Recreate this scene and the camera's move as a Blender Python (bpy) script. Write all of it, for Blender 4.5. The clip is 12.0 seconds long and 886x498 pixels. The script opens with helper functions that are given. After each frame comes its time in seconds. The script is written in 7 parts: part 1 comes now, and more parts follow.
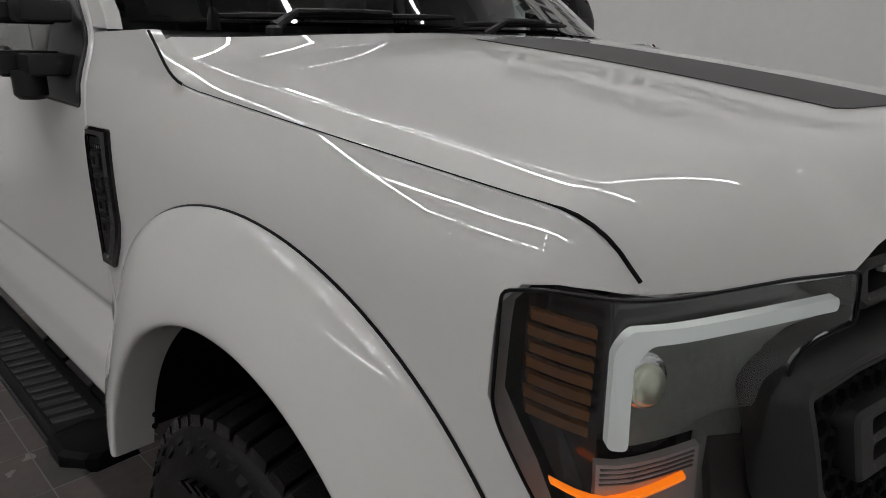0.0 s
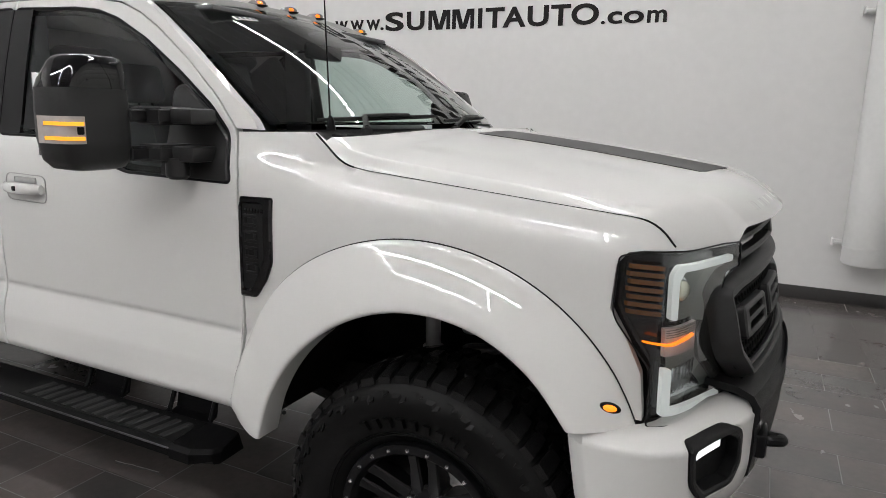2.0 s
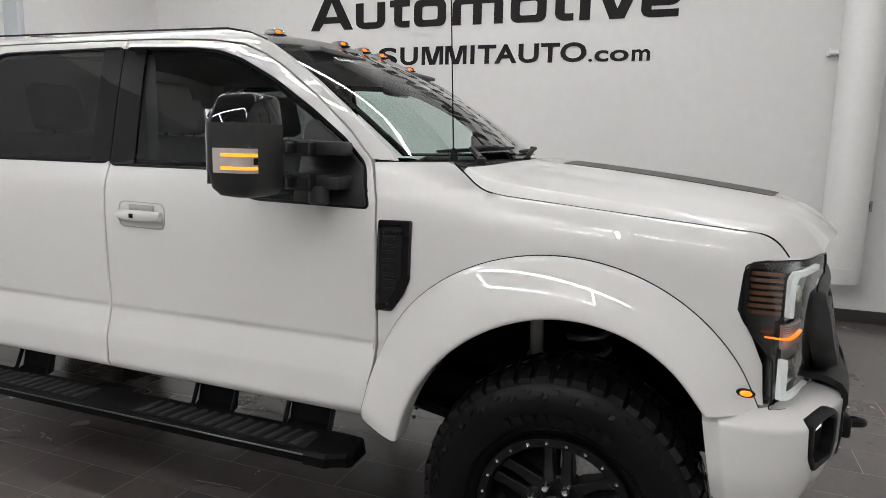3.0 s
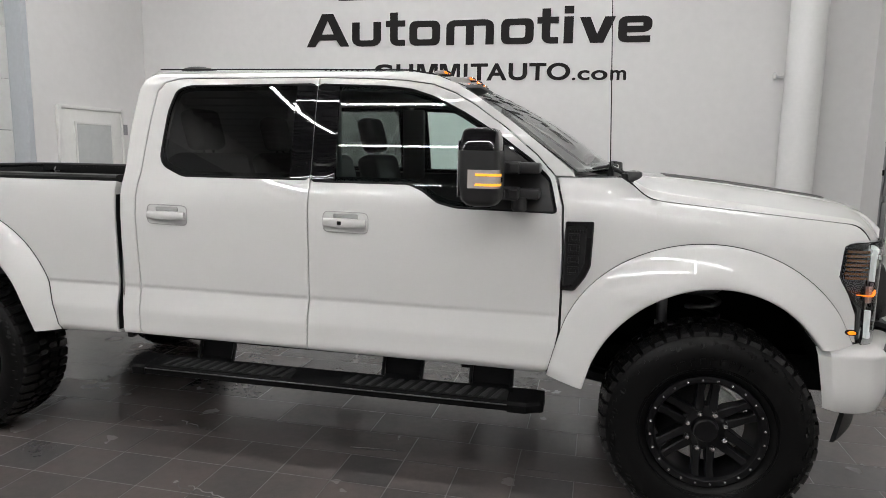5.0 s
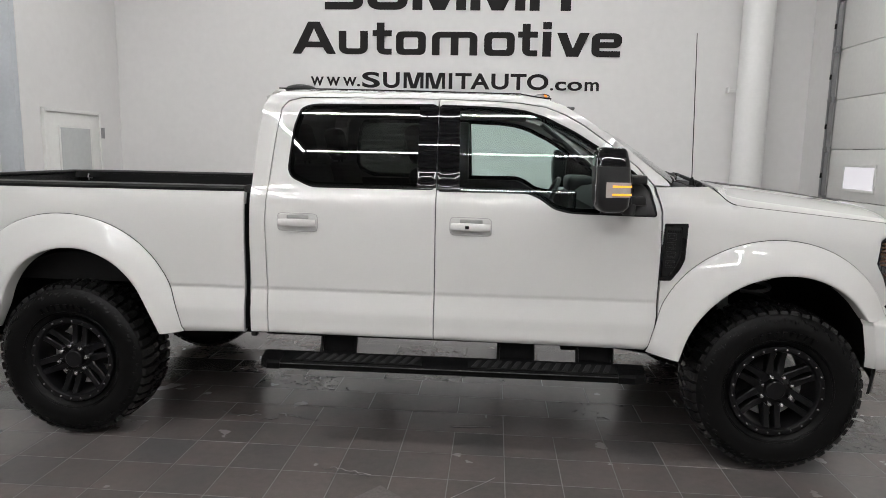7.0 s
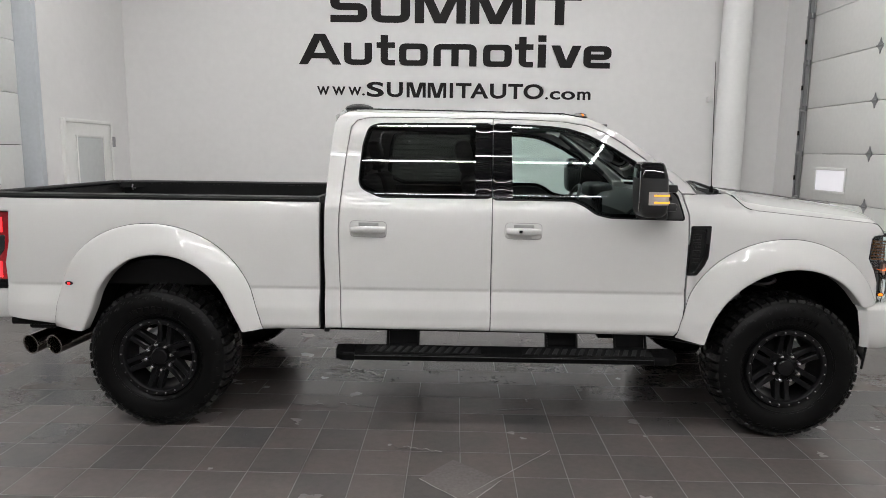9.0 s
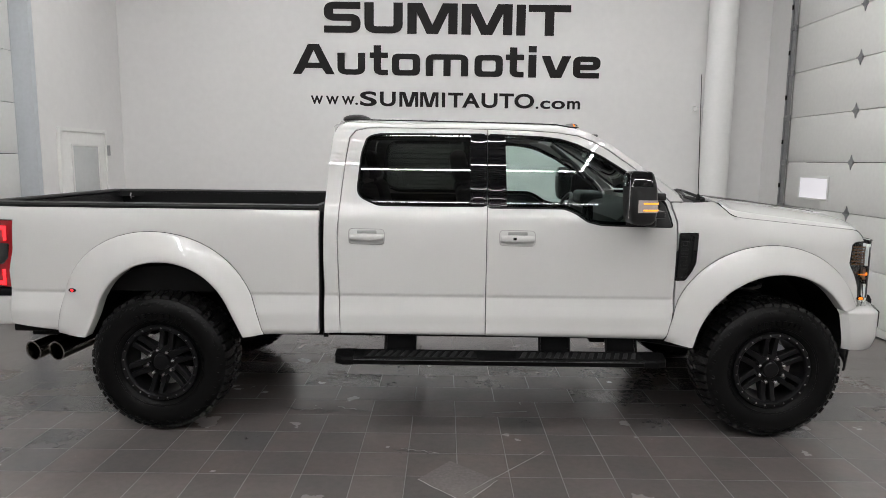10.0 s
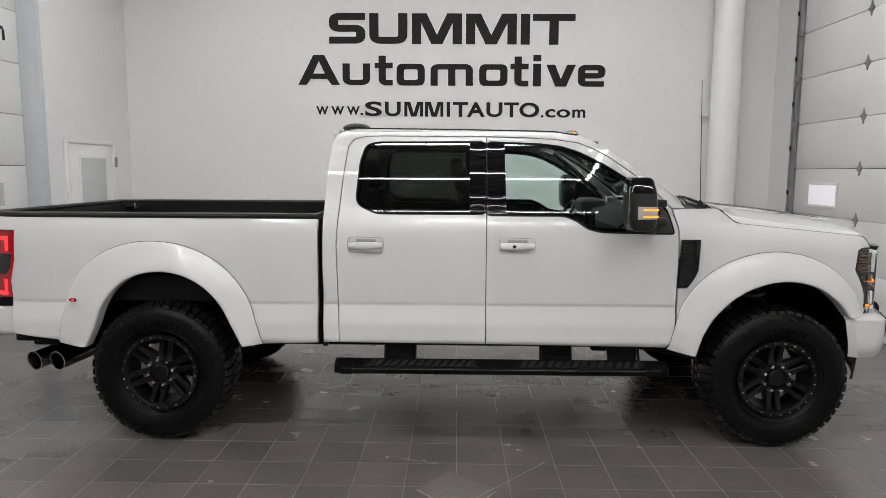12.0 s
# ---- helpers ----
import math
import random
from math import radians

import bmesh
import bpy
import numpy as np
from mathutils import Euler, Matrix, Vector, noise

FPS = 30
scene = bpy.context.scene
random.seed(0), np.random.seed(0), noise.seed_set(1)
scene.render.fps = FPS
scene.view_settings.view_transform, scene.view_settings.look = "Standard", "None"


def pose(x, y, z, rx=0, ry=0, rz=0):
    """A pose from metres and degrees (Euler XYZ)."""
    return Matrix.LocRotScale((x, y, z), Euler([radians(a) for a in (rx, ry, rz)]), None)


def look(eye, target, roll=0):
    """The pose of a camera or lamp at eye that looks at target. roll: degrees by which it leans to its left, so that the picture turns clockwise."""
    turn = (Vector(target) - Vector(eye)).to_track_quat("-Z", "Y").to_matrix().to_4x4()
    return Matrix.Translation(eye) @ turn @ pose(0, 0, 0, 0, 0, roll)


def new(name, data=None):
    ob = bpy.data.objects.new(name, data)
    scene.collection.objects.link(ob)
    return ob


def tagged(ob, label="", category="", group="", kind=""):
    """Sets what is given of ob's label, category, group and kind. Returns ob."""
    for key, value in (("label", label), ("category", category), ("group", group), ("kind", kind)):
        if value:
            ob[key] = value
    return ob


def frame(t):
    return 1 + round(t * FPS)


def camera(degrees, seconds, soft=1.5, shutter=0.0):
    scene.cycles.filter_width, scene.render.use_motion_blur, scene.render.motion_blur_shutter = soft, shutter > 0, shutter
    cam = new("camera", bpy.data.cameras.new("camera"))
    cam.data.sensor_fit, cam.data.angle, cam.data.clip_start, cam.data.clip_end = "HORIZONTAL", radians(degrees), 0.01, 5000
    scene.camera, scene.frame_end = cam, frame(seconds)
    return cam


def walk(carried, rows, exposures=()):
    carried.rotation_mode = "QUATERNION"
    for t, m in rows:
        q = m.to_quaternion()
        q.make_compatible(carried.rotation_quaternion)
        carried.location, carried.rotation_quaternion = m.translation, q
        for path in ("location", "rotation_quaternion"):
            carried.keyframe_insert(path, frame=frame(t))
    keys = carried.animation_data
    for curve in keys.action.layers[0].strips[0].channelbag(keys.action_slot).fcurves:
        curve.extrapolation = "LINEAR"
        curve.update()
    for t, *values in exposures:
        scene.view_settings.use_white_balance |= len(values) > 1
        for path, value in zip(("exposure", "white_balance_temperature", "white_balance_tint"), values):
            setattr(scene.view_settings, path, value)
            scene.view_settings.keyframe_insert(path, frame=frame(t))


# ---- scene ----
cam = camera(67.7, 12.0, 0.6)
PATH = [
    (0, (0.91, -1.497, 1.565), (-0.428, -0.136, 0.967), 1.3),
    (0.5, (0.942, -1.772, 1.559), (-0.249, -0.278, 0.969), 1.1),
    (1, (0.983, -2.04, 1.603), (-0.09, -0.454, 1.027), 1.4),
    (1.5, (0.924, -2.333, 1.618), (-0.03, -0.651, 1.105), 1.5),
    (2, (0.79, -2.553, 1.634), (-0.066, -0.789, 1.237), 1.4),
    (2.5, (0.576, -2.75, 1.631), (-0.202, -0.936, 1.305), 1.4),
    (3, (0.36, -3.019, 1.627), (-0.353, -1.176, 1.321), 1.4),
    (3.2, (0.279, -3.159, 1.643), (-0.4, -1.304, 1.328), 1.4),
    (4.8, (-0.423, -3.892, 1.659), (-0.892, -1.969, 1.37), 1.1),
    (5, (-0.525, -4.018, 1.675), (-0.969, -2.09, 1.385), 1.0),
    (5.5, (-0.793, -4.178, 1.681), (-1.182, -2.238, 1.389), 1.1),
    (6, (-1.083, -4.292, 1.688), (-1.396, -2.338, 1.396), 1.1),
    (6.5, (-1.353, -4.529, 1.705), (-1.584, -2.564, 1.416), 1.1),
    (7, (-1.579, -4.667, 1.739), (-1.73, -2.694, 1.448), 1.1),
    (7.5, (-1.814, -4.736, 1.75), (-1.919, -2.761, 1.457), 1.0),
    (9.5, (-2.169, -5.27, 1.83), (-2.185, -3.29, 1.543), 0.7),
    (10, (-2.184, -5.29, 1.831), (-2.187, -3.308, 1.563), 0.7),
    (10.5, (-2.186, -5.289, 1.804), (-2.203, -3.305, 1.558), 0.5),
    (11, (-2.163, -5.272, 1.809), (-2.206, -3.287, 1.568), 0.4),
    (11.5, (-2.146, -5.257, 1.8), (-2.188, -3.271, 1.563), 0.4),
    (12, (-2.109, -5.268, 1.814), (-2.145, -3.283, 1.577), 0.3),
]
walk(cam, [(t, look(eye, target, roll)) for t, eye, target, roll in PATH], [(0, -0.93), (0.5, -0.49), (1.0, -0.16), (1.5, -0.13), (2.0, -0.11), (3.0, -0.12), (7.0, -0.06), (12, -0.13)])

# ---- world and light ----
world = bpy.data.worlds.new("world")
scene.world = world
world.use_nodes = True
world.node_tree.nodes["Background"].inputs[0].default_value = (0.9, 0.95, 1.0, 1)
world.node_tree.nodes["Background"].inputs[1].default_value = 0.02


# ---- materials ----
def material(name, colour, rough=0.5, metal=0.0, coat=0.0, vary=0.06, scale=8.0, bump=0.0, bump_scale=200.0, spec=0.5, coat_rough=0.03, rough_vary=0.0):
    """A procedural surface: two scales of tone, roughness wear and fine relief."""
    m = bpy.data.materials.new(name)
    m.use_nodes = True
    nodes, links = m.node_tree.nodes, m.node_tree.links
    b = nodes["Principled BSDF"]
    b.inputs["Roughness"].default_value = rough
    b.inputs["Metallic"].default_value = metal
    b.inputs["Coat Weight"].default_value = coat
    b.inputs["Coat Roughness"].default_value = coat_rough
    b.inputs["Coat IOR"].default_value = 1.6
    b.inputs["Specular IOR Level"].default_value = spec
    where = nodes.new("ShaderNodeTexCoord")
    big, small, mix = nodes.new("ShaderNodeTexNoise"), nodes.new("ShaderNodeTexNoise"), nodes.new("ShaderNodeMix")
    big.inputs["Scale"].default_value, small.inputs["Scale"].default_value = scale * 0.25, scale * 4
    big.inputs["Detail"].default_value = 4
    links.new(where.outputs["Object"], big.inputs["Vector"])
    links.new(where.outputs["Object"], small.inputs["Vector"])
    add = nodes.new("ShaderNodeMath")
    add.operation = "ADD"
    links.new(big.outputs["Fac"], add.inputs[0])
    links.new(small.outputs["Fac"], add.inputs[1])
    span = nodes.new("ShaderNodeMapRange")
    span.inputs["From Min"].default_value, span.inputs["From Max"].default_value = 0.6, 1.4
    links.new(add.outputs[0], span.inputs["Value"])
    mix.data_type = "RGBA"
    mix.inputs["A"].default_value = (*[max(0, c * (1 - vary)) for c in colour], 1)
    mix.inputs["B"].default_value = (*[min(1, c * (1 + vary)) for c in colour], 1)
    links.new(span.outputs["Result"], mix.inputs["Factor"])
    links.new(mix.outputs["Result"], b.inputs["Base Color"])
    if rough_vary:
        r = nodes.new("ShaderNodeMapRange")
        r.inputs["To Min"].default_value, r.inputs["To Max"].default_value = rough - rough_vary, rough + rough_vary
        links.new(big.outputs["Fac"], r.inputs["Value"])
        links.new(r.outputs["Result"], b.inputs["Roughness"])
    if bump:
        fine, relief = nodes.new("ShaderNodeTexNoise"), nodes.new("ShaderNodeBump")
        fine.inputs["Scale"].default_value = bump_scale
        fine.inputs["Detail"].default_value = 3
        relief.inputs["Strength"].default_value = bump
        relief.inputs["Distance"].default_value = 0.002
        links.new(where.outputs["Object"], fine.inputs["Vector"])
        links.new(fine.outputs["Fac"], relief.inputs["Height"])
        links.new(relief.outputs["Normal"], b.inputs["Normal"])
    return m


def glowing(name, colour, strength, base=(0.8, 0.8, 0.8)):
    m = bpy.data.materials.new(name)
    m.use_nodes = True
    b = m.node_tree.nodes["Principled BSDF"]
    b.inputs["Base Color"].default_value = (*base, 1)
    b.inputs["Roughness"].default_value = 0.4
    b.inputs["Emission Color"].default_value = (*colour, 1)
    b.inputs["Emission Strength"].default_value = strength
    return m


def glass(name, tint, gloss=0.0, ior=1.62):
    """Thin window glass: light passes straight through with a tint, and Fresnel gives the reflection."""
    m = bpy.data.materials.new(name)
    m.use_nodes = True
    nodes, links = m.node_tree.nodes, m.node_tree.links
    nodes.remove(nodes["Principled BSDF"])
    pass_on, shine, mix, fres = (nodes.new("ShaderNodeBsdf" + n) if n in ("Transparent", "Glossy") else nodes.new(n)
                                 for n in ("Transparent", "Glossy", "ShaderNodeMixShader", "ShaderNodeFresnel"))
    pass_on.inputs["Color"].default_value = (*tint, 1)
    shine.inputs["Roughness"].default_value = 0.01 + gloss
    shine.inputs["Color"].default_value = (1, 1, 1, 1)
    fres.inputs["IOR"].default_value = ior
    links.new(fres.outputs[0], mix.inputs[0])
    links.new(pass_on.outputs[0], mix.inputs[1])
    links.new(shine.outputs[0], mix.inputs[2])
    links.new(mix.outputs[0], nodes["Material Output"].inputs["Surface"])
    return m


def tile_material():
    """Dark slate-look porcelain: each tile its own tone, cloudy staining, satin polish."""
    m = bpy.data.materials.new("slate_tile")
    m.use_nodes = True
    nodes, links = m.node_tree.nodes, m.node_tree.links
    b = nodes["Principled BSDF"]
    info, geo = nodes.new("ShaderNodeObjectInfo"), nodes.new("ShaderNodeNewGeometry")
    cloud, grain = nodes.new("ShaderNodeTexNoise"), nodes.new("ShaderNodeTexNoise")
    cloud.inputs["Scale"].default_value, cloud.inputs["Detail"].default_value = 3.0, 6
    grain.inputs["Scale"].default_value, grain.inputs["Detail"].default_value = 22.0, 8
    grain.inputs["Roughness"].default_value = 0.68
    links.new(geo.outputs["Position"], cloud.inputs["Vector"])
    links.new(geo.outputs["Position"], grain.inputs["Vector"])
    both = nodes.new("ShaderNodeMath")
    both.operation = "ADD"
    links.new(info.outputs["Random"], both.inputs[0])
    links.new(geo.outputs["Random Per Island"], both.inputs[1])
    frac = nodes.new("ShaderNodeMath")
    frac.operation = "FRACT"
    links.new(both.outputs[0], frac.inputs[0])
    ramp = nodes.new("ShaderNodeValToRGB")
    e = ramp.color_ramp.elements
    e[0].position, e[0].color = 0.0, (0.112, 0.106, 0.105, 1)
    e[1].position, e[1].color = 1.0, (0.159, 0.140, 0.133, 1)
    mid = ramp.color_ramp.elements.new(0.5)
    mid.color = (0.139, 0.124, 0.118, 1)
    links.new(frac.outputs[0], ramp.inputs[0])
    stain = nodes.new("ShaderNodeMix")
    stain.data_type, stain.blend_type = "RGBA", "MULTIPLY"
    stain.inputs["Factor"].default_value = 1.0
    tone = nodes.new("ShaderNodeValToRGB")
    q = tone.color_ramp.elements
    q[0].position, q[0].color = 0.34, (0.78, 0.80, 0.805, 1)
    q[1].position, q[1].color = 0.74, (0.98, 0.93, 0.91, 1)
    warm = tone.color_ramp.elements.new(0.52)
    warm.color = (0.86, 0.85, 0.85, 1)
    links.new(cloud.outputs["Fac"], tone.inputs[0])
    links.new(ramp.outputs[0], stain.inputs["A"])
    links.new(tone.outputs[0], stain.inputs["B"])
    speck = nodes.new("ShaderNodeMix")
    speck.data_type, speck.blend_type = "RGBA", "MULTIPLY"
    speck.inputs["Factor"].default_value = 1.0
    dust = nodes.new("ShaderNodeValToRGB")
    q = dust.color_ramp.elements
    q[0].position, q[0].color = 0.30, (0.88, 0.88, 0.885, 1)
    q[1].position, q[1].color = 0.72, (1.13, 1.12, 1.11, 1)
    links.new(grain.outputs["Fac"], dust.inputs[0])
    links.new(stain.outputs["Result"], speck.inputs["A"])
    links.new(dust.outputs[0], speck.inputs["B"])
    links.new(speck.outputs["Result"], b.inputs["Base Color"])
    r = nodes.new("ShaderNodeMapRange")
    r.inputs["From Min"].default_value, r.inputs["From Max"].default_value = 0.3, 0.7
    b.inputs["Specular IOR Level"].default_value, b.inputs["IOR"].default_value = 1.0, 1.58
    r.inputs["To Min"].default_value, r.inputs["To Max"].default_value = 0.20, 0.28
    links.new(cloud.outputs["Fac"], r.inputs["Value"])
    links.new(r.outputs["Result"], b.inputs["Roughness"])
    return m


PAINT = material("pearl_white_paint", (0.596, 0.594, 0.581), 0.55, 0.0, 1.0, 0.012, 400, 0.0, spec=0.0, coat_rough=0.012)
MATTE = material("black_textured_plastic", (0.009, 0.009, 0.0093), 0.46, 0, 0, 0.2, 60, 0.35, 900, spec=0.22)
SATIN = material("satin_black", (0.0055, 0.0055, 0.006), 0.36, 0, 0.0, 0.2, 30, 0.1, 600, spec=0.13)
GLOSS = material("gloss_black", (0.004, 0.004, 0.0045), 0.015, 0, 0.0, 0.1, 20, spec=0.45)
RUBBER = material("tyre_rubber", (0.0035, 0.0035, 0.0035), 0.42, 0, 0, 0.35, 25, 0.4, 300, spec=0.13, rough_vary=0.12)
WHEEL = material("black_wheel_paint", (0.0035, 0.0035, 0.004), 0.40, 0.0, 0.0, 0.2, 30, spec=0.20)
TREAD = material("tread_rubber", (0.006, 0.006, 0.006), 0.22, 0, 0, 0.35, 25, 0.25, 300, spec=0.36)
SHOCK = material("grey_shock_paint", (0.38, 0.38, 0.39), 0.3, 0, 0.4, 0.1, 30)
COIL = material("grey_spring_paint", (0.13, 0.13, 0.133), 0.3, 0, 0.3, 0.15, 30)
BULB = material("projector_glass", (0.80, 0.82, 0.66), 0.08, 0.6, 0.8, 0.25, 60)
# the step rim's metal sheen is put into this grey
RIMSHEEN = material("step_rim_sheen", (0.05, 0.05, 0.051), 0.3, 0.5, 0, 0.3, 60)
STEPBLACK = material("black_step_coating", (0.004, 0.004, 0.0042), 0.42, 0, 0, 0.2, 40, 0.3, 500, spec=0.06)
DARK = material("dark_underbody", (0.006, 0.006, 0.006), 0.8, 0, 0, 0.4, 15, 0.3, 80, spec=0.15)
STEEL = material("bright_steel", (0.85, 0.85, 0.86), 0.22, 1.0, 0, 0.1, 40)
CHROME = material("polished_exhaust", (0.55, 0.53, 0.50), 0.10, 1.0, 0, 0.15, 30)
GREYMETAL = material("galvanised_steel", (0.32, 0.32, 0.33), 0.4, 0.9, 0, 0.2, 25, 0.2, 150)
WALL = material("white_wall_paint", (0.72, 0.713, 0.707), 0.55, 0, 0, 0.03, 3, 0.12, 160, spec=0.3)
DOORPAINT = material("white_panel_paint", (0.72, 0.72, 0.70), 0.42, 0, 0, 0.04, 5, 0.15, 90)
BLUEGREY = material("blue_grey_jamb_paint", (0.50, 0.53, 0.56), 0.5, 0, 0, 0.06, 6, 0.1, 120)
PIPE = material("white_duct_paint", (0.78, 0.78, 0.77), 0.35, 0, 0, 0.03, 6, 0.1, 60)
# for the unseen closing walls: grey set to hold down reflections and fill
NEARWALL = material("unseen_wall_grey", (0.27, 0.27, 0.275), 0.6, 0, 0, 0.05, 3, 0.12, 160, spec=0.3)
VINYL = material("dark_vinyl", (0.045, 0.043, 0.042), 0.45, 0, 0, 0.15, 10)
LETTER = material("charcoal_lettering", (0.016, 0.0145, 0.0145), 0.5, 0, 0, 0.12, 10, spec=0.12)
CEILING = material("grey_deck_paint", (0.36, 0.36, 0.365), 0.6, 0, 0, 0.15, 3, 0.2, 40)
GROUT = material("grey_grout", (0.135, 0.124, 0.119), 0.35, 0, 0, 0.2, 20, 0.3, 300)
# black cabin leather, its colour lightened to stand in for glass haze
LEATHER = material("haze_lightened_leather", (0.10, 0.10, 0.102), 0.5, 0, 0, 0.2, 20, 0.3, 250)
HEADLINER = material("grey_headliner", (0.16, 0.157, 0.152), 0.9, 0, 0, 0.05, 30)
TREADRIB = material("grey_black_tread_rubber", (0.014, 0.014, 0.0145), 0.5, 0, 0, 0.2, 80, 0.3, 500, spec=0.25)
FRAMEBLACK = material("black_grille_plastic", (0.016, 0.016, 0.0164), 0.40, 0, 0, 0.15, 60, 0.2, 700, spec=0.36)
STRIPE = material("grey_hood_vinyl", (0.040, 0.038, 0.039), 0.5, 0, 0.0, 0.1, 40)
AMBERLENS = material("amber_reflector", (0.165, 0.063, 0.016), 0.25, 0, 0.8, 0.15, 300, 0.3, 500)
LENSGREY = material("frosted_light_guide", (0.22, 0.225, 0.22), 0.25, 0, 0.8, 0.05, 100)
BEZEL = material("headlight_bezel", (0.012, 0.012, 0.0125), 0.2, 0.0, 0.3, 0.15, 40)
REFLECT = material("lamp_reflector", (0.75, 0.76, 0.78), 0.12, 1.0, 0, 0.1, 200, 0.4, 120)
REDLENS = material("red_lamp_lens", (0.30, 0.004, 0.008), 0.12, 0, 0.2, 0.2, 200)
BRAKE = material("brake_disc_steel", (0.74, 0.73, 0.71), 0.4, 0.35, 0, 0.3, 30)
TILE = tile_material()
LED = glowing("led_tube", (1.0, 0.99, 0.985), 106.0)
LEDDIM = glowing("dimmed_led_tube", (1.0, 0.99, 0.985), 34.0)
AMBERGLOW = glowing("amber_led", (1.0, 0.20, 0.004), 1.7, (0.6, 0.2, 0.02))
YELLOWGLOW = glowing("yellow_led", (1.0, 0.36, 0.008), 1.1, (0.6, 0.35, 0.05))
REDGLOW = glowing("red_led", (1.0, 0.012, 0.018), 3.2, (0.25, 0.0, 0.0))
WHITEGLOW = glowing("white_led", (0.95, 0.98, 1.0), 1.3)
DRLGLOW = glowing("daytime_light_guide", (0.96, 1.0, 0.96), 0.34, (0.62, 0.64, 0.62))
CLEARGLASS = glass("front_door_glass", (0.79, 0.90, 0.865), ior=1.55)
TINTGLASS = glass("privacy_glass", (0.16, 0.175, 0.165), ior=1.55)
SHIELD = glass("windscreen_glass", (0.85, 0.93, 0.90), ior=1.62)
LENS = glass("clear_lens", (0.93, 0.95, 0.96), ior=1.5)
DOORPANE = glowing("daylit_pane", (0.90, 0.86, 0.98), 0.40)
GREYPANE = material("grey_pane", (0.50, 0.52, 0.52), 0.2, 0, 0.5, 0.05, 4)


# ---- building helpers ----
def finish(bm, name, mat, sharp=35):
    bm.normal_update()
    for f in bm.faces:
        f.smooth = True
    for e in bm.edges:
        e.smooth = len(e.link_faces) == 2 and e.calc_face_angle(9) < radians(sharp)
    me = bpy.data.meshes.new(name)
    lay = bm.verts.layers.float_vector.get("true_normal")
    turned = []
    if lay:
        for f in bm.faces:
            top = all(v[lay].length_squared > 0.5 for v in f.verts)
            for v in f.verts:
                n = v[lay] if top else Vector()
                turned.append(tuple(n if n.dot(f.normal) >= 0 else -n))
    bm.to_mesh(me)
    bm.free()
    if turned:
        me.normals_split_custom_set(turned)
    for one in (mat if isinstance(mat, (list, tuple)) else [mat]):
        me.materials.append(one)
    return me


def hang(ob, parent):
    if parent:
        ob.parent = parent
        ob.matrix_parent_inverse = PLACE.get(parent.name, Matrix()).inverted()


PLACE = {}


def part(name, bm, mat, parent=None, label="", sharp=35):
    """One mesh object out of a bmesh in world coordinates, under a thing or a part."""
    ob = new(name, finish(bm, name, mat, sharp))
    hang(ob, parent)
    if label:
        ob["label"] = label
    return ob


def thing(name, at, label, category, group="", kind=""):
    ob = new(name)
    ob.empty_display_size = 0.1
    ob.matrix_basis = Matrix.Translation(at)
    PLACE[ob.name] = Matrix.Translation(at)
    return tagged(ob, label, category, group, kind)


def box(bm, lo, hi, bevel=0.0, segs=2):
    """A box between two corners, its edges rounded."""
    v = [bm.verts.new((x, y, z)) for x in (lo[0], hi[0]) for y in (lo[1], hi[1]) for z in (lo[2], hi[2])]
    fs = [bm.faces.new([v[i] for i in q]) for q in ((0, 1, 3, 2), (4, 6, 7, 5), (0, 4, 5, 1), (2, 3, 7, 6), (0, 2, 6, 4), (1, 5, 7, 3))]
    if bevel:
        es = list({e for f in fs for e in f.edges})
        bmesh.ops.bevel(bm, geom=es, offset=bevel, segments=segs, affect="EDGES", profile=0.5)
    return bm


def boxed(lo, hi, bevel=0.0, segs=2):
    return box(bmesh.new(), lo, hi, bevel, segs)


def tube(bm, pts, r, n=10, cap=True):
    """A round bar along points; r is a number or one for each point."""
    pts = [Vector(p) for p in pts]
    rs = r if isinstance(r, (list, tuple)) else [r] * len(pts)
    rings, up = [], None
    for i, p in enumerate(pts):
        d = (pts[min(i + 1, len(pts) - 1)] - pts[max(i - 1, 0)]).normalized()
        if up is None:
            up = d.orthogonal().normalized()
        up = (up - d * up.dot(d)).normalized()
        side = d.cross(up)
        rings.append([bm.verts.new(p + rs[i] * (math.cos(a) * up + math.sin(a) * side)) for a in (2 * math.pi * k / n for k in range(n))])
    for a, b in zip(rings, rings[1:]):
        for k in range(n):
            bm.faces.new((a[k], a[(k + 1) % n], b[(k + 1) % n], b[k]))
    if cap:
        bm.faces.new(rings[0][::-1])
        bm.faces.new(rings[-1])
    return bm


def lathe(bm, profile, centre, n=48, closed=False):
    """Turns (radius, y) pairs round the axis along y through the centre."""
    rings = []
    for r, y in profile:
        rings.append([bm.verts.new((centre[0] + r * math.cos(a), centre[1] + y, centre[2] + r * math.sin(a))) for a in (2 * math.pi * k / n for k in range(n))])
    for a, b in zip(rings, rings[1:]):
        for k in range(n):
            bm.faces.new((a[k], a[(k + 1) % n], b[(k + 1) % n], b[k]))
    return bm


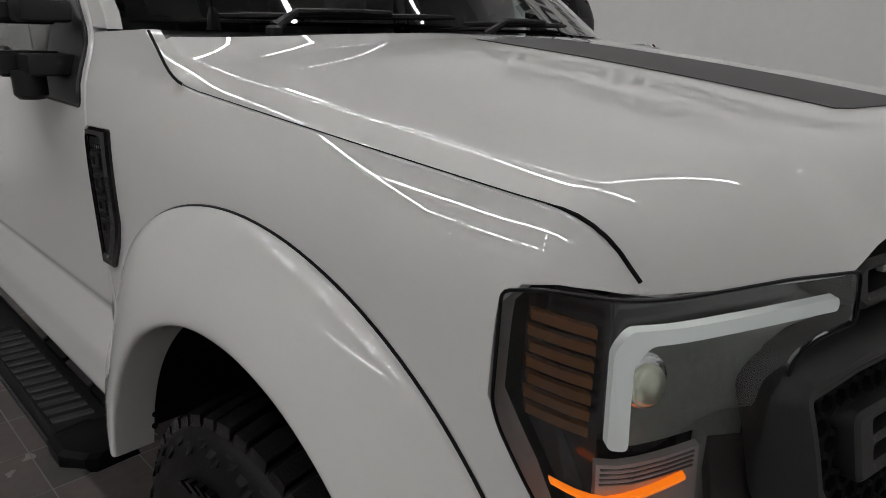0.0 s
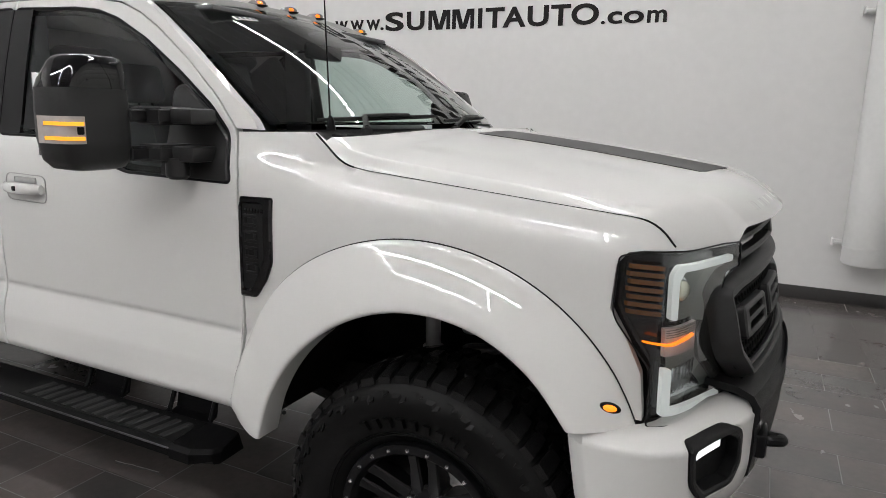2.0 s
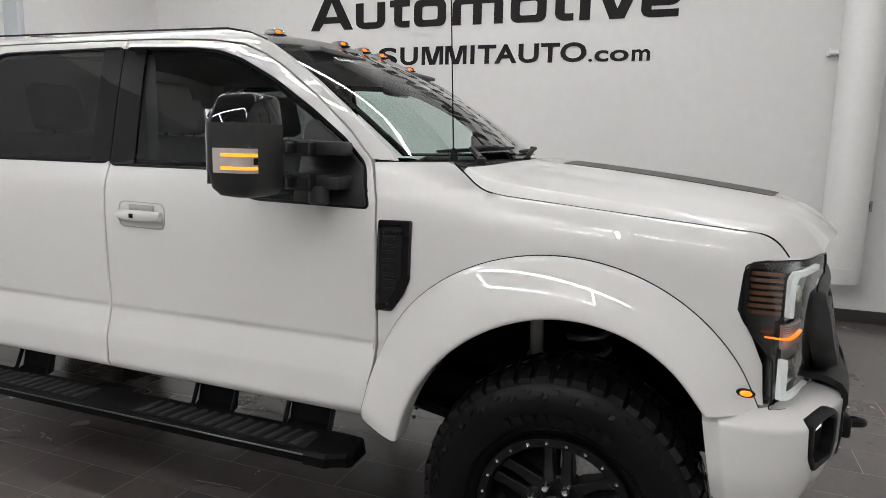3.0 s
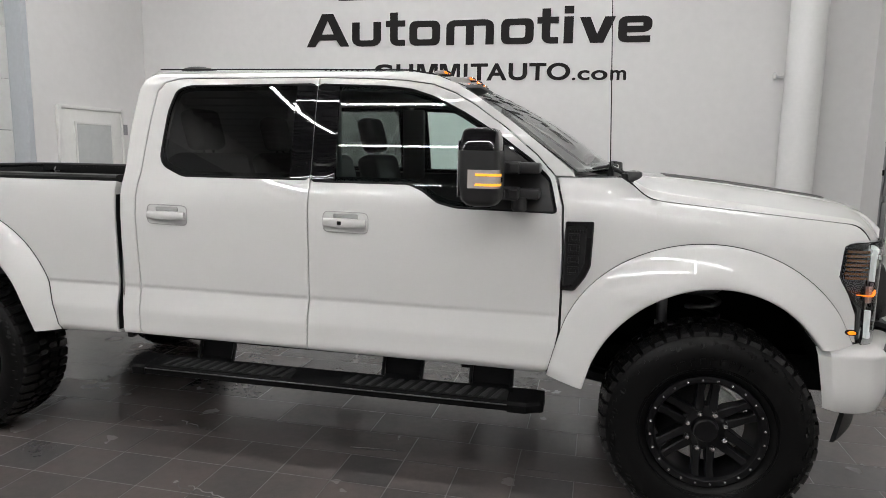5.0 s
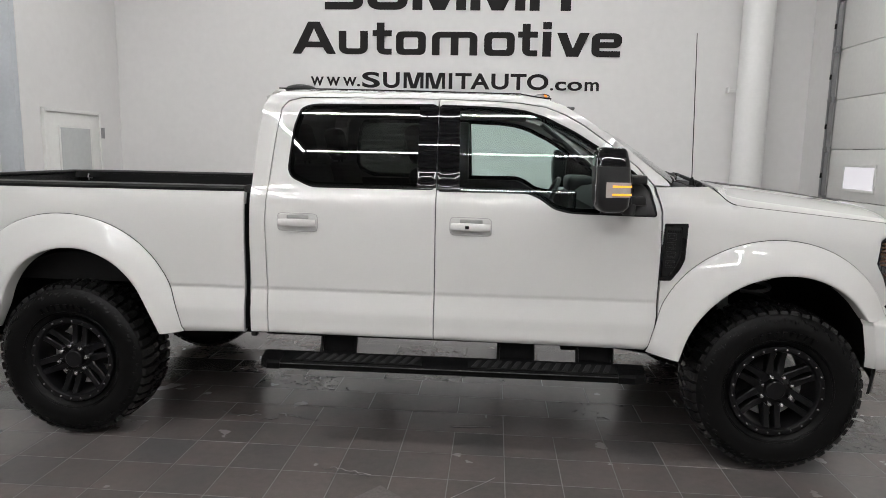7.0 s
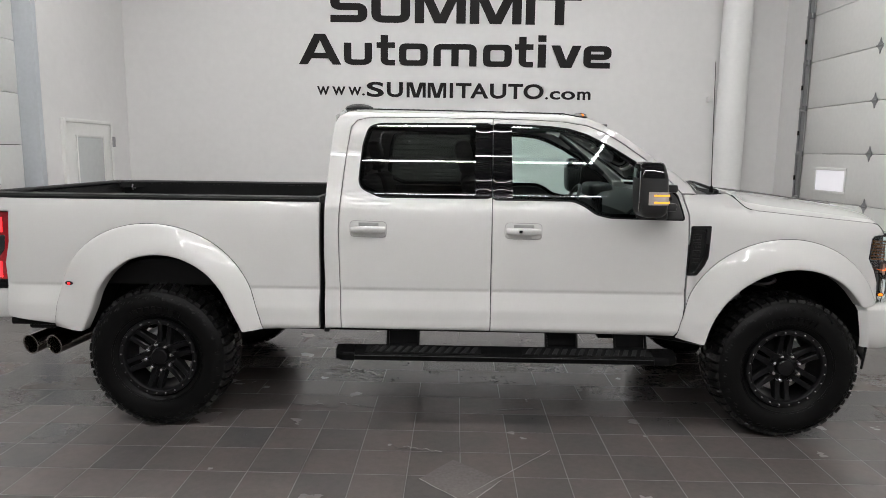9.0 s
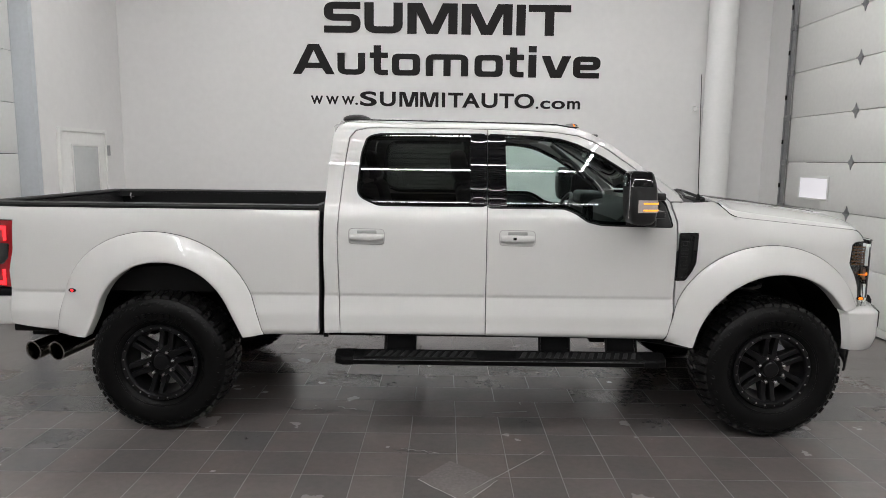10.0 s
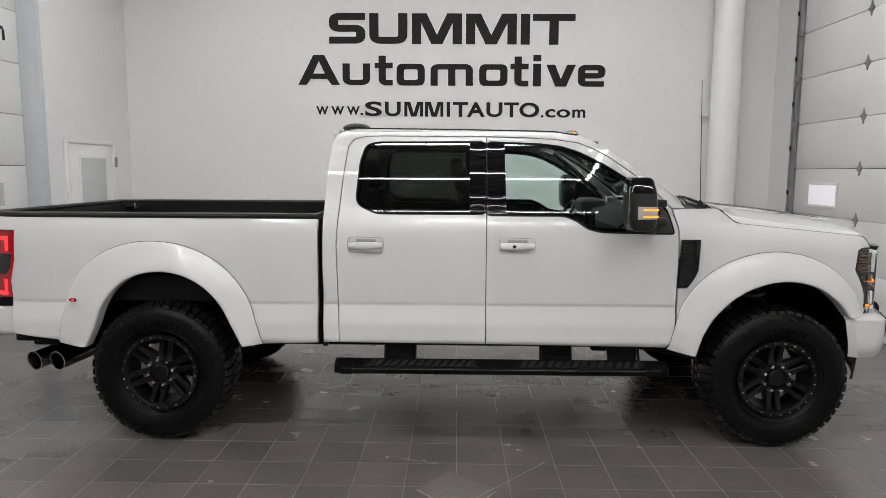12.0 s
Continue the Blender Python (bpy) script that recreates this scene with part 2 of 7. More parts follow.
def table(x, pairs):
    """Smooth reading of a short table."""
    xs = [p[0] for p in pairs]
    i = max(0, min(len(xs) - 2, sum(x >= a for a in xs) - 1))
    t = max(0.0, min(1.0, (x - xs[i]) / (xs[i + 1] - xs[i])))
    h = xs[i + 1] - xs[i]

    def slope(k):
        if k == 0 or k == len(xs) - 1:
            j = min(k, len(xs) - 2)
            return (pairs[j + 1][1] - pairs[j][1]) / (xs[j + 1] - xs[j])
        return (pairs[k + 1][1] - pairs[k - 1][1]) / (xs[k + 1] - xs[k - 1])
    a, b, m0, m1 = pairs[i][1], pairs[i + 1][1], slope(i) * h, slope(i + 1) * h
    return (2 * t**3 - 3 * t**2 + 1) * a + (t**3 - 2 * t**2 + t) * m0 + (3 * t**2 - 2 * t**3) * b + (t**3 - t**2) * m1


def smooth_line(pts, n):
    """n points spread evenly along a smooth curve through pts (any dimension)."""
    pts = [Vector(p) for p in pts]
    fine = []
    for i in range(len(pts) - 1):
        p0, p1, p2, p3 = pts[max(i - 1, 0)], pts[i], pts[i + 1], pts[min(i + 2, len(pts) - 1)]
        for k in range(12):
            t = k / 12
            fine.append(0.5 * (2 * p1 + (p2 - p0) * t + (2 * p0 - 5 * p1 + 4 * p2 - p3) * t * t + (3 * p1 - p0 - 3 * p2 + p3) * t**3))
    fine.append(pts[-1])
    return even(fine, n)


def even(fine, n):
    run = [0.0]
    for a, b in zip(fine, fine[1:]):
        run.append(run[-1] + (b - a).length)
    out, j = [], 0
    for k in range(n):
        s = run[-1] * k / (n - 1)
        while j < len(run) - 2 and run[j + 1] < s:
            j += 1
        t = (s - run[j]) / max(1e-9, run[j + 1] - run[j])
        out.append(fine[j].lerp(fine[j + 1], max(0, min(1, t))))
    return out


def dense(loop, step):
    out = []
    for i, a in enumerate(loop):
        b = loop[(i + 1) % len(loop)]
        n = max(1, math.ceil((Vector(b) - Vector(a)).length / step))
        out += [Vector(a).lerp(Vector(b), k / n) for k in range(n)]
    return out


def area2(loop):
    return sum(loop[i - 1][0] * loop[i][1] - loop[i][0] * loop[i - 1][1] for i in range(len(loop)))


def inset(loop, d):
    """The loop moved d inwards (counter-clockwise loops)."""
    out = []
    for i, p in enumerate(loop):
        a, b = Vector(p) - Vector(loop[i - 1]), Vector(loop[(i + 1) % len(loop)]) - Vector(p)
        na, nb = Vector((-a.y, a.x)).normalized(), Vector((-b.y, b.x)).normalized()
        m = (na + nb)
        m = m / max(0.35, m.length_squared / 2) if m.length > 1e-6 else na
        out.append(Vector(p) + m * d)
    return out


def inside(p, loop):
    hit = False
    for i in range(len(loop)):
        (x0, y0), (x1, y1) = loop[i - 1][:2], loop[i][:2]
        if (y0 > p[1]) != (y1 > p[1]) and p[0] < (x1 - x0) * (p[1] - y0) / (y1 - y0) + x0:
            hit = not hit
    return hit


def rounded(loop, r, n=4):
    """Cuts each corner of a loop with a curve."""
    out = []
    for i, p in enumerate(loop):
        p, a, b = Vector(p), Vector(loop[i - 1]), Vector(loop[(i + 1) % len(loop)])
        da, db = (a - p), (b - p)
        ra, rb = min(r, da.length * 0.45), min(r, db.length * 0.45)
        s, e = p + da.normalized() * ra, p + db.normalized() * rb
        out += [(s.lerp(p, t)).lerp(p.lerp(e, t), t) for t in (k / n for k in range(n + 1))]
    return out


from mathutils.geometry import delaunay_2d_cdt


def sheet(outline, holes, to3d, step=0.05, lip=0.005, dip=0.003, flange=0.02, inward=Vector((0, 1, 0)), levels=()):
    """A pressed panel: the outline (with holes) laid on the surface to3d(u, v), its edges rolled over and turned inwards."""
    outline = [Vector(p) for p in outline]
    if area2(outline) < 0:
        outline = outline[::-1]
    loops = [dense(outline, step)]
    for h in holes:
        h = [Vector(p) for p in h]
        loops.append(dense(h if area2(h) < 0 else h[::-1], step))
    inner = [inset(l, lip) if lip else l for l in loops]
    pts, edges = [], []
    for l in inner:
        base = len(pts)
        pts += l
        edges += [(base + i, base + (i + 1) % len(l)) for i in range(len(l))]
    xs, ys = [p.x for p in inner[0]], [p.y for p in inner[0]]
    rim = list(pts)
    x = min(xs) + step * 0.5
    while x < max(xs):
        y = min(ys) + step * 0.5
        while y < max(ys):
            p = Vector((x, y))
            if inside(p, inner[0]) and not any(inside(p, h) for h in inner[1:]) and all((p - q).length_squared > (0.45 * step)**2 for q in rim) and all(abs(y - l) > 0.012 for l in levels):
                pts.append(p)
            y += step
        x += step
    for y in levels:
        x = min(xs) + step * 0.25
        while x < max(xs):
            p = Vector((x, y))
            if inside(p, inner[0]) and not any(inside(p, h) for h in inner[1:]) and all((p - q).length_squared > 0.006**2 for q in rim):
                pts.append(p)
            x += step * 0.5
    vs, _, fs, *_ = delaunay_2d_cdt(pts, edges, [], 0, 1e-6)
    bm = bmesh.new()
    lay = bm.verts.layers.float_vector.new("true_normal")
    made = [bm.verts.new(to3d(p.x, p.y)) for p in vs]
    e = 0.0015
    for v, p in zip(made, vs):
        n = (to3d(p.x + e, p.y) - to3d(p.x - e, p.y)).cross(to3d(p.x, p.y + e) - to3d(p.x, p.y - e))
        v[lay] = n.normalized() if n.length > 1e-12 else Vector()
    for f in fs:
        c = sum((vs[i] for i in f), Vector((0, 0))) / len(f)
        if inside(c, inner[0]) and not any(inside(c, h) for h in inner[1:]):
            bm.faces.new([made[i] for i in f])
    if flange:
        find = {}
        for i, p in enumerate(vs):
            find[(round(p.x, 5), round(p.y, 5))] = made[i]
        for l, m in zip(loops, inner):
            ring = [find.get((round(p.x, 5), round(p.y, 5))) for p in m]
            if None in ring:
                continue
            roll = [bm.verts.new(to3d(p.x, p.y) + inward * dip) for p in l]
            back = [bm.verts.new(to3d(p.x, p.y) + inward * (dip + flange)) for p in l]
            for i in range(len(ring)):
                j = (i + 1) % len(ring)
                for a, b in ((ring, roll), (roll, back)):
                    bm.faces.new((a[i], b[i], b[j], a[j]))
    bmesh.ops.delete(bm, geom=[v for v in bm.verts if not v.link_faces], context="VERTS")
    bmesh.ops.recalc_face_normals(bm, faces=bm.faces)
    tops = [f for f in bm.faces if len(f.verts) == 3]
    if tops and sum((f.normal for f in tops), Vector()).dot(inward) > 0:
        bmesh.ops.reverse_faces(bm, faces=bm.faces)
    return bm


def grid(nu, nv, at):
    """A sheet of quads at(u, v), u and v from 0 to 1."""
    bm = bmesh.new()
    v = [[bm.verts.new(at(i / nu, j / nv)) for j in range(nv + 1)] for i in range(nu + 1)]
    for i in range(nu):
        for j in range(nv):
            bm.faces.new((v[i][j], v[i + 1][j], v[i + 1][j + 1], v[i][j + 1]))
    return bm


def solid(bm, d, offset=None):
    """Gives an open sheet a back at distance d against its normals."""
    bmesh.ops.recalc_face_normals(bm, faces=bm.faces)
    bmesh.ops.solidify(bm, geom=list(bm.faces), thickness=d)
    return bm


def mirrored(bm):
    other = bm.copy()
    bmesh.ops.scale(other, vec=(1, -1, 1), verts=other.verts)
    lay = other.verts.layers.float_vector.get("true_normal")
    if lay:
        for v in other.verts:
            v[lay] = Vector((v[lay].x, -v[lay].y, v[lay].z))
    bmesh.ops.reverse_faces(other, faces=other.faces)
    return other


def both_sides(name, bm, mat, parent, label="", sharp=35):
    """The part at the camera's flank and its mirror image at the other."""
    other = mirrored(bm)
    return part(name, bm, mat, parent, label, sharp), part(name, other, mat, parent, label, sharp)


def prism(outline, y0, y1, bevel=0.004):
    """A plate with an (x, z) outline between two depths."""
    bm = bmesh.new()
    f = bm.faces.new([bm.verts.new((p[0], y0, p[1])) for p in outline])
    out = bmesh.ops.extrude_face_region(bm, geom=[f])
    bmesh.ops.translate(bm, vec=(0, y1 - y0, 0), verts=[v for v in out["geom"] if isinstance(v, bmesh.types.BMVert)])
    bmesh.ops.recalc_face_normals(bm, faces=bm.faces)
    if bevel:
        bmesh.ops.bevel(bm, geom=list(bm.edges), offset=bevel, segments=2, affect="EDGES", profile=0.5, clamp_overlap=True)
    return bm


# ---- the room ----
XL, XR, YB, YN, TOP = -6.88, 2.43, 4.44, -12.5, 5.3

floor_bed = tagged(part("floor", boxed((XL - 0.6, YN - 0.3, -0.12), (XR + 0.6, YB + 0.3, -0.0005)), GROUT),
                   "dark grey slate-look porcelain tile floor with pale joints", "floor", kind="structure")
tagged(part("wall_back", boxed((XL - 0.6, YB, -0.1), (XR + 0.6, YB + 0.2, TOP)), WALL), "smooth white painted showroom wall behind the truck", "wall", kind="structure")
tagged(part("wall_near", boxed((XL - 0.6, YN - 0.2, -0.1), (XR + 0.6, YN, TOP)), NEARWALL), "unseen closing wall, grey to keep reflections dark", "wall", kind="structure")
ceiling_bm = bmesh.new()
box(ceiling_bm, (XL - 0.6, YN - 0.2, TOP), (XR + 0.6, YB + 0.2, TOP + 0.2))
for k in range(int((YB - YN) / 0.3)):
    box(ceiling_bm, (XL, YN + 0.3 * k, TOP - 0.05), (XR, YN + 0.3 * k + 0.10, TOP + 0.01))
tagged(part("ceiling", ceiling_bm, CEILING), "grey ribbed metal deck ceiling", "ceiling", kind="structure")

wall_left = bmesh.new()
box(wall_left, (XL - 0.3, 2.46, -0.1), (XL, YB, TOP))
box(wall_left, (XL - 0.3, YN, 4.4), (XL, 2.46, TOP))
tagged(part("wall_left", wall_left, WALL), "white painted wall with a tall doorway", "wall", kind="structure")
tagged(part("wall_left_near", boxed((XL - 0.3, YN, -0.1), (XL, -2.6, 4.4)), NEARWALL), "unseen closing wall, grey to keep reflections dark", "wall", kind="structure")
wall_right = bmesh.new()
box(wall_right, (XR, 3.80, -0.1), (XR + 0.3, YB, TOP))
box(wall_right, (XR, YN, 4.6), (XR + 0.3, 3.80, TOP))
box(wall_right, (XR, YN, -0.1), (XR + 0.3, -1.2, 4.6))
tagged(part("wall_right", wall_right, WALL), "white painted wall beside the overhead door", "wall", kind="structure")

for nm, lo, hi in (("baseboard", (XL, YB - 0.012, 0.0), (XR, YB - 0.001, 0.125)), ("baseboard", (XL + 0.001, 2.48, 0.0), (XL + 0.012, YB - 0.012, 0.125)),
                   ("baseboard", (XR - 0.012, 3.82, 0.0), (XR - 0.001, YB - 0.012, 0.125))):
    tagged(part(nm, boxed(lo, hi, 0.003), VINYL), "dark grey vinyl baseboard along the wall", "baseboard", kind="structure")

# tall jamb of the left doorway
tagged(part("trim", boxed((XL - 0.25, 2.38, 0.0), (XL - 0.002, 2.458, 4.4), 0.004), BLUEGREY), "blue-grey painted door jamb", "door jamb", kind="structure")


def overhead_door(name, x, inward, y0, y1, section, first, count, panes, hinges, label, pane_mat=None, pane_label="daylit frosted pane"):
    """A sectional door: insulated panels with seams between, hinges on the seams, small windows."""
    door = thing(name, (x, (y0 + y1) / 2, 0), label, "garage door", kind="structure")
    for i in range(count):
        z0, z1 = max(0.01, first + i * section), first + (i + 1) * section
        if z1 < 0.05:
            continue
        bm = boxed((min(x, x - inward * 0.05), y0, z0 + 0.003), (max(x, x - inward * 0.05), y1, z1 - 0.003), 0.006)
        part("panel", bm, DOORPAINT, door)
    for ya, yb, za, zb in panes:
        bm = bmesh.new()
        w = 0.035
        for lo, hi in (((ya - w, za - w), (yb + w, za)), ((ya - w, zb), (yb + w, zb + w)), ((ya - w, za), (ya, zb)), ((yb, za), (yb + w, zb))):
            box(bm, (min(x, x + inward * 0.014), lo[0], lo[1]), (max(x, x + inward * 0.014), hi[0], hi[1]), 0.004)
        frame_part = part("window_frame", bm, DOORPAINT, door)
        part("pane", boxed((min(x + inward * 0.002, x + inward * 0.006), ya, za), (max(x + inward * 0.002, x + inward * 0.006), yb, zb)), pane_mat or DOORPANE, door, pane_label)
    for hy, hz in hinges:
        bm = bmesh.new()
        xa, xb = x + inward * 0.001, x + inward * 0.012
        poly = [(0, -0.085), (0.016, -0.04), (0.045, -0.015), (0.045, 0.015), (0.016, 0.04), (0, 0.085), (-0.016, 0.04), (-0.045, 0.015), (-0.045, -0.015), (-0.016, -0.04)]
        rings = [[bm.verts.new((xx, hy + a, hz + b)) for a, b in poly] for xx in (xa, xb)]
        for r in rings:
            bm.faces.new(r)
        for i in range(len(poly)):
            j = (i + 1) % len(poly)
            bm.faces.new((rings[0][i], rings[0][j], rings[1][j], rings[1][i]))
        tube(bm, [(x + inward * 0.018, hy - 0.05, hz), (x + inward * 0.018, hy + 0.05, hz)], 0.009, 8)
        bmesh.ops.recalc_face_normals(bm, faces=bm.faces)
        part("hinge", bm, GREYMETAL, door)
    return door


overhead_door("door_1", XR + 0.02, -1, -1.2, 3.74, 0.583, -0.477, 9, [(2.75, 3.36, 1.41, 1.655)],
              [(2.32, -0.477 + 0.583 * k) for k in range(2, 8)] + [(0.6, -0.477 + 0.583 * k) for k in range(2, 8)], "white sectional overhead door with small daylit window")
overhead_door("door_2", XL - 0.22, 1, -2.6, 2.38, 0.575, -0.46, 9, [(1.35, 1.95, 1.40, 1.65)],
              [(0.9, -0.46 + 0.575 * k) for k in range(2, 8)], "white sectional overhead door in a recess", GREYPANE, "grey frosted pane")

# the track of the right-hand door, with its brackets
track = thing("door_track", (XR, 3.770, 0), "galvanised steel vertical door track with rollers and brackets", "door track")
bm = bmesh.new()
box(bm, (XR - 0.05, 3.740, 0.0), (XR - 0.046, 3.800, 4.7))
box(bm, (XR - 0.05, 3.740, 0.0), (XR + 0.0, 3.744, 4.7))
box(bm, (XR - 0.05, 3.796, 0.0), (XR - 0.02, 3.800, 4.7))
part("rail", bm, GREYMETAL, track)
for k in range(2, 9):
    z = -0.477 + 0.583 * k
    b = boxed((XR - 0.055, 3.680, z - 0.035), (XR - 0.01, 3.750, z + 0.035), 0.006)
    tube(b, [(XR - 0.045, 3.710, z), (XR - 0.045, 3.800, z)], 0.012, 10)
    part("bracket", b, GREYMETAL, track)
    part("bolt_plate", boxed((XR - 0.06, 3.755, z + 0.24), (XR - 0.045, 3.790, z + 0.30), 0.004), DARK, track)

# service door in the left wall
door = thing("door_3", (XL, 3.3, 0), "white painted service door with a narrow grey vision panel", "door", kind="structure")
part("door_leaf", boxed((XL + 0.002, 2.825, 0.02), (XL + 0.03, 3.86, 2.12), 0.003), DOORPAINT, door)
bm = bmesh.new()
for lo, hi in (((2.77, 0.0), (2.82, 2.17)), ((3.865, 0.0), (3.91, 2.17)), ((2.82, 2.125), (3.865, 2.17))):
    box(bm, (XL + 0.001, lo[0], lo[1]), (XL + 0.045, hi[0], hi[1]), 0.004)
part("door_frame", bm, DOORPAINT, door)
part("pane", boxed((XL + 0.031, 3.06, 1.05), (XL + 0.036, 3.66, 1.945), 0.002), GREYPANE, door, "grey vision panel")
bm = bmesh.new()
for a, b, c, d in ((3.03, 3.06, 1.02, 1.975), (3.66, 3.69, 1.02, 1.975), (3.06, 3.66, 1.02, 1.05), (3.06, 3.66, 1.945, 1.975)):
    box(bm, (XL + 0.03, a, c), (XL + 0.042, b, d), 0.003)
part("vision_frame", bm, DOORPAINT, door)
for z in (1.90, 1.1, 0.3):
    bm = bmesh.new()
    box(bm, (XL + 0.046, 3.88, z - 0.07), (XL + 0.052, 3.96, z + 0.07), 0.002)
    tube(bm, [(XL + 0.055, 3.90, z - 0.07), (XL + 0.055, 3.90, z + 0.07)], 0.012, 8)
    part("hinge", bm, GREYMETAL, door)

# white round duct standing off the back wall
duct = thing("duct_pipe", (1.62, 4.2, 0.42), "white painted round duct clamped to the wall", "duct")
part("pipe", tube(bmesh.new(), [(1.65, 4.215, 0.43), (1.65, 4.215, 0.45), (1.65, 4.215, 1.2), (1.65, 4.215, TOP)], [0.178, 0.19, 0.19, 0.19], 40), PIPE, duct)
for z in (0.585, 2.60, 4.3):
    part("clamp", tube(bmesh.new(), [(1.65, 4.215, z - 0.008), (1.65, 4.215, z + 0.008)], 0.194, 40), PIPE, duct)
    bm = boxed((1.40, 4.33, z - 0.012), (1.49, 4.35, z + 0.012), 0.004)
    box(bm, (1.385, 4.32, z - 0.035), (1.40, 4.435, z + 0.035), 0.004)
    box(bm, (1.385, 4.425, z - 0.02), (1.65, 4.438, z + 0.02), 0.003)
    part("bracket", bm, PIPE, duct)
outlet = thing("wall_outlet", (1.87, 4.43, 1.15), "small grey conduit box on the white wall", "outlet")
part("box", boxed((1.83, 4.40, 1.10), (1.91, 4.438, 1.21), 0.006), GREYMETAL, outlet)
part("socket", boxed((1.85, 4.396, 1.13), (1.89, 4.401, 1.18), 0.002), DARK, outlet)


# ---- the wall sign ----
def wall_x(px):
    return -4.383 + (px - 528) * 0.00811


def wall_z(py, px):
    return 3.030 - (py - 149) * 0.0079 - (px - 528) * 0.00003


sign = thing("wall_sign", ((wall_x(800)), YB, 3.2), "large charcoal cut-out lettering fixed to the white wall", "sign")


def letters(text, boxes, top, bottom, bold, wide=0):
    """Each letter stands in its own span; heights run with the line."""
    for ch, (a, b) in zip(text, boxes):
        if ch == "M":
            k = 1.0 if wide else 0.95
            shape = [(0, 0), (0, 1), (0.33 * k, 1), (0.5, 0.24), (1 - 0.33 * k, 1), (1, 1), (1, 0), (1 - 0.17 * k, 0), (1 - 0.17 * k, 0.78), (0.5 + 0.15 * k, 0), (0.5 - 0.15 * k, 0), (0.17 * k, 0.78), (0.17 * k, 0)]
            x0, x1, z1, z0 = wall_x(a), wall_x(b), wall_z(top[""], a), wall_z(bottom, a)
            part("letter", prism([(x0 + u * (x1 - x0), z0 + v * (z1 - z0)) for u, v in shape], YB - 0.010, YB - 0.001, 0.0), LETTER, sign, sharp=20)
            continue
        cu = bpy.data.curves.new("letter", "FONT")
        cu.body, cu.size, cu.offset, cu.extrude, cu.resolution_u = ch, 1.0, bold * (0.45 if ch in "Mw" else 1), 0.0, 6
        tmp = bpy.data.objects.new("letter", cu)
        scene.collection.objects.link(tmp)
        bpy.context.view_layer.update()
        me = bpy.data.meshes.new_from_object(tmp.evaluated_get(bpy.context.evaluated_depsgraph_get()))
        bpy.data.objects.remove(tmp)
        bpy.data.curves.remove(cu)
        co = np.array([v.co[:2] for v in me.vertices])
        lo, hi = co.min(0), co.max(0)
        t, u = (top[ch] if ch in top else top[""]), bottom
        x0, x1 = wall_x(a), wall_x(b)
        z1, z0 = wall_z(t, a), wall_z(u, a)
        bm = bmesh.new()
        bm.from_mesh(me)
        bpy.data.meshes.remove(me)
        for v in bm.verts:
            q = (Vector(v.co[:2]) - Vector(lo))
            v.co = (x0 + q.x / (hi[0] - lo[0]) * (x1 - x0), YB - 0.010, z0 + q.y / (hi[1] - lo[1]) * (z1 - z0))
        out = bmesh.ops.extrude_face_region(bm, geom=list(bm.faces))
        bmesh.ops.translate(bm, vec=(0, 0.009, 0), verts=[v for v in out["geom"] if isinstance(v, bmesh.types.BMVert)])
        bmesh.ops.recalc_face_normals(bm, faces=bm.faces)
        part("letter", bm, LETTER, sign, sharp=20)


def ribbon(line, hx, hy, soft=0.0):
    """Outline of a bent stroke: stems 2 hx wide, bars 2 hy high, corners of the middle line rounded."""
    p = [Vector((x / hx, y / hy)) for x, y in line]
    if soft:
        p = [p[0]] + [q for k in range(1, len(p) - 1) for q in rounded([p[k - 1], p[k], p[k + 1]], soft, 5)[6:12]] + [p[-1]]
    left, right = [], []
    for k, q in enumerate(p):
        a = (q - p[k - 1]).normalized() if k else (p[1] - q).normalized()
        b = (p[k + 1] - q).normalized() if k < len(p) - 1 else a
        na, nb = Vector((-a.y, a.x)), Vector((-b.y, b.x))
        m = (na + nb) / max(0.3, 1 + na.dot(nb))
        left.append(q + m)
        right.append(q - m)
    return [(q.x * hx, q.y * hy) for q in left + right[::-1]]


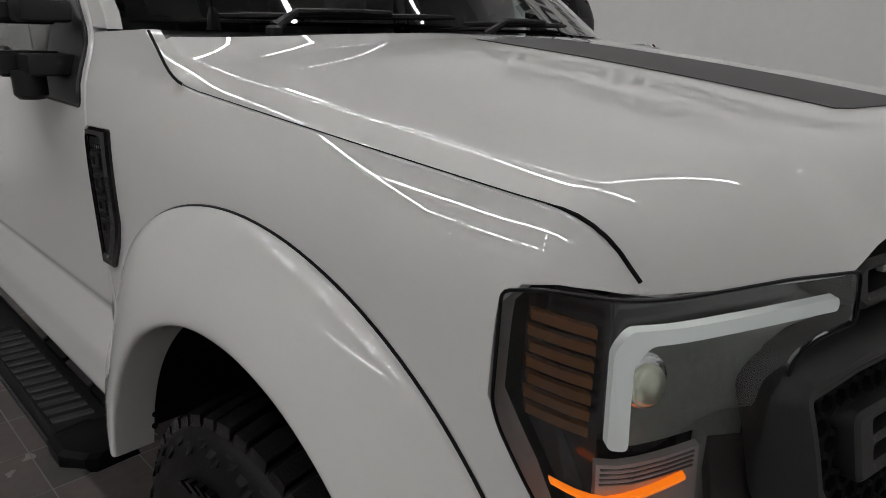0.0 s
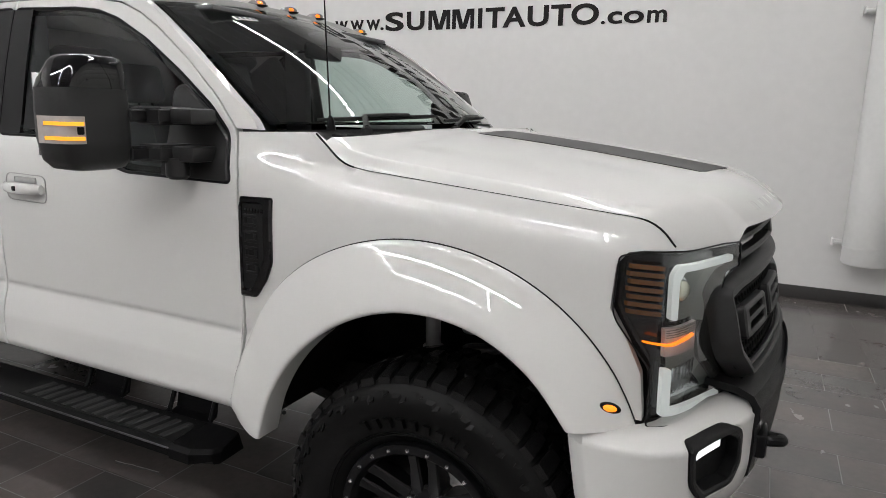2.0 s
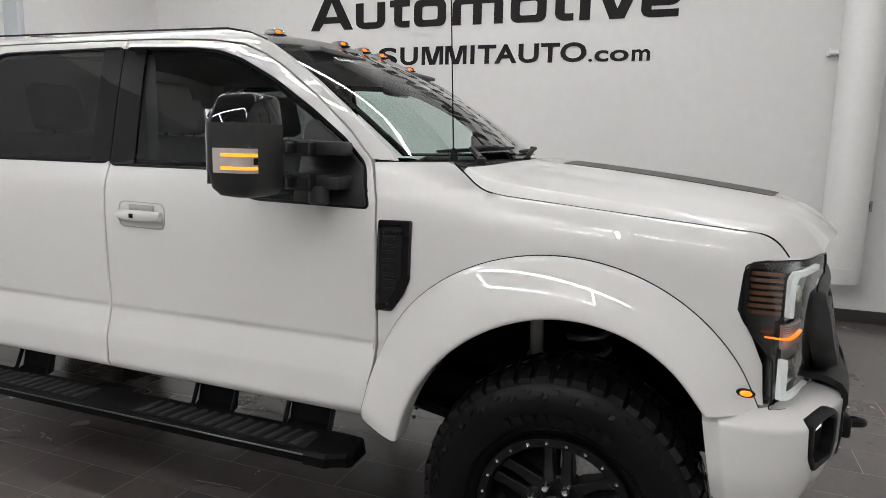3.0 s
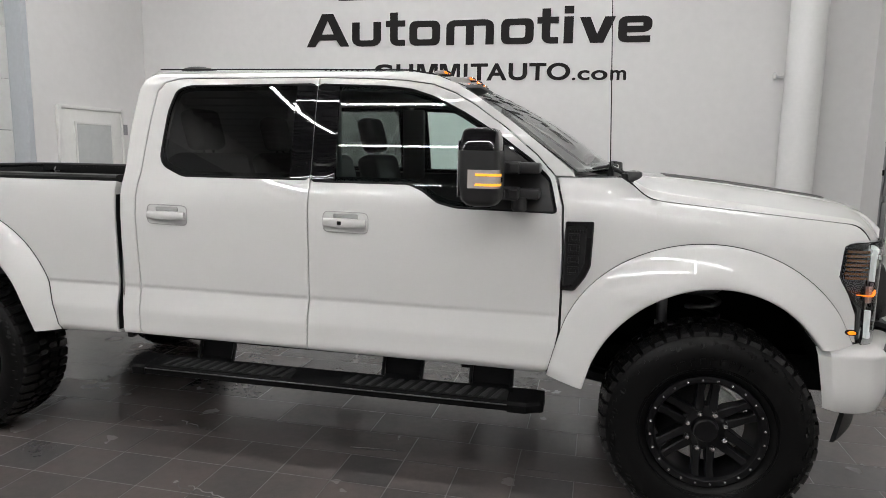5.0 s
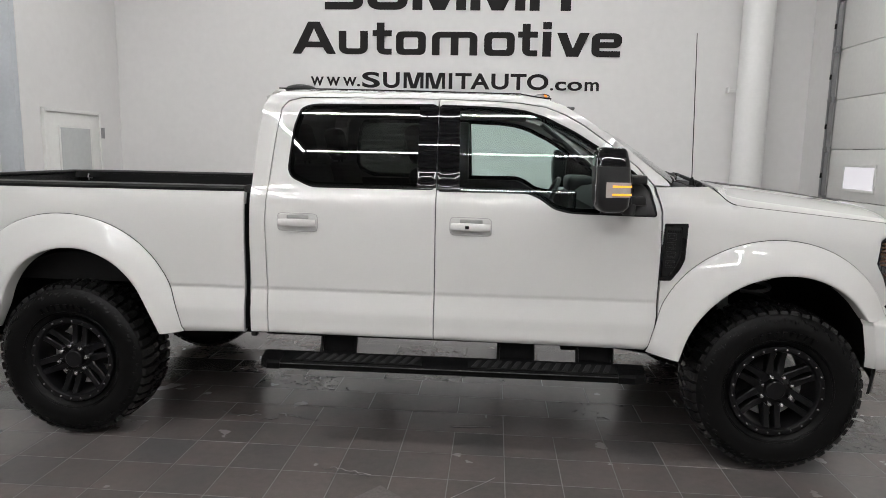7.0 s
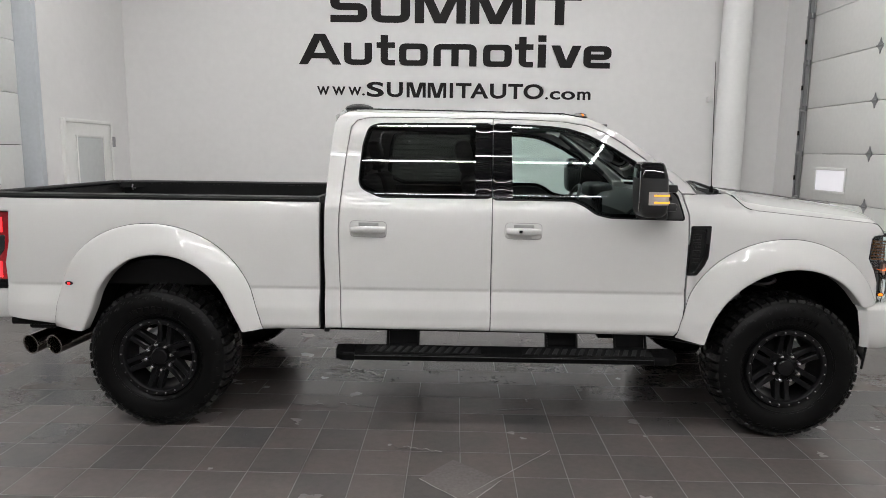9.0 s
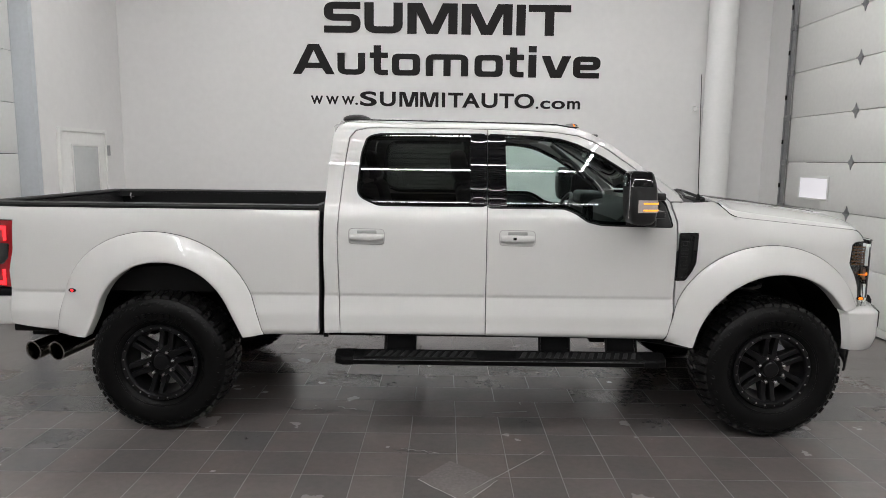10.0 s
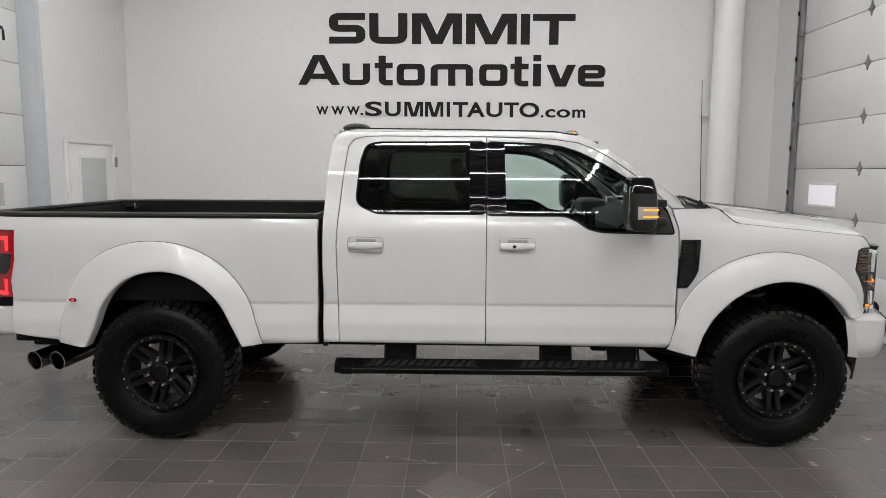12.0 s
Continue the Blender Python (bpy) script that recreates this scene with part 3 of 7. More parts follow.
def glyph(ch, w, h, hx, hy):
    """Squared display letters, as (outline, holes) pieces inside a w by h box."""
    l, r, b, t, m = hx, w - hx, hy, h - hy, h / 2
    if ch == "S":
        return [(ribbon([(w, t), (l, t), (l, m), (r, m), (r, b), (0, b)], hx, hy, 1.3), [])]
    if ch in "Uu":
        return [(ribbon([(l, h), (l, b), (r, b), (r, h)], hx, hy, 1.6), [])]
    if ch == "M":
        return [([(0, 0), (0, h), (3.2 * hx, h), (w / 2, 0.30 * h), (w - 3.2 * hx, h), (w, h), (w, 0), (w - 2 * hx, 0), (w - 2 * hx, 0.70 * h), (w / 2 + 1.2 * hx, 0), (w / 2 - 1.2 * hx, 0), (2 * hx, 0.70 * h), (2 * hx, 0)], [])]
    if ch == "I":
        return [([(0, 0), (w, 0), (w, h), (0, h)], [])]
    if ch == "T":
        return [([(0, h), (0, h - 2 * hy), (w / 2 - hx, h - 2 * hy), (w / 2 - hx, 0), (w / 2 + hx, 0), (w / 2 + hx, h - 2 * hy), (w, h - 2 * hy), (w, h)], [])]
    if ch == "A":
        return [([(0, 0), (0.37 * w, h), (0.63 * w, h), (w, 0), (w - 2.3 * hx, 0), (0.70 * w, 0.20 * h), (0.30 * w, 0.20 * h), (2.3 * hx, 0)], [[(0.36 * w, 0.38 * h), (0.5 * w, 0.80 * h), (0.64 * w, 0.38 * h)]])]
    if ch == "t":
        k = 0.76 * h
        return [(ribbon([(0.22 * w + hx, h), (0.22 * w + hx, b), (w, b)], hx, hy, 1.4), []),
                ([(0, k), (0.22 * w, k), (0.22 * w, k - 2 * hy), (0, k - 2 * hy)], []), ([(0.22 * w + 2 * hx, k), (w, k), (w, k - 2 * hy), (0.22 * w + 2 * hx, k - 2 * hy)], [])]
    if ch == "o":
        return [(rounded([(0, 0), (w, 0), (w, h), (0, h)], 0.30 * h, 5), [rounded([(2 * hx, 2 * hy), (w - 2 * hx, 2 * hy), (w - 2 * hx, h - 2 * hy), (2 * hx, h - 2 * hy)], 0.10 * h, 4)])]
    if ch == "m":
        return [(ribbon([(l, 0), (l, t), (r, t), (r, 0)], hx, hy, 1.4), []), ([(w / 2 - hx, 0), (w / 2 + hx, 0), (w / 2 + hx, h - 2 * hy), (w / 2 - hx, h - 2 * hy)], [])]
    if ch == "i":
        return [([(0, 0), (w, 0), (w, 0.72 * h), (0, 0.72 * h)], []), ([(0, 0.80 * h), (w, 0.80 * h), (w, h), (0, h)], [])]
    if ch == "v":
        return [([(0, h), (2.4 * hx, h), (w / 2, 0.34 * h), (w - 2.4 * hx, h), (w, h), (w / 2 + 1.5 * hx, 0), (w / 2 - 1.5 * hx, 0)], [])]
    return [(ribbon([(2 * hx, m), (r, m), (r, t), (l, t), (l, b), (w - 0.3 * hx, b)], hx, hy, 1.2), [])]


def display(text, boxes, top, bottom, hx, hy):
    for ch, (a, b) in zip(text, boxes):
        x0, x1 = wall_x(a), wall_x(b)
        z1, z0 = wall_z(top[ch] if ch in top else top[""], a), wall_z(bottom, a)
        one = None
        for outline, holes in glyph(ch, x1 - x0, z1 - z0, hx, hy):
            bm = sheet(outline, holes, lambda u, v: Vector((x0 + u, YB - 0.010, z0 + v)), 5.0, 0, 0, 0.009)
            if one is None:
                one = bm
            else:
                me = bpy.data.meshes.new("tmp")
                bm.to_mesh(me)
                one.from_mesh(me)
                bm.free()
                bpy.data.meshes.remove(me)
        part("letter", one, LETTER, sign, sharp=20)


display("SUMMIT", [(584, 648), (655, 722), (730, 818), (825, 914), (921, 937), (942, 1016)], {"": 22.5}, 76, 0.066, 0.048)
display("Automotive", [(528, 602), (607, 656), (664, 696), (703, 753), (763, 838), (849, 899), (904, 936), (944, 958), (967, 1019), (1023, 1071)],
        {"": 111, "A": 96.5, "t": 97, "i": 94}, 149.5, 0.052, 0.038)
letters("www", [(559, 581), (586, 609), (614, 637)], {"": 187.5}, 203, 0.02)
letters(".", [(638, 643)], {"": 199}, 203, 0.03)
letters("SUMMITAUTO", [(646.5, 676.5), (682, 710), (716.5, 750), (753.5, 786), (792, 798), (803, 830), (828, 860), (862.5, 891), (894, 920), (921, 956)], {"": 178.5}, 205, 0.026)
letters(".com", [(959, 964), (967, 985), (987, 1011), (1015, 1038)], {"": 190, ".": 201}, 205, 0.02)

# one letter shows of the lettering on the left overhead door
bm = bmesh.new()
for lo, hi in (((1.90, 3.21), (1.935, 3.36)), ((2.01, 3.21), (2.045, 3.34)), ((2.12, 3.21), (2.155, 3.33)), ((1.90, 3.325), (2.135, 3.36))):
    box(bm, (XL - 0.219, lo[0], lo[1]), (XL - 0.212, hi[0], hi[1]), 0.002)
door_sign = thing("door_sign", (XL - 0.215, 2.05, 3.25), "black lettering on the white overhead door", "sign")
part("letter", bm, LETTER, door_sign)


# ---- ceiling lights ----
def strip_light(a, b, led=LED):
    """A slim LED strip between two points of the plan."""
    a, b = Vector((*a, 0)), Vector((*b, 0))
    d = (b - a).normalized()
    n = max(1, round((b - a).length / 2.4))
    for k in range(n):
        p, q = a.lerp(b, k / n) + d * 0.01, a.lerp(b, (k + 1) / n) - d * 0.01
        wx, wy = abs(d.y) * 0.036, abs(d.x) * 0.036
        lo, hi = (min(p.x, q.x) - wx, min(p.y, q.y) - wy), (max(p.x, q.x) + wx, max(p.y, q.y) + wy)
        lamp = thing("ceiling_light", (*((p + q) / 2).xy, TOP - 0.25), "long slim white LED strip light hung below the deck", "ceiling light", "ceiling strip lights")
        part("housing", boxed((*lo, TOP - 0.249), (*hi, TOP - 0.16), 0.008), DOORPAINT, lamp)
        e = 0.006
        part("diffuser", boxed((lo[0] + e, lo[1] + e, TOP - 0.254), (hi[0] - e, hi[1] - e, TOP - 0.2485), 0.002), led, lamp, "glowing white diffuser")
        for t in (0.2, 0.8):
            h = p.lerp(q, t)
            part("hanger", tube(bmesh.new(), [(h.x, h.y, TOP - 0.17), (h.x, h.y, TOP - 0.03)], 0.006, 6), GREYMETAL, lamp)


for a, b in (((-6.4, 0.85), (1.9, 0.85)), ((-6.4, -3.1), (1.9, -3.1)), ((-4.80, -7.55), (0.15, -7.55)), ((-4.86, -7.6), (-4.86, -3.2)), ((-4.80, -5.7), (1.9, -5.7)),
             ((0.22, -7.6), (0.22, -5.8))):
    strip_light(a, b)
strip_light((-6.4, 2.7), (1.9, 2.7), LEDDIM)
strip_light((-6.4, -10.2), (1.9, -10.2), LEDDIM)


# ---- the pickup truck ----
LIFT = 0.024  # the body's datum above the floor
truck = thing("pickup_truck", (-2.1, 0, 0), "lifted pearl white crew cab pickup with black trim and mud tyres", "pickup truck")
PLACE[truck.name] = Matrix.Translation((-2.1, 0, -LIFT))
SIDE = [(0.55, -0.975), (0.60, -0.990), (0.635, -1.006), (0.66, -1.024), (0.69, -1.033), (0.72, -1.034), (0.80, -1.0215), (0.90, -1.0040), (0.9165, -1.0044), (0.95, -1.0052),
        (1.10, -1.010), (1.28, -1.014), (1.38, -1.010), (1.44, -1.000), (1.48, -0.984), (1.52, -0.968), (1.62, -0.947), (1.74, -0.922), (1.86, -0.893), (1.96, -0.866),
        (2.013, -0.842), (2.048, -0.79), (2.068, -0.72)]
IN = Vector((0, 1, 0))


LOW = [(0.55, -0.975), (0.60, -0.990), (0.635, -1.008), (0.655, -1.026), (0.67, -1.0345), (0.685, -1.0365), (0.70, -1.0350), (0.74, -1.0340), (0.775, -1.0350), (0.80, -1.0315), (0.86, -1.0162), (0.9135, -1.0022)]


def side_y(z):
    """The flank's section, with a pressed crease low on the doors."""
    if z <= 0.9135:
        return table(z, LOW)
    if z < 0.9165:
        return -1.0022 - 0.0022 * (z - 0.9135) / 0.003
    return table(z, SIDE)


def flank(x, z):
    return Vector((x, side_y(z), z))


def shut_line(x):
    """Height of the hood's shut line: nearly straight, then down round the lamp."""
    line = 1.448 - 0.0945 * (x + 0.2)
    return line - (line - 1.312) * max(0.0, min(1.0, (x - 0.5) / 0.112))**3


GAP = [(-0.40, 1.548), (-0.36, 1.515), (-0.32, 1.481), (-0.28, 1.461)] + [(-0.22 + 0.832 * k / 32, shut_line(-0.22 + 0.832 * k / 32)) for k in range(33)]


def fender_at(x, z):
    ahead = max(0.0, min(1.0, (x + 0.66) / 0.46))
    ahead = ahead * ahead * (3 - 2 * ahead)
    level = 1.35 - 0.03 * math.log(1 + math.exp((1.35 - z) / 0.03))
    y = side_y(z) * (1 - ahead) + side_y(level) * ahead
    top = shut_line(max(x, -0.45))
    y += 0.045 * ahead * max(0, min(1, (z - (top - 0.14)) / 0.14))**2
    if x > -0.4:
        y += 0.025 * ((x + 0.4) / 0.9)**2
    if x > 0.47:
        y += 0.028 * ((x - 0.47) / 0.14)**2
    return Vector((x, y, z))


DOOR_F = [(-1.9025, 0.655), (-1.3, 0.648), (-0.72, 0.640), (-0.690, 0.70), (-0.668, 0.84), (-0.664, 1.20), (-0.672, 1.42), (-0.712, 1.55), (-0.80, 1.645), (-0.95, 1.768), (-1.10, 1.872), (-1.20, 1.928),
          (-1.31, 1.970), (-1.45, 1.991), (-1.65, 2.002), (-1.9025, 2.008)]
WIN_F = rounded([(-1.895, 1.497), (-1.40, 1.497), (-1.33, 1.47), (-1.25, 1.415), (-1.16, 1.395), (-0.695, 1.388), (-0.735, 1.54), (-0.82, 1.622), (-0.97, 1.728), (-1.15, 1.838), (-1.31, 1.915), (-1.42, 1.948), (-1.55, 1.963), (-1.895, 1.975)], 0.02, 3)
DOOR_R = [(-1.9075, 0.655), (-1.9075, 2.008), (-2.60, 2.010), (-2.70, 2.007), (-2.775, 1.988), (-2.812, 1.945), (-2.835, 1.80), (-2.852, 1.65), (-2.868, 1.50), (-2.880, 1.30), (-2.874, 1.0), (-2.862, 0.66)]
WIN_R = rounded([(-1.915, 1.505), (-1.915, 1.976), (-2.63, 1.970), (-2.70, 1.948), (-2.735, 1.84), (-2.758, 1.60), (-2.735, 1.555), (-2.62, 1.505)], 0.03, 3)
CAB_SIDE = [(-2.968, 0.66), (-2.866, 0.662), (-2.879, 1.0), (-2.885, 1.30), (-2.873, 1.50), (-2.857, 1.65), (-2.840, 1.80), (-2.817, 1.948), (-2.779, 1.993), (-2.702, 2.012), (-2.60, 2.015), (-1.905, 2.013), (-1.65, 2.007), (-1.45, 1.996), (-1.308, 1.975),
            (-1.198, 1.933), (-1.098, 1.877), (-0.948, 1.773), (-0.798, 1.650), (-0.708, 1.555), (-0.62, 1.552), (-0.645, 1.585), (-0.80, 1.705), (-0.95, 1.818), (-1.10, 1.920), (-1.20, 1.978), (-1.30, 2.018), (-1.42, 2.038), (-2.0, 2.050),
            (-2.70, 2.054), (-2.84, 2.048), (-2.895, 2.015), (-2.925, 1.96), (-2.950, 1.75), (-2.968, 1.49), (-2.974, 1.15)]


CREASE = (0.67, 0.685, 0.70, 0.74, 0.775, 0.80, 0.90, 0.9135, 0.9165, 0.932)


def door_panel(name, outline, hole, label):
    return both_sides(name, sheet(outline, [hole], flank, 0.035, 0.004, 0.003, 0.03, IN, CREASE), PAINT, truck, label)


front_doors = door_panel("front_door", DOOR_F, WIN_F, "white front door")
rear_doors = door_panel("rear_door", DOOR_R, WIN_R, "white rear door")
both_sides("cab_side", sheet(CAB_SIDE, [], flank, 0.03, 0.003, 0.002, 0.03, IN, CREASE), PAINT, truck)


def set_in(outline, d, depth, mat, owners, name, label="", step=0.06, at=flank):
    """A sheet set back by depth in both flanks: glass, seals, trim."""
    bm = sheet(outline, [], lambda x, z: at(x, z) + IN * depth, step, 0, 0, 0, IN)
    other = mirrored(bm)
    return part(name, bm, mat, owners[0], label), part(name, other, mat, owners[1], label)


def pane_at(x, z):
    """Side glass: one even curve from sill to roof."""
    u = (z - 1.5) / 0.45
    return Vector((x, -0.970 + 0.45 * (0.2126 * u + 0.0277 * u * u), z))


def border(hole, owners):
    """Black edge behind the glass all round an opening."""
    ring = [Vector(p) for p in hole]
    ring = ring if area2(ring) > 0 else ring[::-1]
    bm = sheet([tuple(p) for p in inset(ring, -0.003)], [[tuple(p) for p in inset(ring, 0.026)]], lambda x, z: pane_at(x, z) + IN * 0.006, 0.05, 0, 0, 0, IN)
    other = mirrored(bm)
    part("glass_border", bm, GLOSS, owners[0])
    part("glass_border", other, GLOSS, owners[1])


border(WIN_F, front_doors)
border(WIN_R, rear_doors)
set_in([(-1.78, 1.502), (-1.41, 1.502), (-1.34, 1.475), (-1.255, 1.42), (-1.16, 1.40), (-1.0, 1.398), (-1.0, 1.70), (-1.15, 1.833), (-1.31, 1.910), (-1.42, 1.943), (-1.55, 1.958), (-1.78, 1.968)], 0, 0.0, CLEARGLASS, front_doors, "window_glass", "lightly tinted front side glass", 0.06, pane_at)
set_in([(-2.01, 1.510), (-2.01, 1.970), (-2.63, 1.965), (-2.695, 1.943), (-2.730, 1.84), (-2.753, 1.60), (-2.730, 1.56), (-2.62, 1.510)], 0, 0.0, TINTGLASS, rear_doors, "window_glass", "dark privacy glass", 0.06, pane_at)
both_pillar = sheet([(-1.9022, 1.503), (-1.775, 1.503), (-1.788, 1.968), (-1.9022, 1.970)], [], lambda x, z: Vector((x, min(pane_at(x, z).y, flank(x, z).y) - 0.003, z)), 0.05, 0.0, 0.0, 0.012, IN)
part("pillar_trim", mirrored(both_pillar), GLOSS, front_doors[1])
part("pillar_trim", both_pillar, GLOSS, front_doors[0], "gloss black pillar trim")
both_pillar = sheet([(-2.015, 1.511), (-1.9078, 1.511), (-1.9078, 1.971), (-2.015, 1.970)], [], lambda x, z: Vector((x, min(pane_at(x, z).y, flank(x, z).y) - 0.003, z)), 0.05, 0.0, 0.0, 0.012, IN)
part("pillar_trim", mirrored(both_pillar), GLOSS, rear_doors[1])
part("pillar_trim", both_pillar, GLOSS, rear_doors[0], "gloss black pillar trim")


def seal(loop, owners, r=0.007, closed=True, at=flank, depth=0.004, name="window_seal"):
    pts = [at(p[0], p[1]) + IN * depth for p in dense([Vector(q) for q in loop], 0.04)]
    if closed:
        pts.append(pts[0].copy())
    bm = tube(bmesh.new(), pts, r, 6, False)
    other = mirrored(bm)
    part(name, bm, SATIN, owners[0])
    part(name, other, SATIN, owners[1])


seal(WIN_F, front_doors)
seal(WIN_R, rear_doors)


# grey for the shade in the handle's recess and round its plate
HANDLESHADE = material("handle_shade_grey", (0.33, 0.33, 0.32), 0.5)


# door handles: a body-coloured grip below a grey patch that paints the recess's shade
def door_handle(x0, owners, hole):
    bm = sheet(rounded([(x0 - 0.115, 1.258), (x0 + 0.115, 1.254), (x0 + 0.115, 1.352), (x0 - 0.115, 1.356)], 0.03, 4), [], lambda x, z: flank(x, z) - IN * 0.0015, 0.03, 0.004, 0.002, 0.004, IN)
    both = [part("handle_plate", mirrored(bm), PAINT, owners[1]), part("handle_plate", bm, PAINT, owners[0])]
    ring = [flank(p.x, p.y) - IN * 0.0012 for p in dense(rounded([(x0 - 0.1165, 1.2565), (x0 + 0.1165, 1.2525), (x0 + 0.1165, 1.3535), (x0 - 0.1165, 1.3575)], 0.03, 4), 0.03)]
    bm = tube(bmesh.new(), ring + [ring[0].copy()], 0.0021, 6, False)
    part("handle_seam", mirrored(bm), HANDLESHADE, owners[1])
    part("handle_seam", bm, HANDLESHADE, owners[0])
    bm = bmesh.new()
    y = flank(x0, 1.31).y
    rings = []
    n = 14
    for i in range(n + 1):
        t = i / n
        out = 0.026 * math.sin(math.pi * min(1, max(0, 0.08 + 0.84 * t)))**0.5
        h = 0.019 + 0.004 * math.sin(math.pi * t)
        px = x0 - 0.108 + 0.216 * t
        rings.append([bm.verts.new((px, y - out + 0.011 * math.cos(a), 1.304 + h * math.sin(a))) for a in (2 * math.pi * k / 12 for k in range(12))])
    for a, b in zip(rings, rings[1:]):
        for k in range(12):
            bm.faces.new((a[k], a[(k + 1) % 12], b[(k + 1) % 12], b[k]))
    bm.faces.new(rings[0])
    bm.faces.new(rings[-1])
    bmesh.ops.recalc_face_normals(bm, faces=bm.faces)
    other = mirrored(bm)
    part("handle", bm, PAINT, owners[0], "white door handle")
    part("handle", other, PAINT, owners[1])
    cup = bmesh.new()
    box(cup, (x0 - 0.062, y - 0.005, 1.320), (x0 + 0.066, y + 0.002, 1.346), 0.006)
    part("handle_recess", mirrored(cup), HANDLESHADE, owners[1])
    part("handle_recess", cup, HANDLESHADE, owners[0], "flat grey patch for the shaded finger recess")
    if hole:
        part("lock", boxed((x0 - 0.030, y - 0.039, 1.295), (x0 - 0.008, y - 0.033, 1.313), 0.003), GLOSS, owners[0], "black lock sensor")


door_handle(-1.706, front_doors, True)
door_handle(-2.690, rear_doors, False)

# front fenders
FENDER = [(-0.656, 0.80), (-0.655, 1.20), (-0.664, 1.42), (-0.698, 1.545), (-0.42, 1.552)] + [(x, z - 0.002) for x, z in GAP[1:]] + [(0.617, 1.303), (0.604, 1.3025), (0.585, 1.306), (0.550, 1.307), (0.515, 1.301), (0.492, 1.272), (0.484, 1.162), (0.53, 1.082), (0.565, 1.00), (0.577, 0.88),
          (0.52, 0.885), (0.45, 0.98), (0.34, 1.11), (0.17, 1.19), (-0.04, 1.225), (-0.30, 1.18), (-0.46, 1.07), (-0.585, 0.90), (-0.62, 0.80)]
fenders = both_sides("front_fender", sheet(FENDER, [], fender_at, 0.02, 0.0012, 0.0006, 0.03, IN), PAINT, truck, "white front fender")


# flared wheel arches
def flare(name, outer, inner, base_at, label):
    n = 64
    o, i_ = smooth_line(outer, n + 1), smooth_line(inner, n + 1)
    prof = [(0.0, 0.0), (0.002, 0.10), (0.012, 0.135), (0.10, 0.250), (0.25, 0.433), (0.40, 0.600), (0.55, 0.751), (0.70, 0.884), (0.80, 0.952), (0.87, 0.984), (0.92, 0.996), (0.955, 0.993), (0.980, 0.97), (0.995, 0.92), (1.0, 0.86)]
    bm = bmesh.new()
    rows = []
    for k in range(n + 1):
        row = []
        b = base_at(o[k].x, o[k].y).y
        high = -1.090
        for w, h in prof:
            p = o[k].lerp(i_[k], w)
            row.append(bm.verts.new((p.x, b + (high - b) * h, p.y)))
        p = i_[k]
        row.append(bm.verts.new((p.x, -1.05, p.y)))
        row.append(bm.verts.new((p.x, -0.995, p.y)))
        rows.append(row)
    for a, b in zip(rows, rows[1:]):
        for j in range(len(a) - 1):
            bm.faces.new((a[j], a[j + 1], b[j + 1], b[j]))
    for r in (rows[0], rows[-1]):
        bm.faces.new(r)
    bmesh.ops.recalc_face_normals(bm, faces=bm.faces)
    edge = tube(bmesh.new(), [base_at(p.x, p.y) + Vector((0, -0.002, 0)) for p in o], [0.0022 + 0.0008 * max(0, min(1, (k / n - 0.28) / 0.18)) for k in range(n + 1)], 6, False)
    other, eother = mirrored(bm), mirrored(edge)
    a = part(name, bm, PAINT, truck, label, 50)
    b = part(name, other, PAINT, truck, label, 50)
    part("gasket", edge, SATIN, a)
    part("gasket", eother, SATIN, b)
    return a, b


FF_OUT = [(-0.713, 0.632), (-0.676, 0.778), (-0.629, 0.918), (-0.55, 1.045), (-0.441, 1.147), (-0.311, 1.22), (-0.168, 1.264), (-0.019, 1.277), (0.13, 1.257), (0.272, 1.203), (0.397, 1.117), (0.498, 1.003), (0.567, 0.868)]
FF_IN = [(-0.547, 0.603), (-0.509, 0.73), (-0.449, 0.84), (-0.37, 0.932), (-0.276, 1.006), (-0.167, 1.06), (-0.046, 1.09), (0.084, 1.089), (0.212, 1.051), (0.326, 0.974), (0.415, 0.866)]
RF_OUT = [(-4.736, 0.64), (-4.704, 0.809), (-4.659, 0.981), (-4.56, 1.134), (-4.414, 1.244), (-4.242, 1.305), (-4.062, 1.318), (-3.887, 1.29), (-3.724, 1.221), (-3.587, 1.113), (-3.486, 0.971), (-3.424, 0.812), (-3.375, 0.645)]
RF_IN = [(-4.527, 0.625), (-4.461, 0.763), (-4.409, 0.896), (-4.319, 1.015), (-4.189, 1.096), (-4.036, 1.126), (-3.882, 1.103), (-3.744, 1.031), (-3.639, 0.919), (-3.569, 0.785), (-3.497, 0.638)]
front_flares = flare("front_wheel_flare", FF_OUT, FF_IN, fender_at, "wide white front wheel-arch flare")
rear_flares = flare("rear_wheel_flare", RF_OUT, RF_IN, flank, "wide white rear wheel-arch flare")


# hood
def x_front(y):
    return 0.848 - 0.236 * (abs(y) / 0.945)**2.2


def rim_y(x):
    return abs(fender_at(x, table(x, GAP)).y) - 0.0006


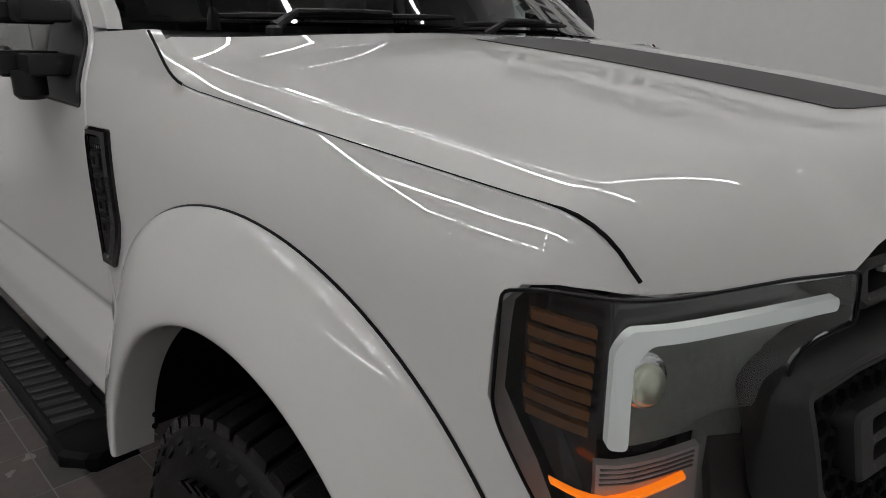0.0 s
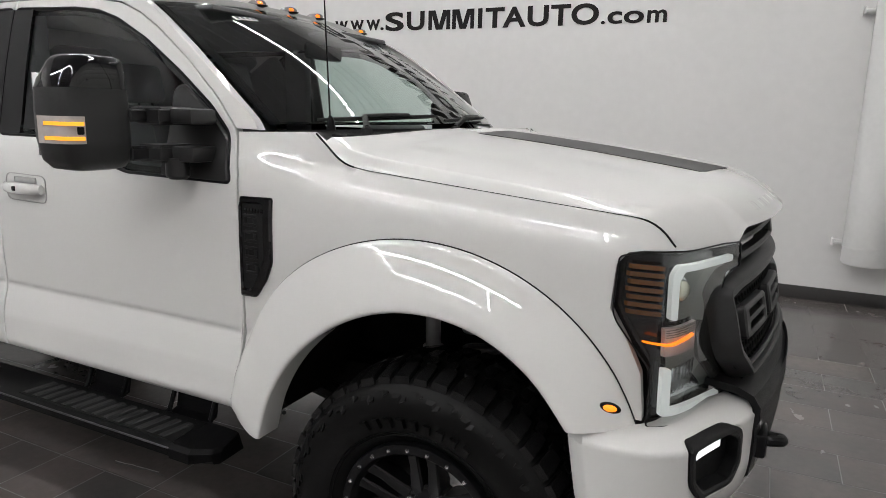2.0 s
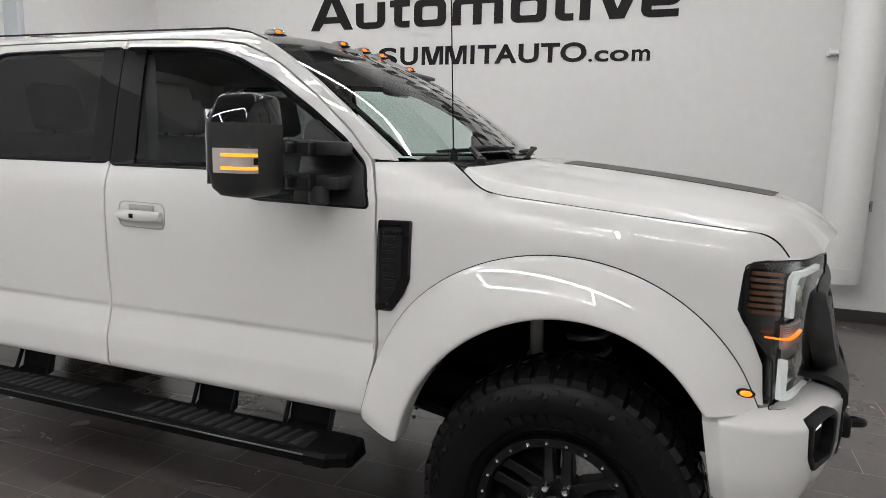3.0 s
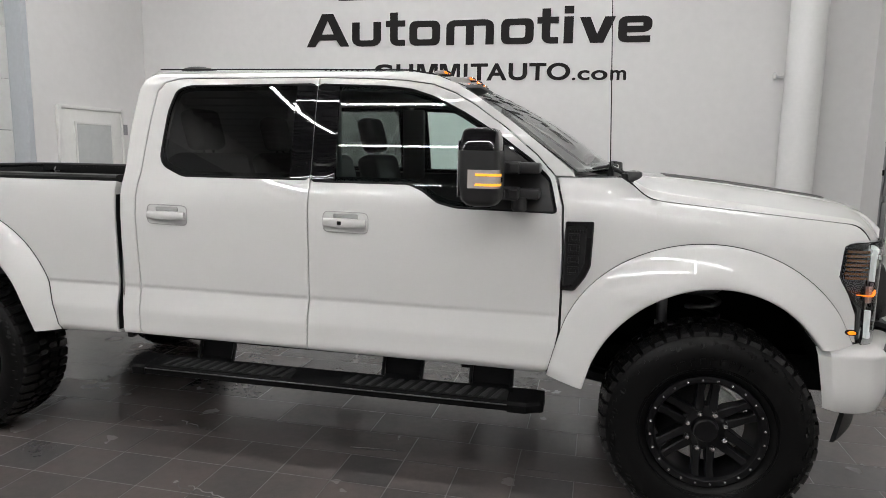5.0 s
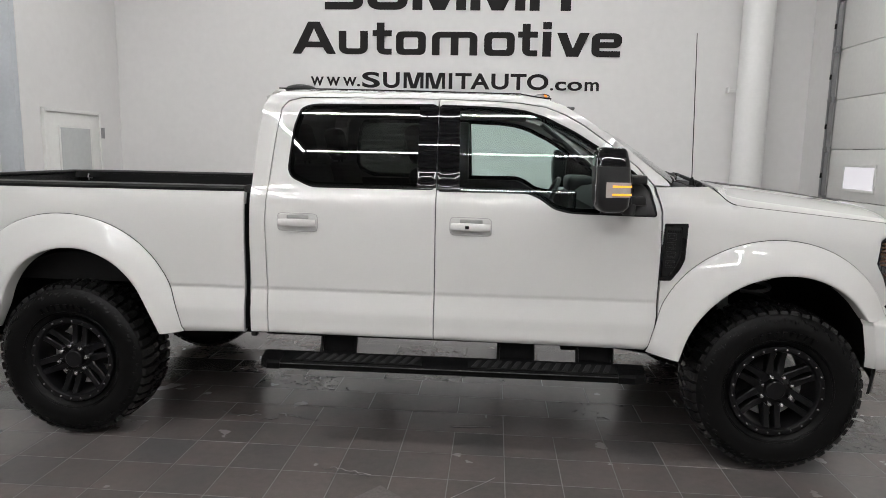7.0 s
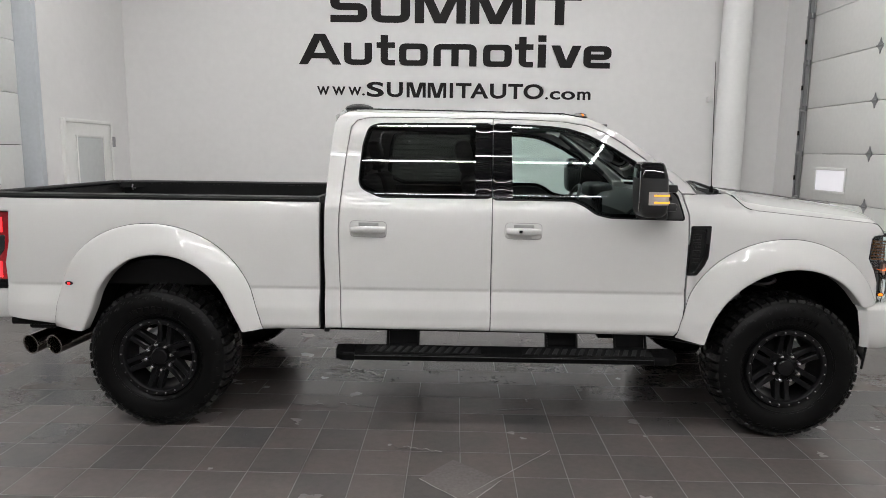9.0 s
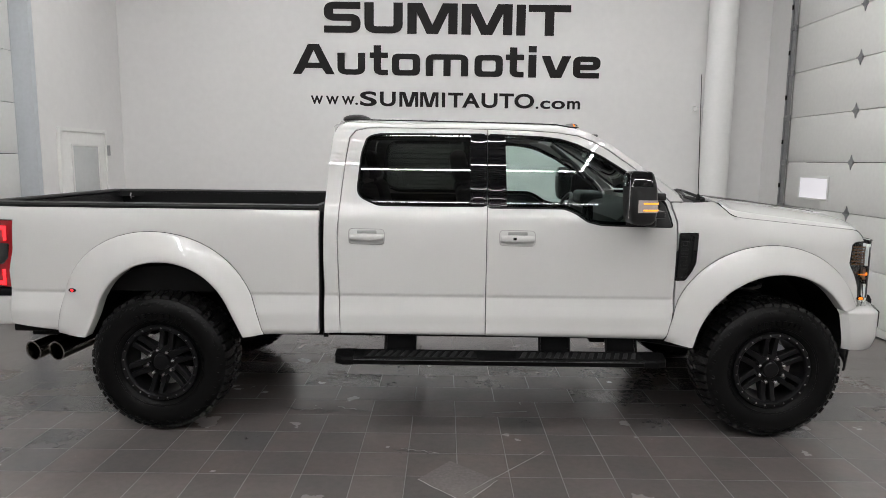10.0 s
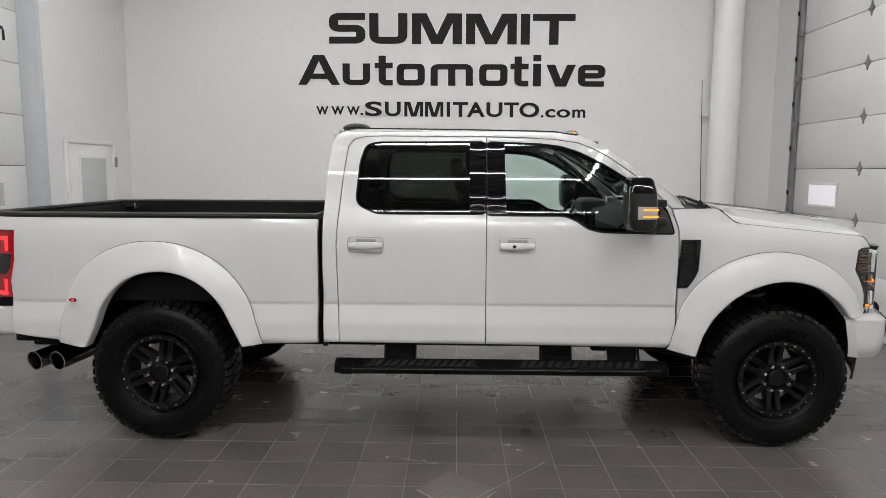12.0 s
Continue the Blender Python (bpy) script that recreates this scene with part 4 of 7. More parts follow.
def hood_z(x, y):
    """Flat-topped hood: a short shoulder up from the gap, a crease, then a gently domed top that rolls down at the nose."""
    wide = rim_y(max(-0.36, min(0.60, x)))
    t = min(1.0, abs(y) / wide)
    centre = 1.5365 -0.1029 * x -0.0434 * x * x
    edge = table(x, GAP) if x < -0.22 else 1.448 - 0.0945 * (x + 0.2)
    rise = table(x, [(-0.42, 0.004), (-0.33, 0.030), (-0.26, 0.040), (-0.15, 0.0365)]) if x < -0.15 else 0.033 - 0.0235 * x
    turn = 0.970 - 0.05 * max(0.0, x + 0.1)**2
    if t > turn:
        z = edge + rise * (1 - (t - turn) / (1 - turn))**0.8
    else:
        q = t / turn
        z = edge + rise + (centre - edge - rise) * (1 - q**(2.2 + 1.6 * max(0.0, min(1.0, (-0.24 - x) / 0.10))))
    xf = x_front(y)
    reach = 0.112 + 0.128 * (1 - t**2)
    d = max(0.0, min(1.0, (x - (xf - reach)) / (reach * (1 - 0.09 * t**8))))
    k = max(0.0, min(1.0, (0.66 - abs(y)) / 0.06))
    end = 1.292 - 0.022 * t**9 + 0.041 * k * k * (3 - 2 * k) + 0.010 * max(0.0, 1 - abs(y) / 0.6)
    return z + (min(end, z) - z) * d**3.0 if z > end else z


def hood_rear(t):
    """The hood's rear edge: forward a little in the middle."""
    return -0.29 - 0.08 * t**3


def hood_at(u, v):
    w = 2 * v - 1
    s = math.copysign(1 - (1 - abs(w))**1.6, w)
    t = abs(s)
    xc = hood_rear(t)
    uu = 1 - (1 - u)**1.5
    x = xc + (x_front(s * 0.945) - xc) * uu
    y = s * (rim_y(max(-0.37, min(0.612, x))) * t**3 + 0.945 * (1 - t**3))
    return Vector((x, y, hood_z(x, y)))


def hood_mesh():
    bm = grid(60, 130, hood_at)
    rim = [e for e in bm.edges if len(e.link_faces) == 1]
    out = bmesh.ops.extrude_edge_only(bm, edges=rim)
    for v in [v for v in out["geom"] if isinstance(v, bmesh.types.BMVert)]:
        nose = max(0.0, min(1.0, (0.935 - abs(v.co.y)) / 0.08)) if v.co.x > 0.4 else 0.0
        v.co += Vector((0, 0, -0.035)).lerp(Vector((-0.03, 0, -0.010)), nose)
    bmesh.ops.recalc_face_normals(bm, faces=bm.faces)
    if bm.faces[:][2000].normal.z < 0:
        bmesh.ops.reverse_faces(bm, faces=bm.faces)
    return bm


gap_pts = [fender_at(p.x, p.y) + Vector((0, 0.001, 0.001)) for p in smooth_line(GAP, 60)]
both_sides("hood_gap", tube(bmesh.new(), [p for p in gap_pts if p.x < -0.25], 0.003, 6, False), DARK, truck)
both_sides("hood_gap", tube(bmesh.new(), [p + Vector((0, -0.0004, 0.0004)) for p in gap_pts if -0.27 < p.x < 0.53], 0.0010, 6, False), DARK, truck)
both_sides("hood_gap", tube(bmesh.new(), [p for p in gap_pts if p.x > 0.51], [0.0027 * min(1, (p.x - 0.50) / 0.04) for p in gap_pts if p.x > 0.51], 6, False), DARK, truck)
hood = part("hood", hood_mesh(), PAINT, truck, "white hood with a raised centre", 40)


def hood_stripe(y0, y1, xa, xb):
    def at(u, v):
        y = y0 + (y1 - y0) * v
        tip = xb - 0.05 * abs(v - 1.0) - 0.012 * max(0.0, 1 - v * 6)**2
        x = xa + (tip - xa) * u
        return Vector((x, y, hood_z(x, y) + 0.0025))
    return solid(grid(40, 8, at), 0.002)


part("hood_stripe", hood_stripe(-0.30, 0.02, -0.17, 0.66), STRIPE, hood, "dark grey vinyl hood stripe")


def nose_bar(y, w):
    """A plain raised block in the hood's nose, in place of an embossed letter."""
    def at(u, v):
        yy = y + w * (v - 0.5)
        x = x_front(yy) - 0.054 + 0.030 * u
        rim = min(u, 1 - u, v, 1 - v)
        return Vector((x, yy, hood_z(x, yy) + (0.0014 if rim > 0.01 else -0.002)))
    return grid(6, 6, at)


for k in range(10):
    part("nose_bar", nose_bar(-0.43 + 0.0955 * k, 0.062), PAINT, hood, "raised plain letter block" if k == 0 else "", 30)


# roof, windscreen, cab back
def roof_at(u, v):
    x, y = -2.93 + 1.635 * u, -0.80 + 1.60 * v
    t = abs(y) / 0.80
    z = 2.084 - 0.048 * t**3.2 + 0.018 * (1 - u)
    if u < 0.12:
        z -= 0.035 * ((0.12 - u) / 0.12)**2
    if u > 0.80:
        z -= 0.028 * ((u - 0.80) / 0.20)**2
    return Vector((x + 0.045 * (1 - t**2) * u, y, z))


roof = part("roof", solid(grid(40, 24, roof_at), 0.03), PAINT, truck, "white cab roof")
both_sides("roof_ditch", tube(bmesh.new(), [(-2.86, -0.775, 2.068), (-2.0, -0.78, 2.059), (-1.45, -0.785, 2.050), (-1.33, -0.80, 2.028), (-1.24, -0.815, 1.995)], 0.004, 6), SATIN, truck)


def shield_at(u, v):
    w = 2 * v - 1
    a = abs(w)
    top, low = Vector((-1.215 - 0.035 * a**2, 0.775 * w, 2.035 - 0.045 * a**2)), Vector((-0.42 - 0.19 * a**2, 0.915 * w, 1.575 - 0.005 * a**2))
    p = top.lerp(low, u)
    return p + Vector((0.5, 0, 0.8)) * 0.035 * math.sin(math.pi * u) * (1 - 0.6 * a**2)


windscreen = part("windscreen", grid(14, 20, shield_at), SHIELD, truck, "laminated windscreen")
bm = bmesh.new()
for nm, (ua, ub, va, vb) in {"t": (0, 0.05, 0, 1), "b": (0.98, 1, 0, 1), "l": (0.05, 0.98, 0, 0.022), "r": (0.05, 0.98, 0.978, 1)}.items():
    strip = grid(10, 12, lambda u, v: shield_at(ua + (ub - ua) * u, va + (vb - va) * v) - Vector((0.002, 0, 0.003)))
    me = bpy.data.meshes.new("tmp")
    strip.to_mesh(me)
    bm.from_mesh(me)
    strip.free()
    bpy.data.meshes.remove(me)
part("ceramic_border", bm, GLOSS, windscreen, "black glazed border")
part("sticker", solid(grid(2, 2, lambda u, v: shield_at(0.150 + 0.036 * u, 0.165 + 0.070 * v) + Vector((0.003, 0, 0.004))), 0.001), DOORPAINT, windscreen, "small pale window sticker")
for k in range(4):
    part("sticker_bar", solid(grid(1, 1, lambda u, v: shield_at(0.158 + 0.020 * u, 0.172 + 0.016 * k + 0.008 * v) + Vector((0.0045, 0, 0.006))), 0.001), SATIN, windscreen)


def back_at(u, v):
    z, w = 0.66 + 1.40 * u, 2 * v - 1
    y = -table(min(z, 2.055), SIDE) * w * 0.995
    x = table(z, [(0.66, -2.968), (1.49, -2.966), (1.75, -2.948), (1.95, -2.925), (2.06, -2.885)])
    return Vector((x - 0.02 * (1 - w * w), y, z))


cab_back = part("cab_back", grid(20, 16, back_at), PAINT, truck)
part("rear_window", solid(grid(6, 8, lambda u, v: back_at(0.64 + 0.28 * u, 0.17 + 0.66 * v) + Vector((-0.006, 0, 0))), 0.004), TINTGLASS, cab_back, "dark rear cab window")

# cowl below the windscreen
def cowl_at(u, v):
    w = 2 * v - 1
    y, t = w * 0.885, abs(w)
    rear, front = -0.44 - 0.17 * t * t, hood_rear(t) + 0.012
    x = rear + (front - rear) * u
    low = hood_z(front, y) - 0.016
    return Vector((x, y, 1.556 - 0.004 * t * t + (low - 1.556 + 0.004 * t * t) * u - 0.008 * math.sin(math.pi * u)))


cowl = part("cowl_panel", solid(grid(8, 40, cowl_at), 0.02), MATTE, truck, "black ribbed cowl panel")
for k in range(26):
    v = 0.06 + 0.88 * k / 25
    a, b = cowl_at(0.40, v), cowl_at(0.93, v)
    part("cowl_rib", tube(bmesh.new(), [a + Vector((0, 0, 0.003)), b + Vector((0, 0, 0.003))], 0.005, 6), FRAMEBLACK, cowl)


def wiper(y0, y1):
    """A jointed arm on a low pivot, with its blade against the glass."""
    n = 9
    lie = [shield_at(0.992 - 0.030 * k / (n - 1), (y0 - 0.06 + (y1 + 0.16 - y0) * k / (n - 1)) / 1.83 + 0.5) + Vector((0.010, 0, 0.010)) for k in range(n)]
    w = part("wiper", tube(bmesh.new(), [(-0.395, y0, 1.562), lie[2] + Vector((0.030, 0, 0.008)), lie[4] + Vector((0.018, 0, 0.010)), lie[5] + Vector((0.004, 0, 0.008))], [0.012, 0.010, 0.008, 0.006], 8), MATTE, truck, "black wiper arm")
    part("wiper_blade", tube(bmesh.new(), lie, [0.005] + [0.008] * (n - 2) + [0.005], 6), MATTE, w)
    part("wiper_joint", tube(bmesh.new(), [lie[4] + Vector((0.008, -0.02, 0.008)), lie[5] + Vector((0.008, 0.02, 0.006))], 0.010, 8), MATTE, w)
    part("wiper_pivot", tube(bmesh.new(), [(-0.395, y0, 1.530), (-0.395, y0, 1.562), (-0.395, y0, 1.568)], [0.020, 0.018, 0.010], 12), MATTE, w)


wiper(-0.70, -0.20)
wiper(-0.02, 0.42)
bm = tube(bmesh.new(), [(-0.465, -0.80, 1.555), (-0.465, -0.80, 1.585), (-0.467, -0.802, 1.60)], [0.016, 0.012, 0.005], 8)
tube(bm, [(-0.467, -0.802, 1.59), (-0.498, -0.812, 2.384)], [0.0028, 0.0020], 6)
part("aerial", bm, SATIN, truck, "thin black whip aerial")

# cab roof marker lights
for y in (-0.655, -0.205, 0.0, 0.205, 0.655):
    x = -1.285 + 0.02 * (1 - abs(y)) + (0.0 if abs(y) < 0.5 else -0.035)
    z = roof_at((x + 2.93) / 1.655, (y + 0.8) / 1.6).z
    base = bmesh.new()
    bmesh.ops.create_uvsphere(base, u_segments=16, v_segments=8, radius=1, matrix=Matrix.Translation((x, y, z)) @ Matrix.Diagonal((0.052, 0.026, 0.007, 1)))
    lamp_part = part("roof_marker_light", base, SATIN, truck, "amber cab roof marker light")
    lens = bmesh.new()
    bmesh.ops.create_uvsphere(lens, u_segments=16, v_segments=8, radius=1, matrix=Matrix.Translation((x - 0.004, y, z + 0.010)) @ Matrix.Diagonal((0.046, 0.022, 0.017, 1)))
    part("marker_lens", lens, LENS, lamp_part)
    bulb = bmesh.new()
    bmesh.ops.create_uvsphere(bulb, u_segments=10, v_segments=6, radius=1, matrix=Matrix.Translation((x + 0.008, y, z + 0.012)) @ Matrix.Diagonal((0.016, 0.013, 0.010, 1)))
    part("marker_led", bulb, AMBERGLOW, lamp_part, "glowing amber bulb")
    # shell added behind the bulb to block its glow rearwards
    hood_bm = bmesh.new()
    bmesh.ops.create_uvsphere(hood_bm, u_segments=16, v_segments=8, radius=1, matrix=Matrix.Translation((x - 0.018, y, z + 0.009)) @ Matrix.Diagonal((0.034, 0.024, 0.017, 1)))
    part("marker_back", hood_bm, GREYMETAL, lamp_part, "grey shell added to hide the bulb from behind")
fin = bmesh.new()
bmesh.ops.create_uvsphere(fin, u_segments=20, v_segments=10, radius=1, matrix=Matrix.Translation((-2.82, -0.45, 2.085)) @ Matrix.Diagonal((0.10, 0.14, 0.035, 1)))
part("roof_antenna", fin, MATTE, truck, "low black roof antenna pod")


# ---- cargo bed ----
BED = [(-3.008, 0.655), (-3.004, 1.472), (-5.25, 1.472), (-5.25, 1.384), (-5.007, 1.384), (-5.020, 1.19), (-5.060, 1.045), (-5.050, 0.70), (-4.72, 0.655), (-4.66, 0.90), (-4.50, 1.13), (-4.33, 1.235), (-4.12, 1.27), (-3.92, 1.235), (-3.64, 1.09), (-3.51, 0.92),
       (-3.42, 0.72), (-3.38, 0.640)]


def bed_at(x, z):
    p = flank(x, z)
    if x < -4.91:
        p.y += 0.022 * ((-4.91 - x) / 0.15)**2
    return p


both_sides("bed_side", sheet(BED, [], bed_at, 0.04, 0.005, 0.004, 0.04, IN, CREASE), PAINT, truck, "white cargo bed side")
rail = bmesh.new()
prof = [(-0.990, 1.470), (-0.992, 1.486), (-0.982, 1.499), (-0.95, 1.503), (-0.87, 1.501), (-0.855, 1.49), (-0.855, 1.44)]
rings = []
for x in [-3.004 - 2.25 * k / 24 for k in range(25)]:
    rings.append([rail.verts.new((x, y + (0.022 * max(0, (-4.91 - x) / 0.15)**2), z)) for y, z in prof])
for a, b in zip(rings, rings[1:]):
    for k in range(len(prof) - 1):
        rail.faces.new((a[k], a[k + 1], b[k + 1], b[k]))
rail.faces.new(rings[0])
rail.faces.new(rings[-1])
bmesh.ops.recalc_face_normals(rail, faces=rail.faces)
both_sides("bed_rail_cap", rail, MATTE, truck, "black plastic bed rail cap")
bm = bmesh.new()
box(bm, (-5.19, -0.86, 0.90), (-3.0, 0.86, 0.94))
box(bm, (-5.19, -0.885, 0.90), (-3.0, -0.850, 1.475))
box(bm, (-5.19, 0.850, 0.90), (-3.0, 0.885, 1.475))
box(bm, (-3.05, -0.90, 0.90), (-3.008, 0.90, 1.50), 0.006)
liner = part("bed_liner", bm, MATTE, truck, "black sprayed bed liner")
for k in range(14):
    y = -0.78 + 0.12 * k
    part("floor_rib", boxed((-5.12, y, 0.938), (-3.06, y + 0.06, 0.952), 0.004), MATTE, liner)
for s in (-1, 1):
    part("wheel_box", boxed((-4.55, min(s * 0.60, s * 0.86), 0.938), (-3.55, max(s * 0.60, s * 0.86), 1.16), 0.05), MATTE, liner)
for x, y, s in ((-5.08, 0.845, -1), (-3.12, 0.845, -1), (-3.12, -0.845, 1)):
    bm = boxed((x - 0.016, min(y, y + s * 0.012), 1.43), (x + 0.016, max(y, y + s * 0.012), 1.472), 0.004)
    tube(bm, [(x, y + s * 0.03, 1.42), (x, y + s * 0.045, 1.445), (x, y + s * 0.03, 1.47)], 0.006, 6)
    part("tie_down", bm, GREYMETAL, truck, "bed tie-down cleat")
tailgate = part("tailgate", boxed((-5.26, -0.875, 0.86), (-5.19, 0.875, 1.475), 0.02, 3), PAINT, truck, "white tailgate")
part("tailgate_liner", boxed((-5.188, -0.86, 0.94), (-5.178, 0.86, 1.474), 0.003), MATTE, tailgate, "black inner tailgate panel")
part("tailgate_cap", boxed((-5.265, -0.885, 1.475), (-5.17, 0.885, 1.503), 0.014, 3), MATTE, tailgate, "black tailgate top cap")
# gap filler between cab and bed
bm = bmesh.new()
box(bm, (-3.006, -0.945, 0.66), (-2.955, 0.945, 1.46))
part("cab_bed_gap", bm, DARK, truck)
# dark strip added over the bed's front flange, inside the gap
both_sides("gap_seal", solid(grid(1, 24, lambda u, v: Vector((-2.9985, flank(-3.004, 0.675 + 0.725 * v).y + 0.003 + 0.07 * u, 0.675 + 0.725 * v))), 0.002), DARK, truck, "dark strip in the gap between cab and bed")
part("mud_plug", boxed((-2.985, -0.99, 0.62), (-2.95, -0.95, 0.665), 0.006), MATTE, truck)

# tail lamps
TL = [(-5.012, 1.378), (-5.025, 1.19), (-5.066, 1.05), (-5.064, 0.932), (-5.25, 0.932), (-5.26, 1.378)]


def tail_at(x, z):
    w = max(0.0, min(1.0, (-x - 5.0) / 0.26))
    return Vector((x, -0.978 + 0.10 * w**2.2, z))


tail = both_sides("tail_lamp", sheet(rounded(TL, 0.015, 3), [], tail_at, 0.03, 0.004, 0.003, 0.03, IN), REDLENS, truck, "red tail lamp")
for k, o in enumerate(([(-5.070, 1.340), (-5.25, 1.340), (-5.25, 1.316), (-5.094, 1.316), (-5.096, 1.245), (-5.074, 1.245)], [(-5.096, 1.050), (-5.118, 1.050), (-5.121, 0.970), (-5.24, 0.970), (-5.24, 0.946), (-5.098, 0.946)])):
    bm = sheet(o, [], lambda x, z: tail_at(x, z) - IN * 0.003, 0.03, 0.0, 0.0, 0.004, IN)
    part("tail_led", mirrored(bm), REDGLOW, tail[1])
    part("tail_led", bm, REDGLOW, tail[0], "glowing red light bar")
bm = sheet(rounded([(-5.055, 1.225), (-5.25, 1.225), (-5.25, 1.085), (-5.110, 1.085), (-5.068, 1.13)], 0.01), [], lambda x, z: tail_at(x, z) - IN * 0.003, 0.03, 0.003, 0.003, 0.004, IN)
part("reverse_lens", mirrored(bm), GLOSS, tail[1])
part("reverse_lens", bm, GLOSS, tail[0], "smoked inner lens")
# rear bumper
bm = bmesh.new()
box(bm, (-5.36, -0.97, 0.67), (-5.058, 0.97, 0.87), 0.035, 3)
rear_bumper = part("rear_bumper", bm, PAINT, truck, "white rear bumper")
part("bumper_pad", boxed((-5.35, -0.96, 0.868), (-5.066, 0.96, 0.915), 0.01), SATIN, rear_bumper, "black step pad")
bm = boxed((-5.08, -0.95, 0.625), (-4.74, -0.6, 0.675), 0.01)
box(bm, (-4.98, -0.93, 0.59), (-4.80, -0.70, 0.63), 0.02)
part("rear_valance", bm, SATIN, truck)

# twin exhaust tips
for x, y in ((-4.955, -0.93), (-4.798, -0.93)):
    bm = bmesh.new()
    a, d = Vector((x, y - 0.02, 0.492)), Vector((0.14, 0.43, 0.045))
    n = 28
    rings = []
    u0 = Vector((0, 0, 1)) - d.normalized() * d.normalized().z
    u0.normalize()
    side = d.normalized().cross(u0)
    for t, r in ((1.0, 0.060), (0.0, 0.066), (-0.015, 0.068), (-0.015, 0.060), (0.0, 0.058), (0.5, 0.056)):
        rings.append([bm.verts.new(a + d * t + r * (math.cos(q) * u0 + math.sin(q) * side)) for q in (2 * math.pi * k / n for k in range(n))])
    for p, q in zip(rings, rings[1:]):
        for k in range(n):
            bm.faces.new((p[k], p[(k + 1) % n], q[(k + 1) % n], q[k]))
    bmesh.ops.recalc_face_normals(bm, faces=bm.faces)
    tip = part("exhaust_tip", bm, CHROME, truck, "polished round exhaust tip")
    part("tip_core", tube(bmesh.new(), [a + d * 0.3, a + d * 1.9], 0.05, 16), DARK, tip)


# ---- wheels ----
def saddle(v):
    """Radius and depth of the caliper's section."""
    q = radians(180 * v)
    return 0.085 + 0.118 * math.sin(q), 0.128 - 0.042 * math.cos(q)


def build_wheel(cx, spin=0.0, caliper=150, cz=0.447):
    """Outer face at y = -1.06, the tyre reaching inwards; 8 lug, six twin spokes, bolted rim ring."""
    R = 0.466

    def out(r):
        """Radius of a point of the tyre, from rim to tread."""
        return 0.243 + (r - 0.262) * 1.175

    c = (cx, -1.05, cz)
    rim = bmesh.new()
    lathe(rim, [(0.243, 0.045), (0.256, 0.030), (0.258, 0.004), (0.254, -0.006), (0.247, -0.008), (0.229, -0.006), (0.221, 0.004), (0.217, 0.018), (0.216, 0.06), (0.219, 0.26)], c, 72)
    bmesh.ops.recalc_face_normals(rim, faces=rim.faces)
    wheel = part("wheel", rim, WHEEL, truck, "satin black off-road wheel with bolted ring", 40)
    tyre = bmesh.new()
    prof = [(0.262, 0.030), (0.285, 0.005), (0.315, -0.018), (0.350, -0.030), (0.385, -0.027), (0.414, -0.012), (0.431, 0.012), (0.439, 0.06), (0.441, 0.155), (0.439, 0.25), (0.431, 0.298), (0.414, 0.322), (0.385, 0.337), (0.350, 0.34), (0.300, 0.325), (0.262, 0.28)]
    lathe(tyre, [(out(r), y) for r, y in prof], c, 96)
    for rr, yy in ((0.300, -0.0105), (0.308, -0.0155)):
        lathe(tyre, [(out(rr) - 0.002, yy - 0.000), (out(rr), yy - 0.0035), (out(rr) + 0.002, yy - 0.001)], c, 96)
    bmesh.ops.recalc_face_normals(tyre, faces=tyre.faces)
    tyre_part = part("tyre", tyre, RUBBER, wheel, "black mud-terrain tyre", 40)
    # tread lugs and side biters, joined
    tread, side = bmesh.new(), bmesh.new()
    n = 48

    def lug(corners, r0, r1):
        lo, hi = [], []
        r0 = out(r0)
        for a, y in corners:
            lo.append(tread.verts.new((cx + r0 * math.cos(a), c[1] + y, cz + r0 * math.sin(a))))
        am, ym = sum(q[0] for q in corners) / len(corners), sum(q[1] for q in corners) / len(corners)
        for a, y in corners:
            a2, y2 = am + (a - am) * 0.86, ym + (y - ym) * 0.90
            r2 = r1 - 0.20 * max(0.0, 0.075 - y2, y2 - 0.235)
            hi.append(tread.verts.new((cx + r2 * math.cos(a2), c[1] + y2, cz + r2 * math.sin(a2))))
        k = len(corners)
        tread.faces.new(hi)
        for i in range(k):
            tread.faces.new((lo[i], lo[(i + 1) % k], hi[(i + 1) % k], hi[i]))

    def biter(corners, h):
        """A raised block on the outer sidewall; corners as (angle, radius)."""
        def side_y(r):
            return table(r, [(0.350, -0.030), (0.385, -0.027), (0.412, -0.010), (0.430, 0.018)])
        for s in (1, -1):
            lo, hi = [], []
            for a, r in corners:
                y, r = side_y(r) if s > 0 else 0.31 - side_y(r), out(r)
                lo.append(side.verts.new((cx + r * math.cos(a), c[1] + y + 0.004 * s, cz + r * math.sin(a))))
            k = len(corners)
            am, rm = sum(q[0] for q in corners) / k, sum(q[1] for q in corners) / k
            for a, r in corners:
                y, r2 = side_y(r) if s > 0 else 0.31 - side_y(r), out(rm + (r - rm) * 0.93) + 0.001
                a2 = am + (a - am) * 0.91
                hi.append(side.verts.new((cx + r2 * math.cos(a2), c[1] + y - h * s, cz + r2 * math.sin(a2))))
            side.faces.new(hi)
            for i in range(k):
                side.faces.new((lo[i], lo[(i + 1) % k], hi[(i + 1) % k], hi[i]))
    st = 2 * math.pi / n
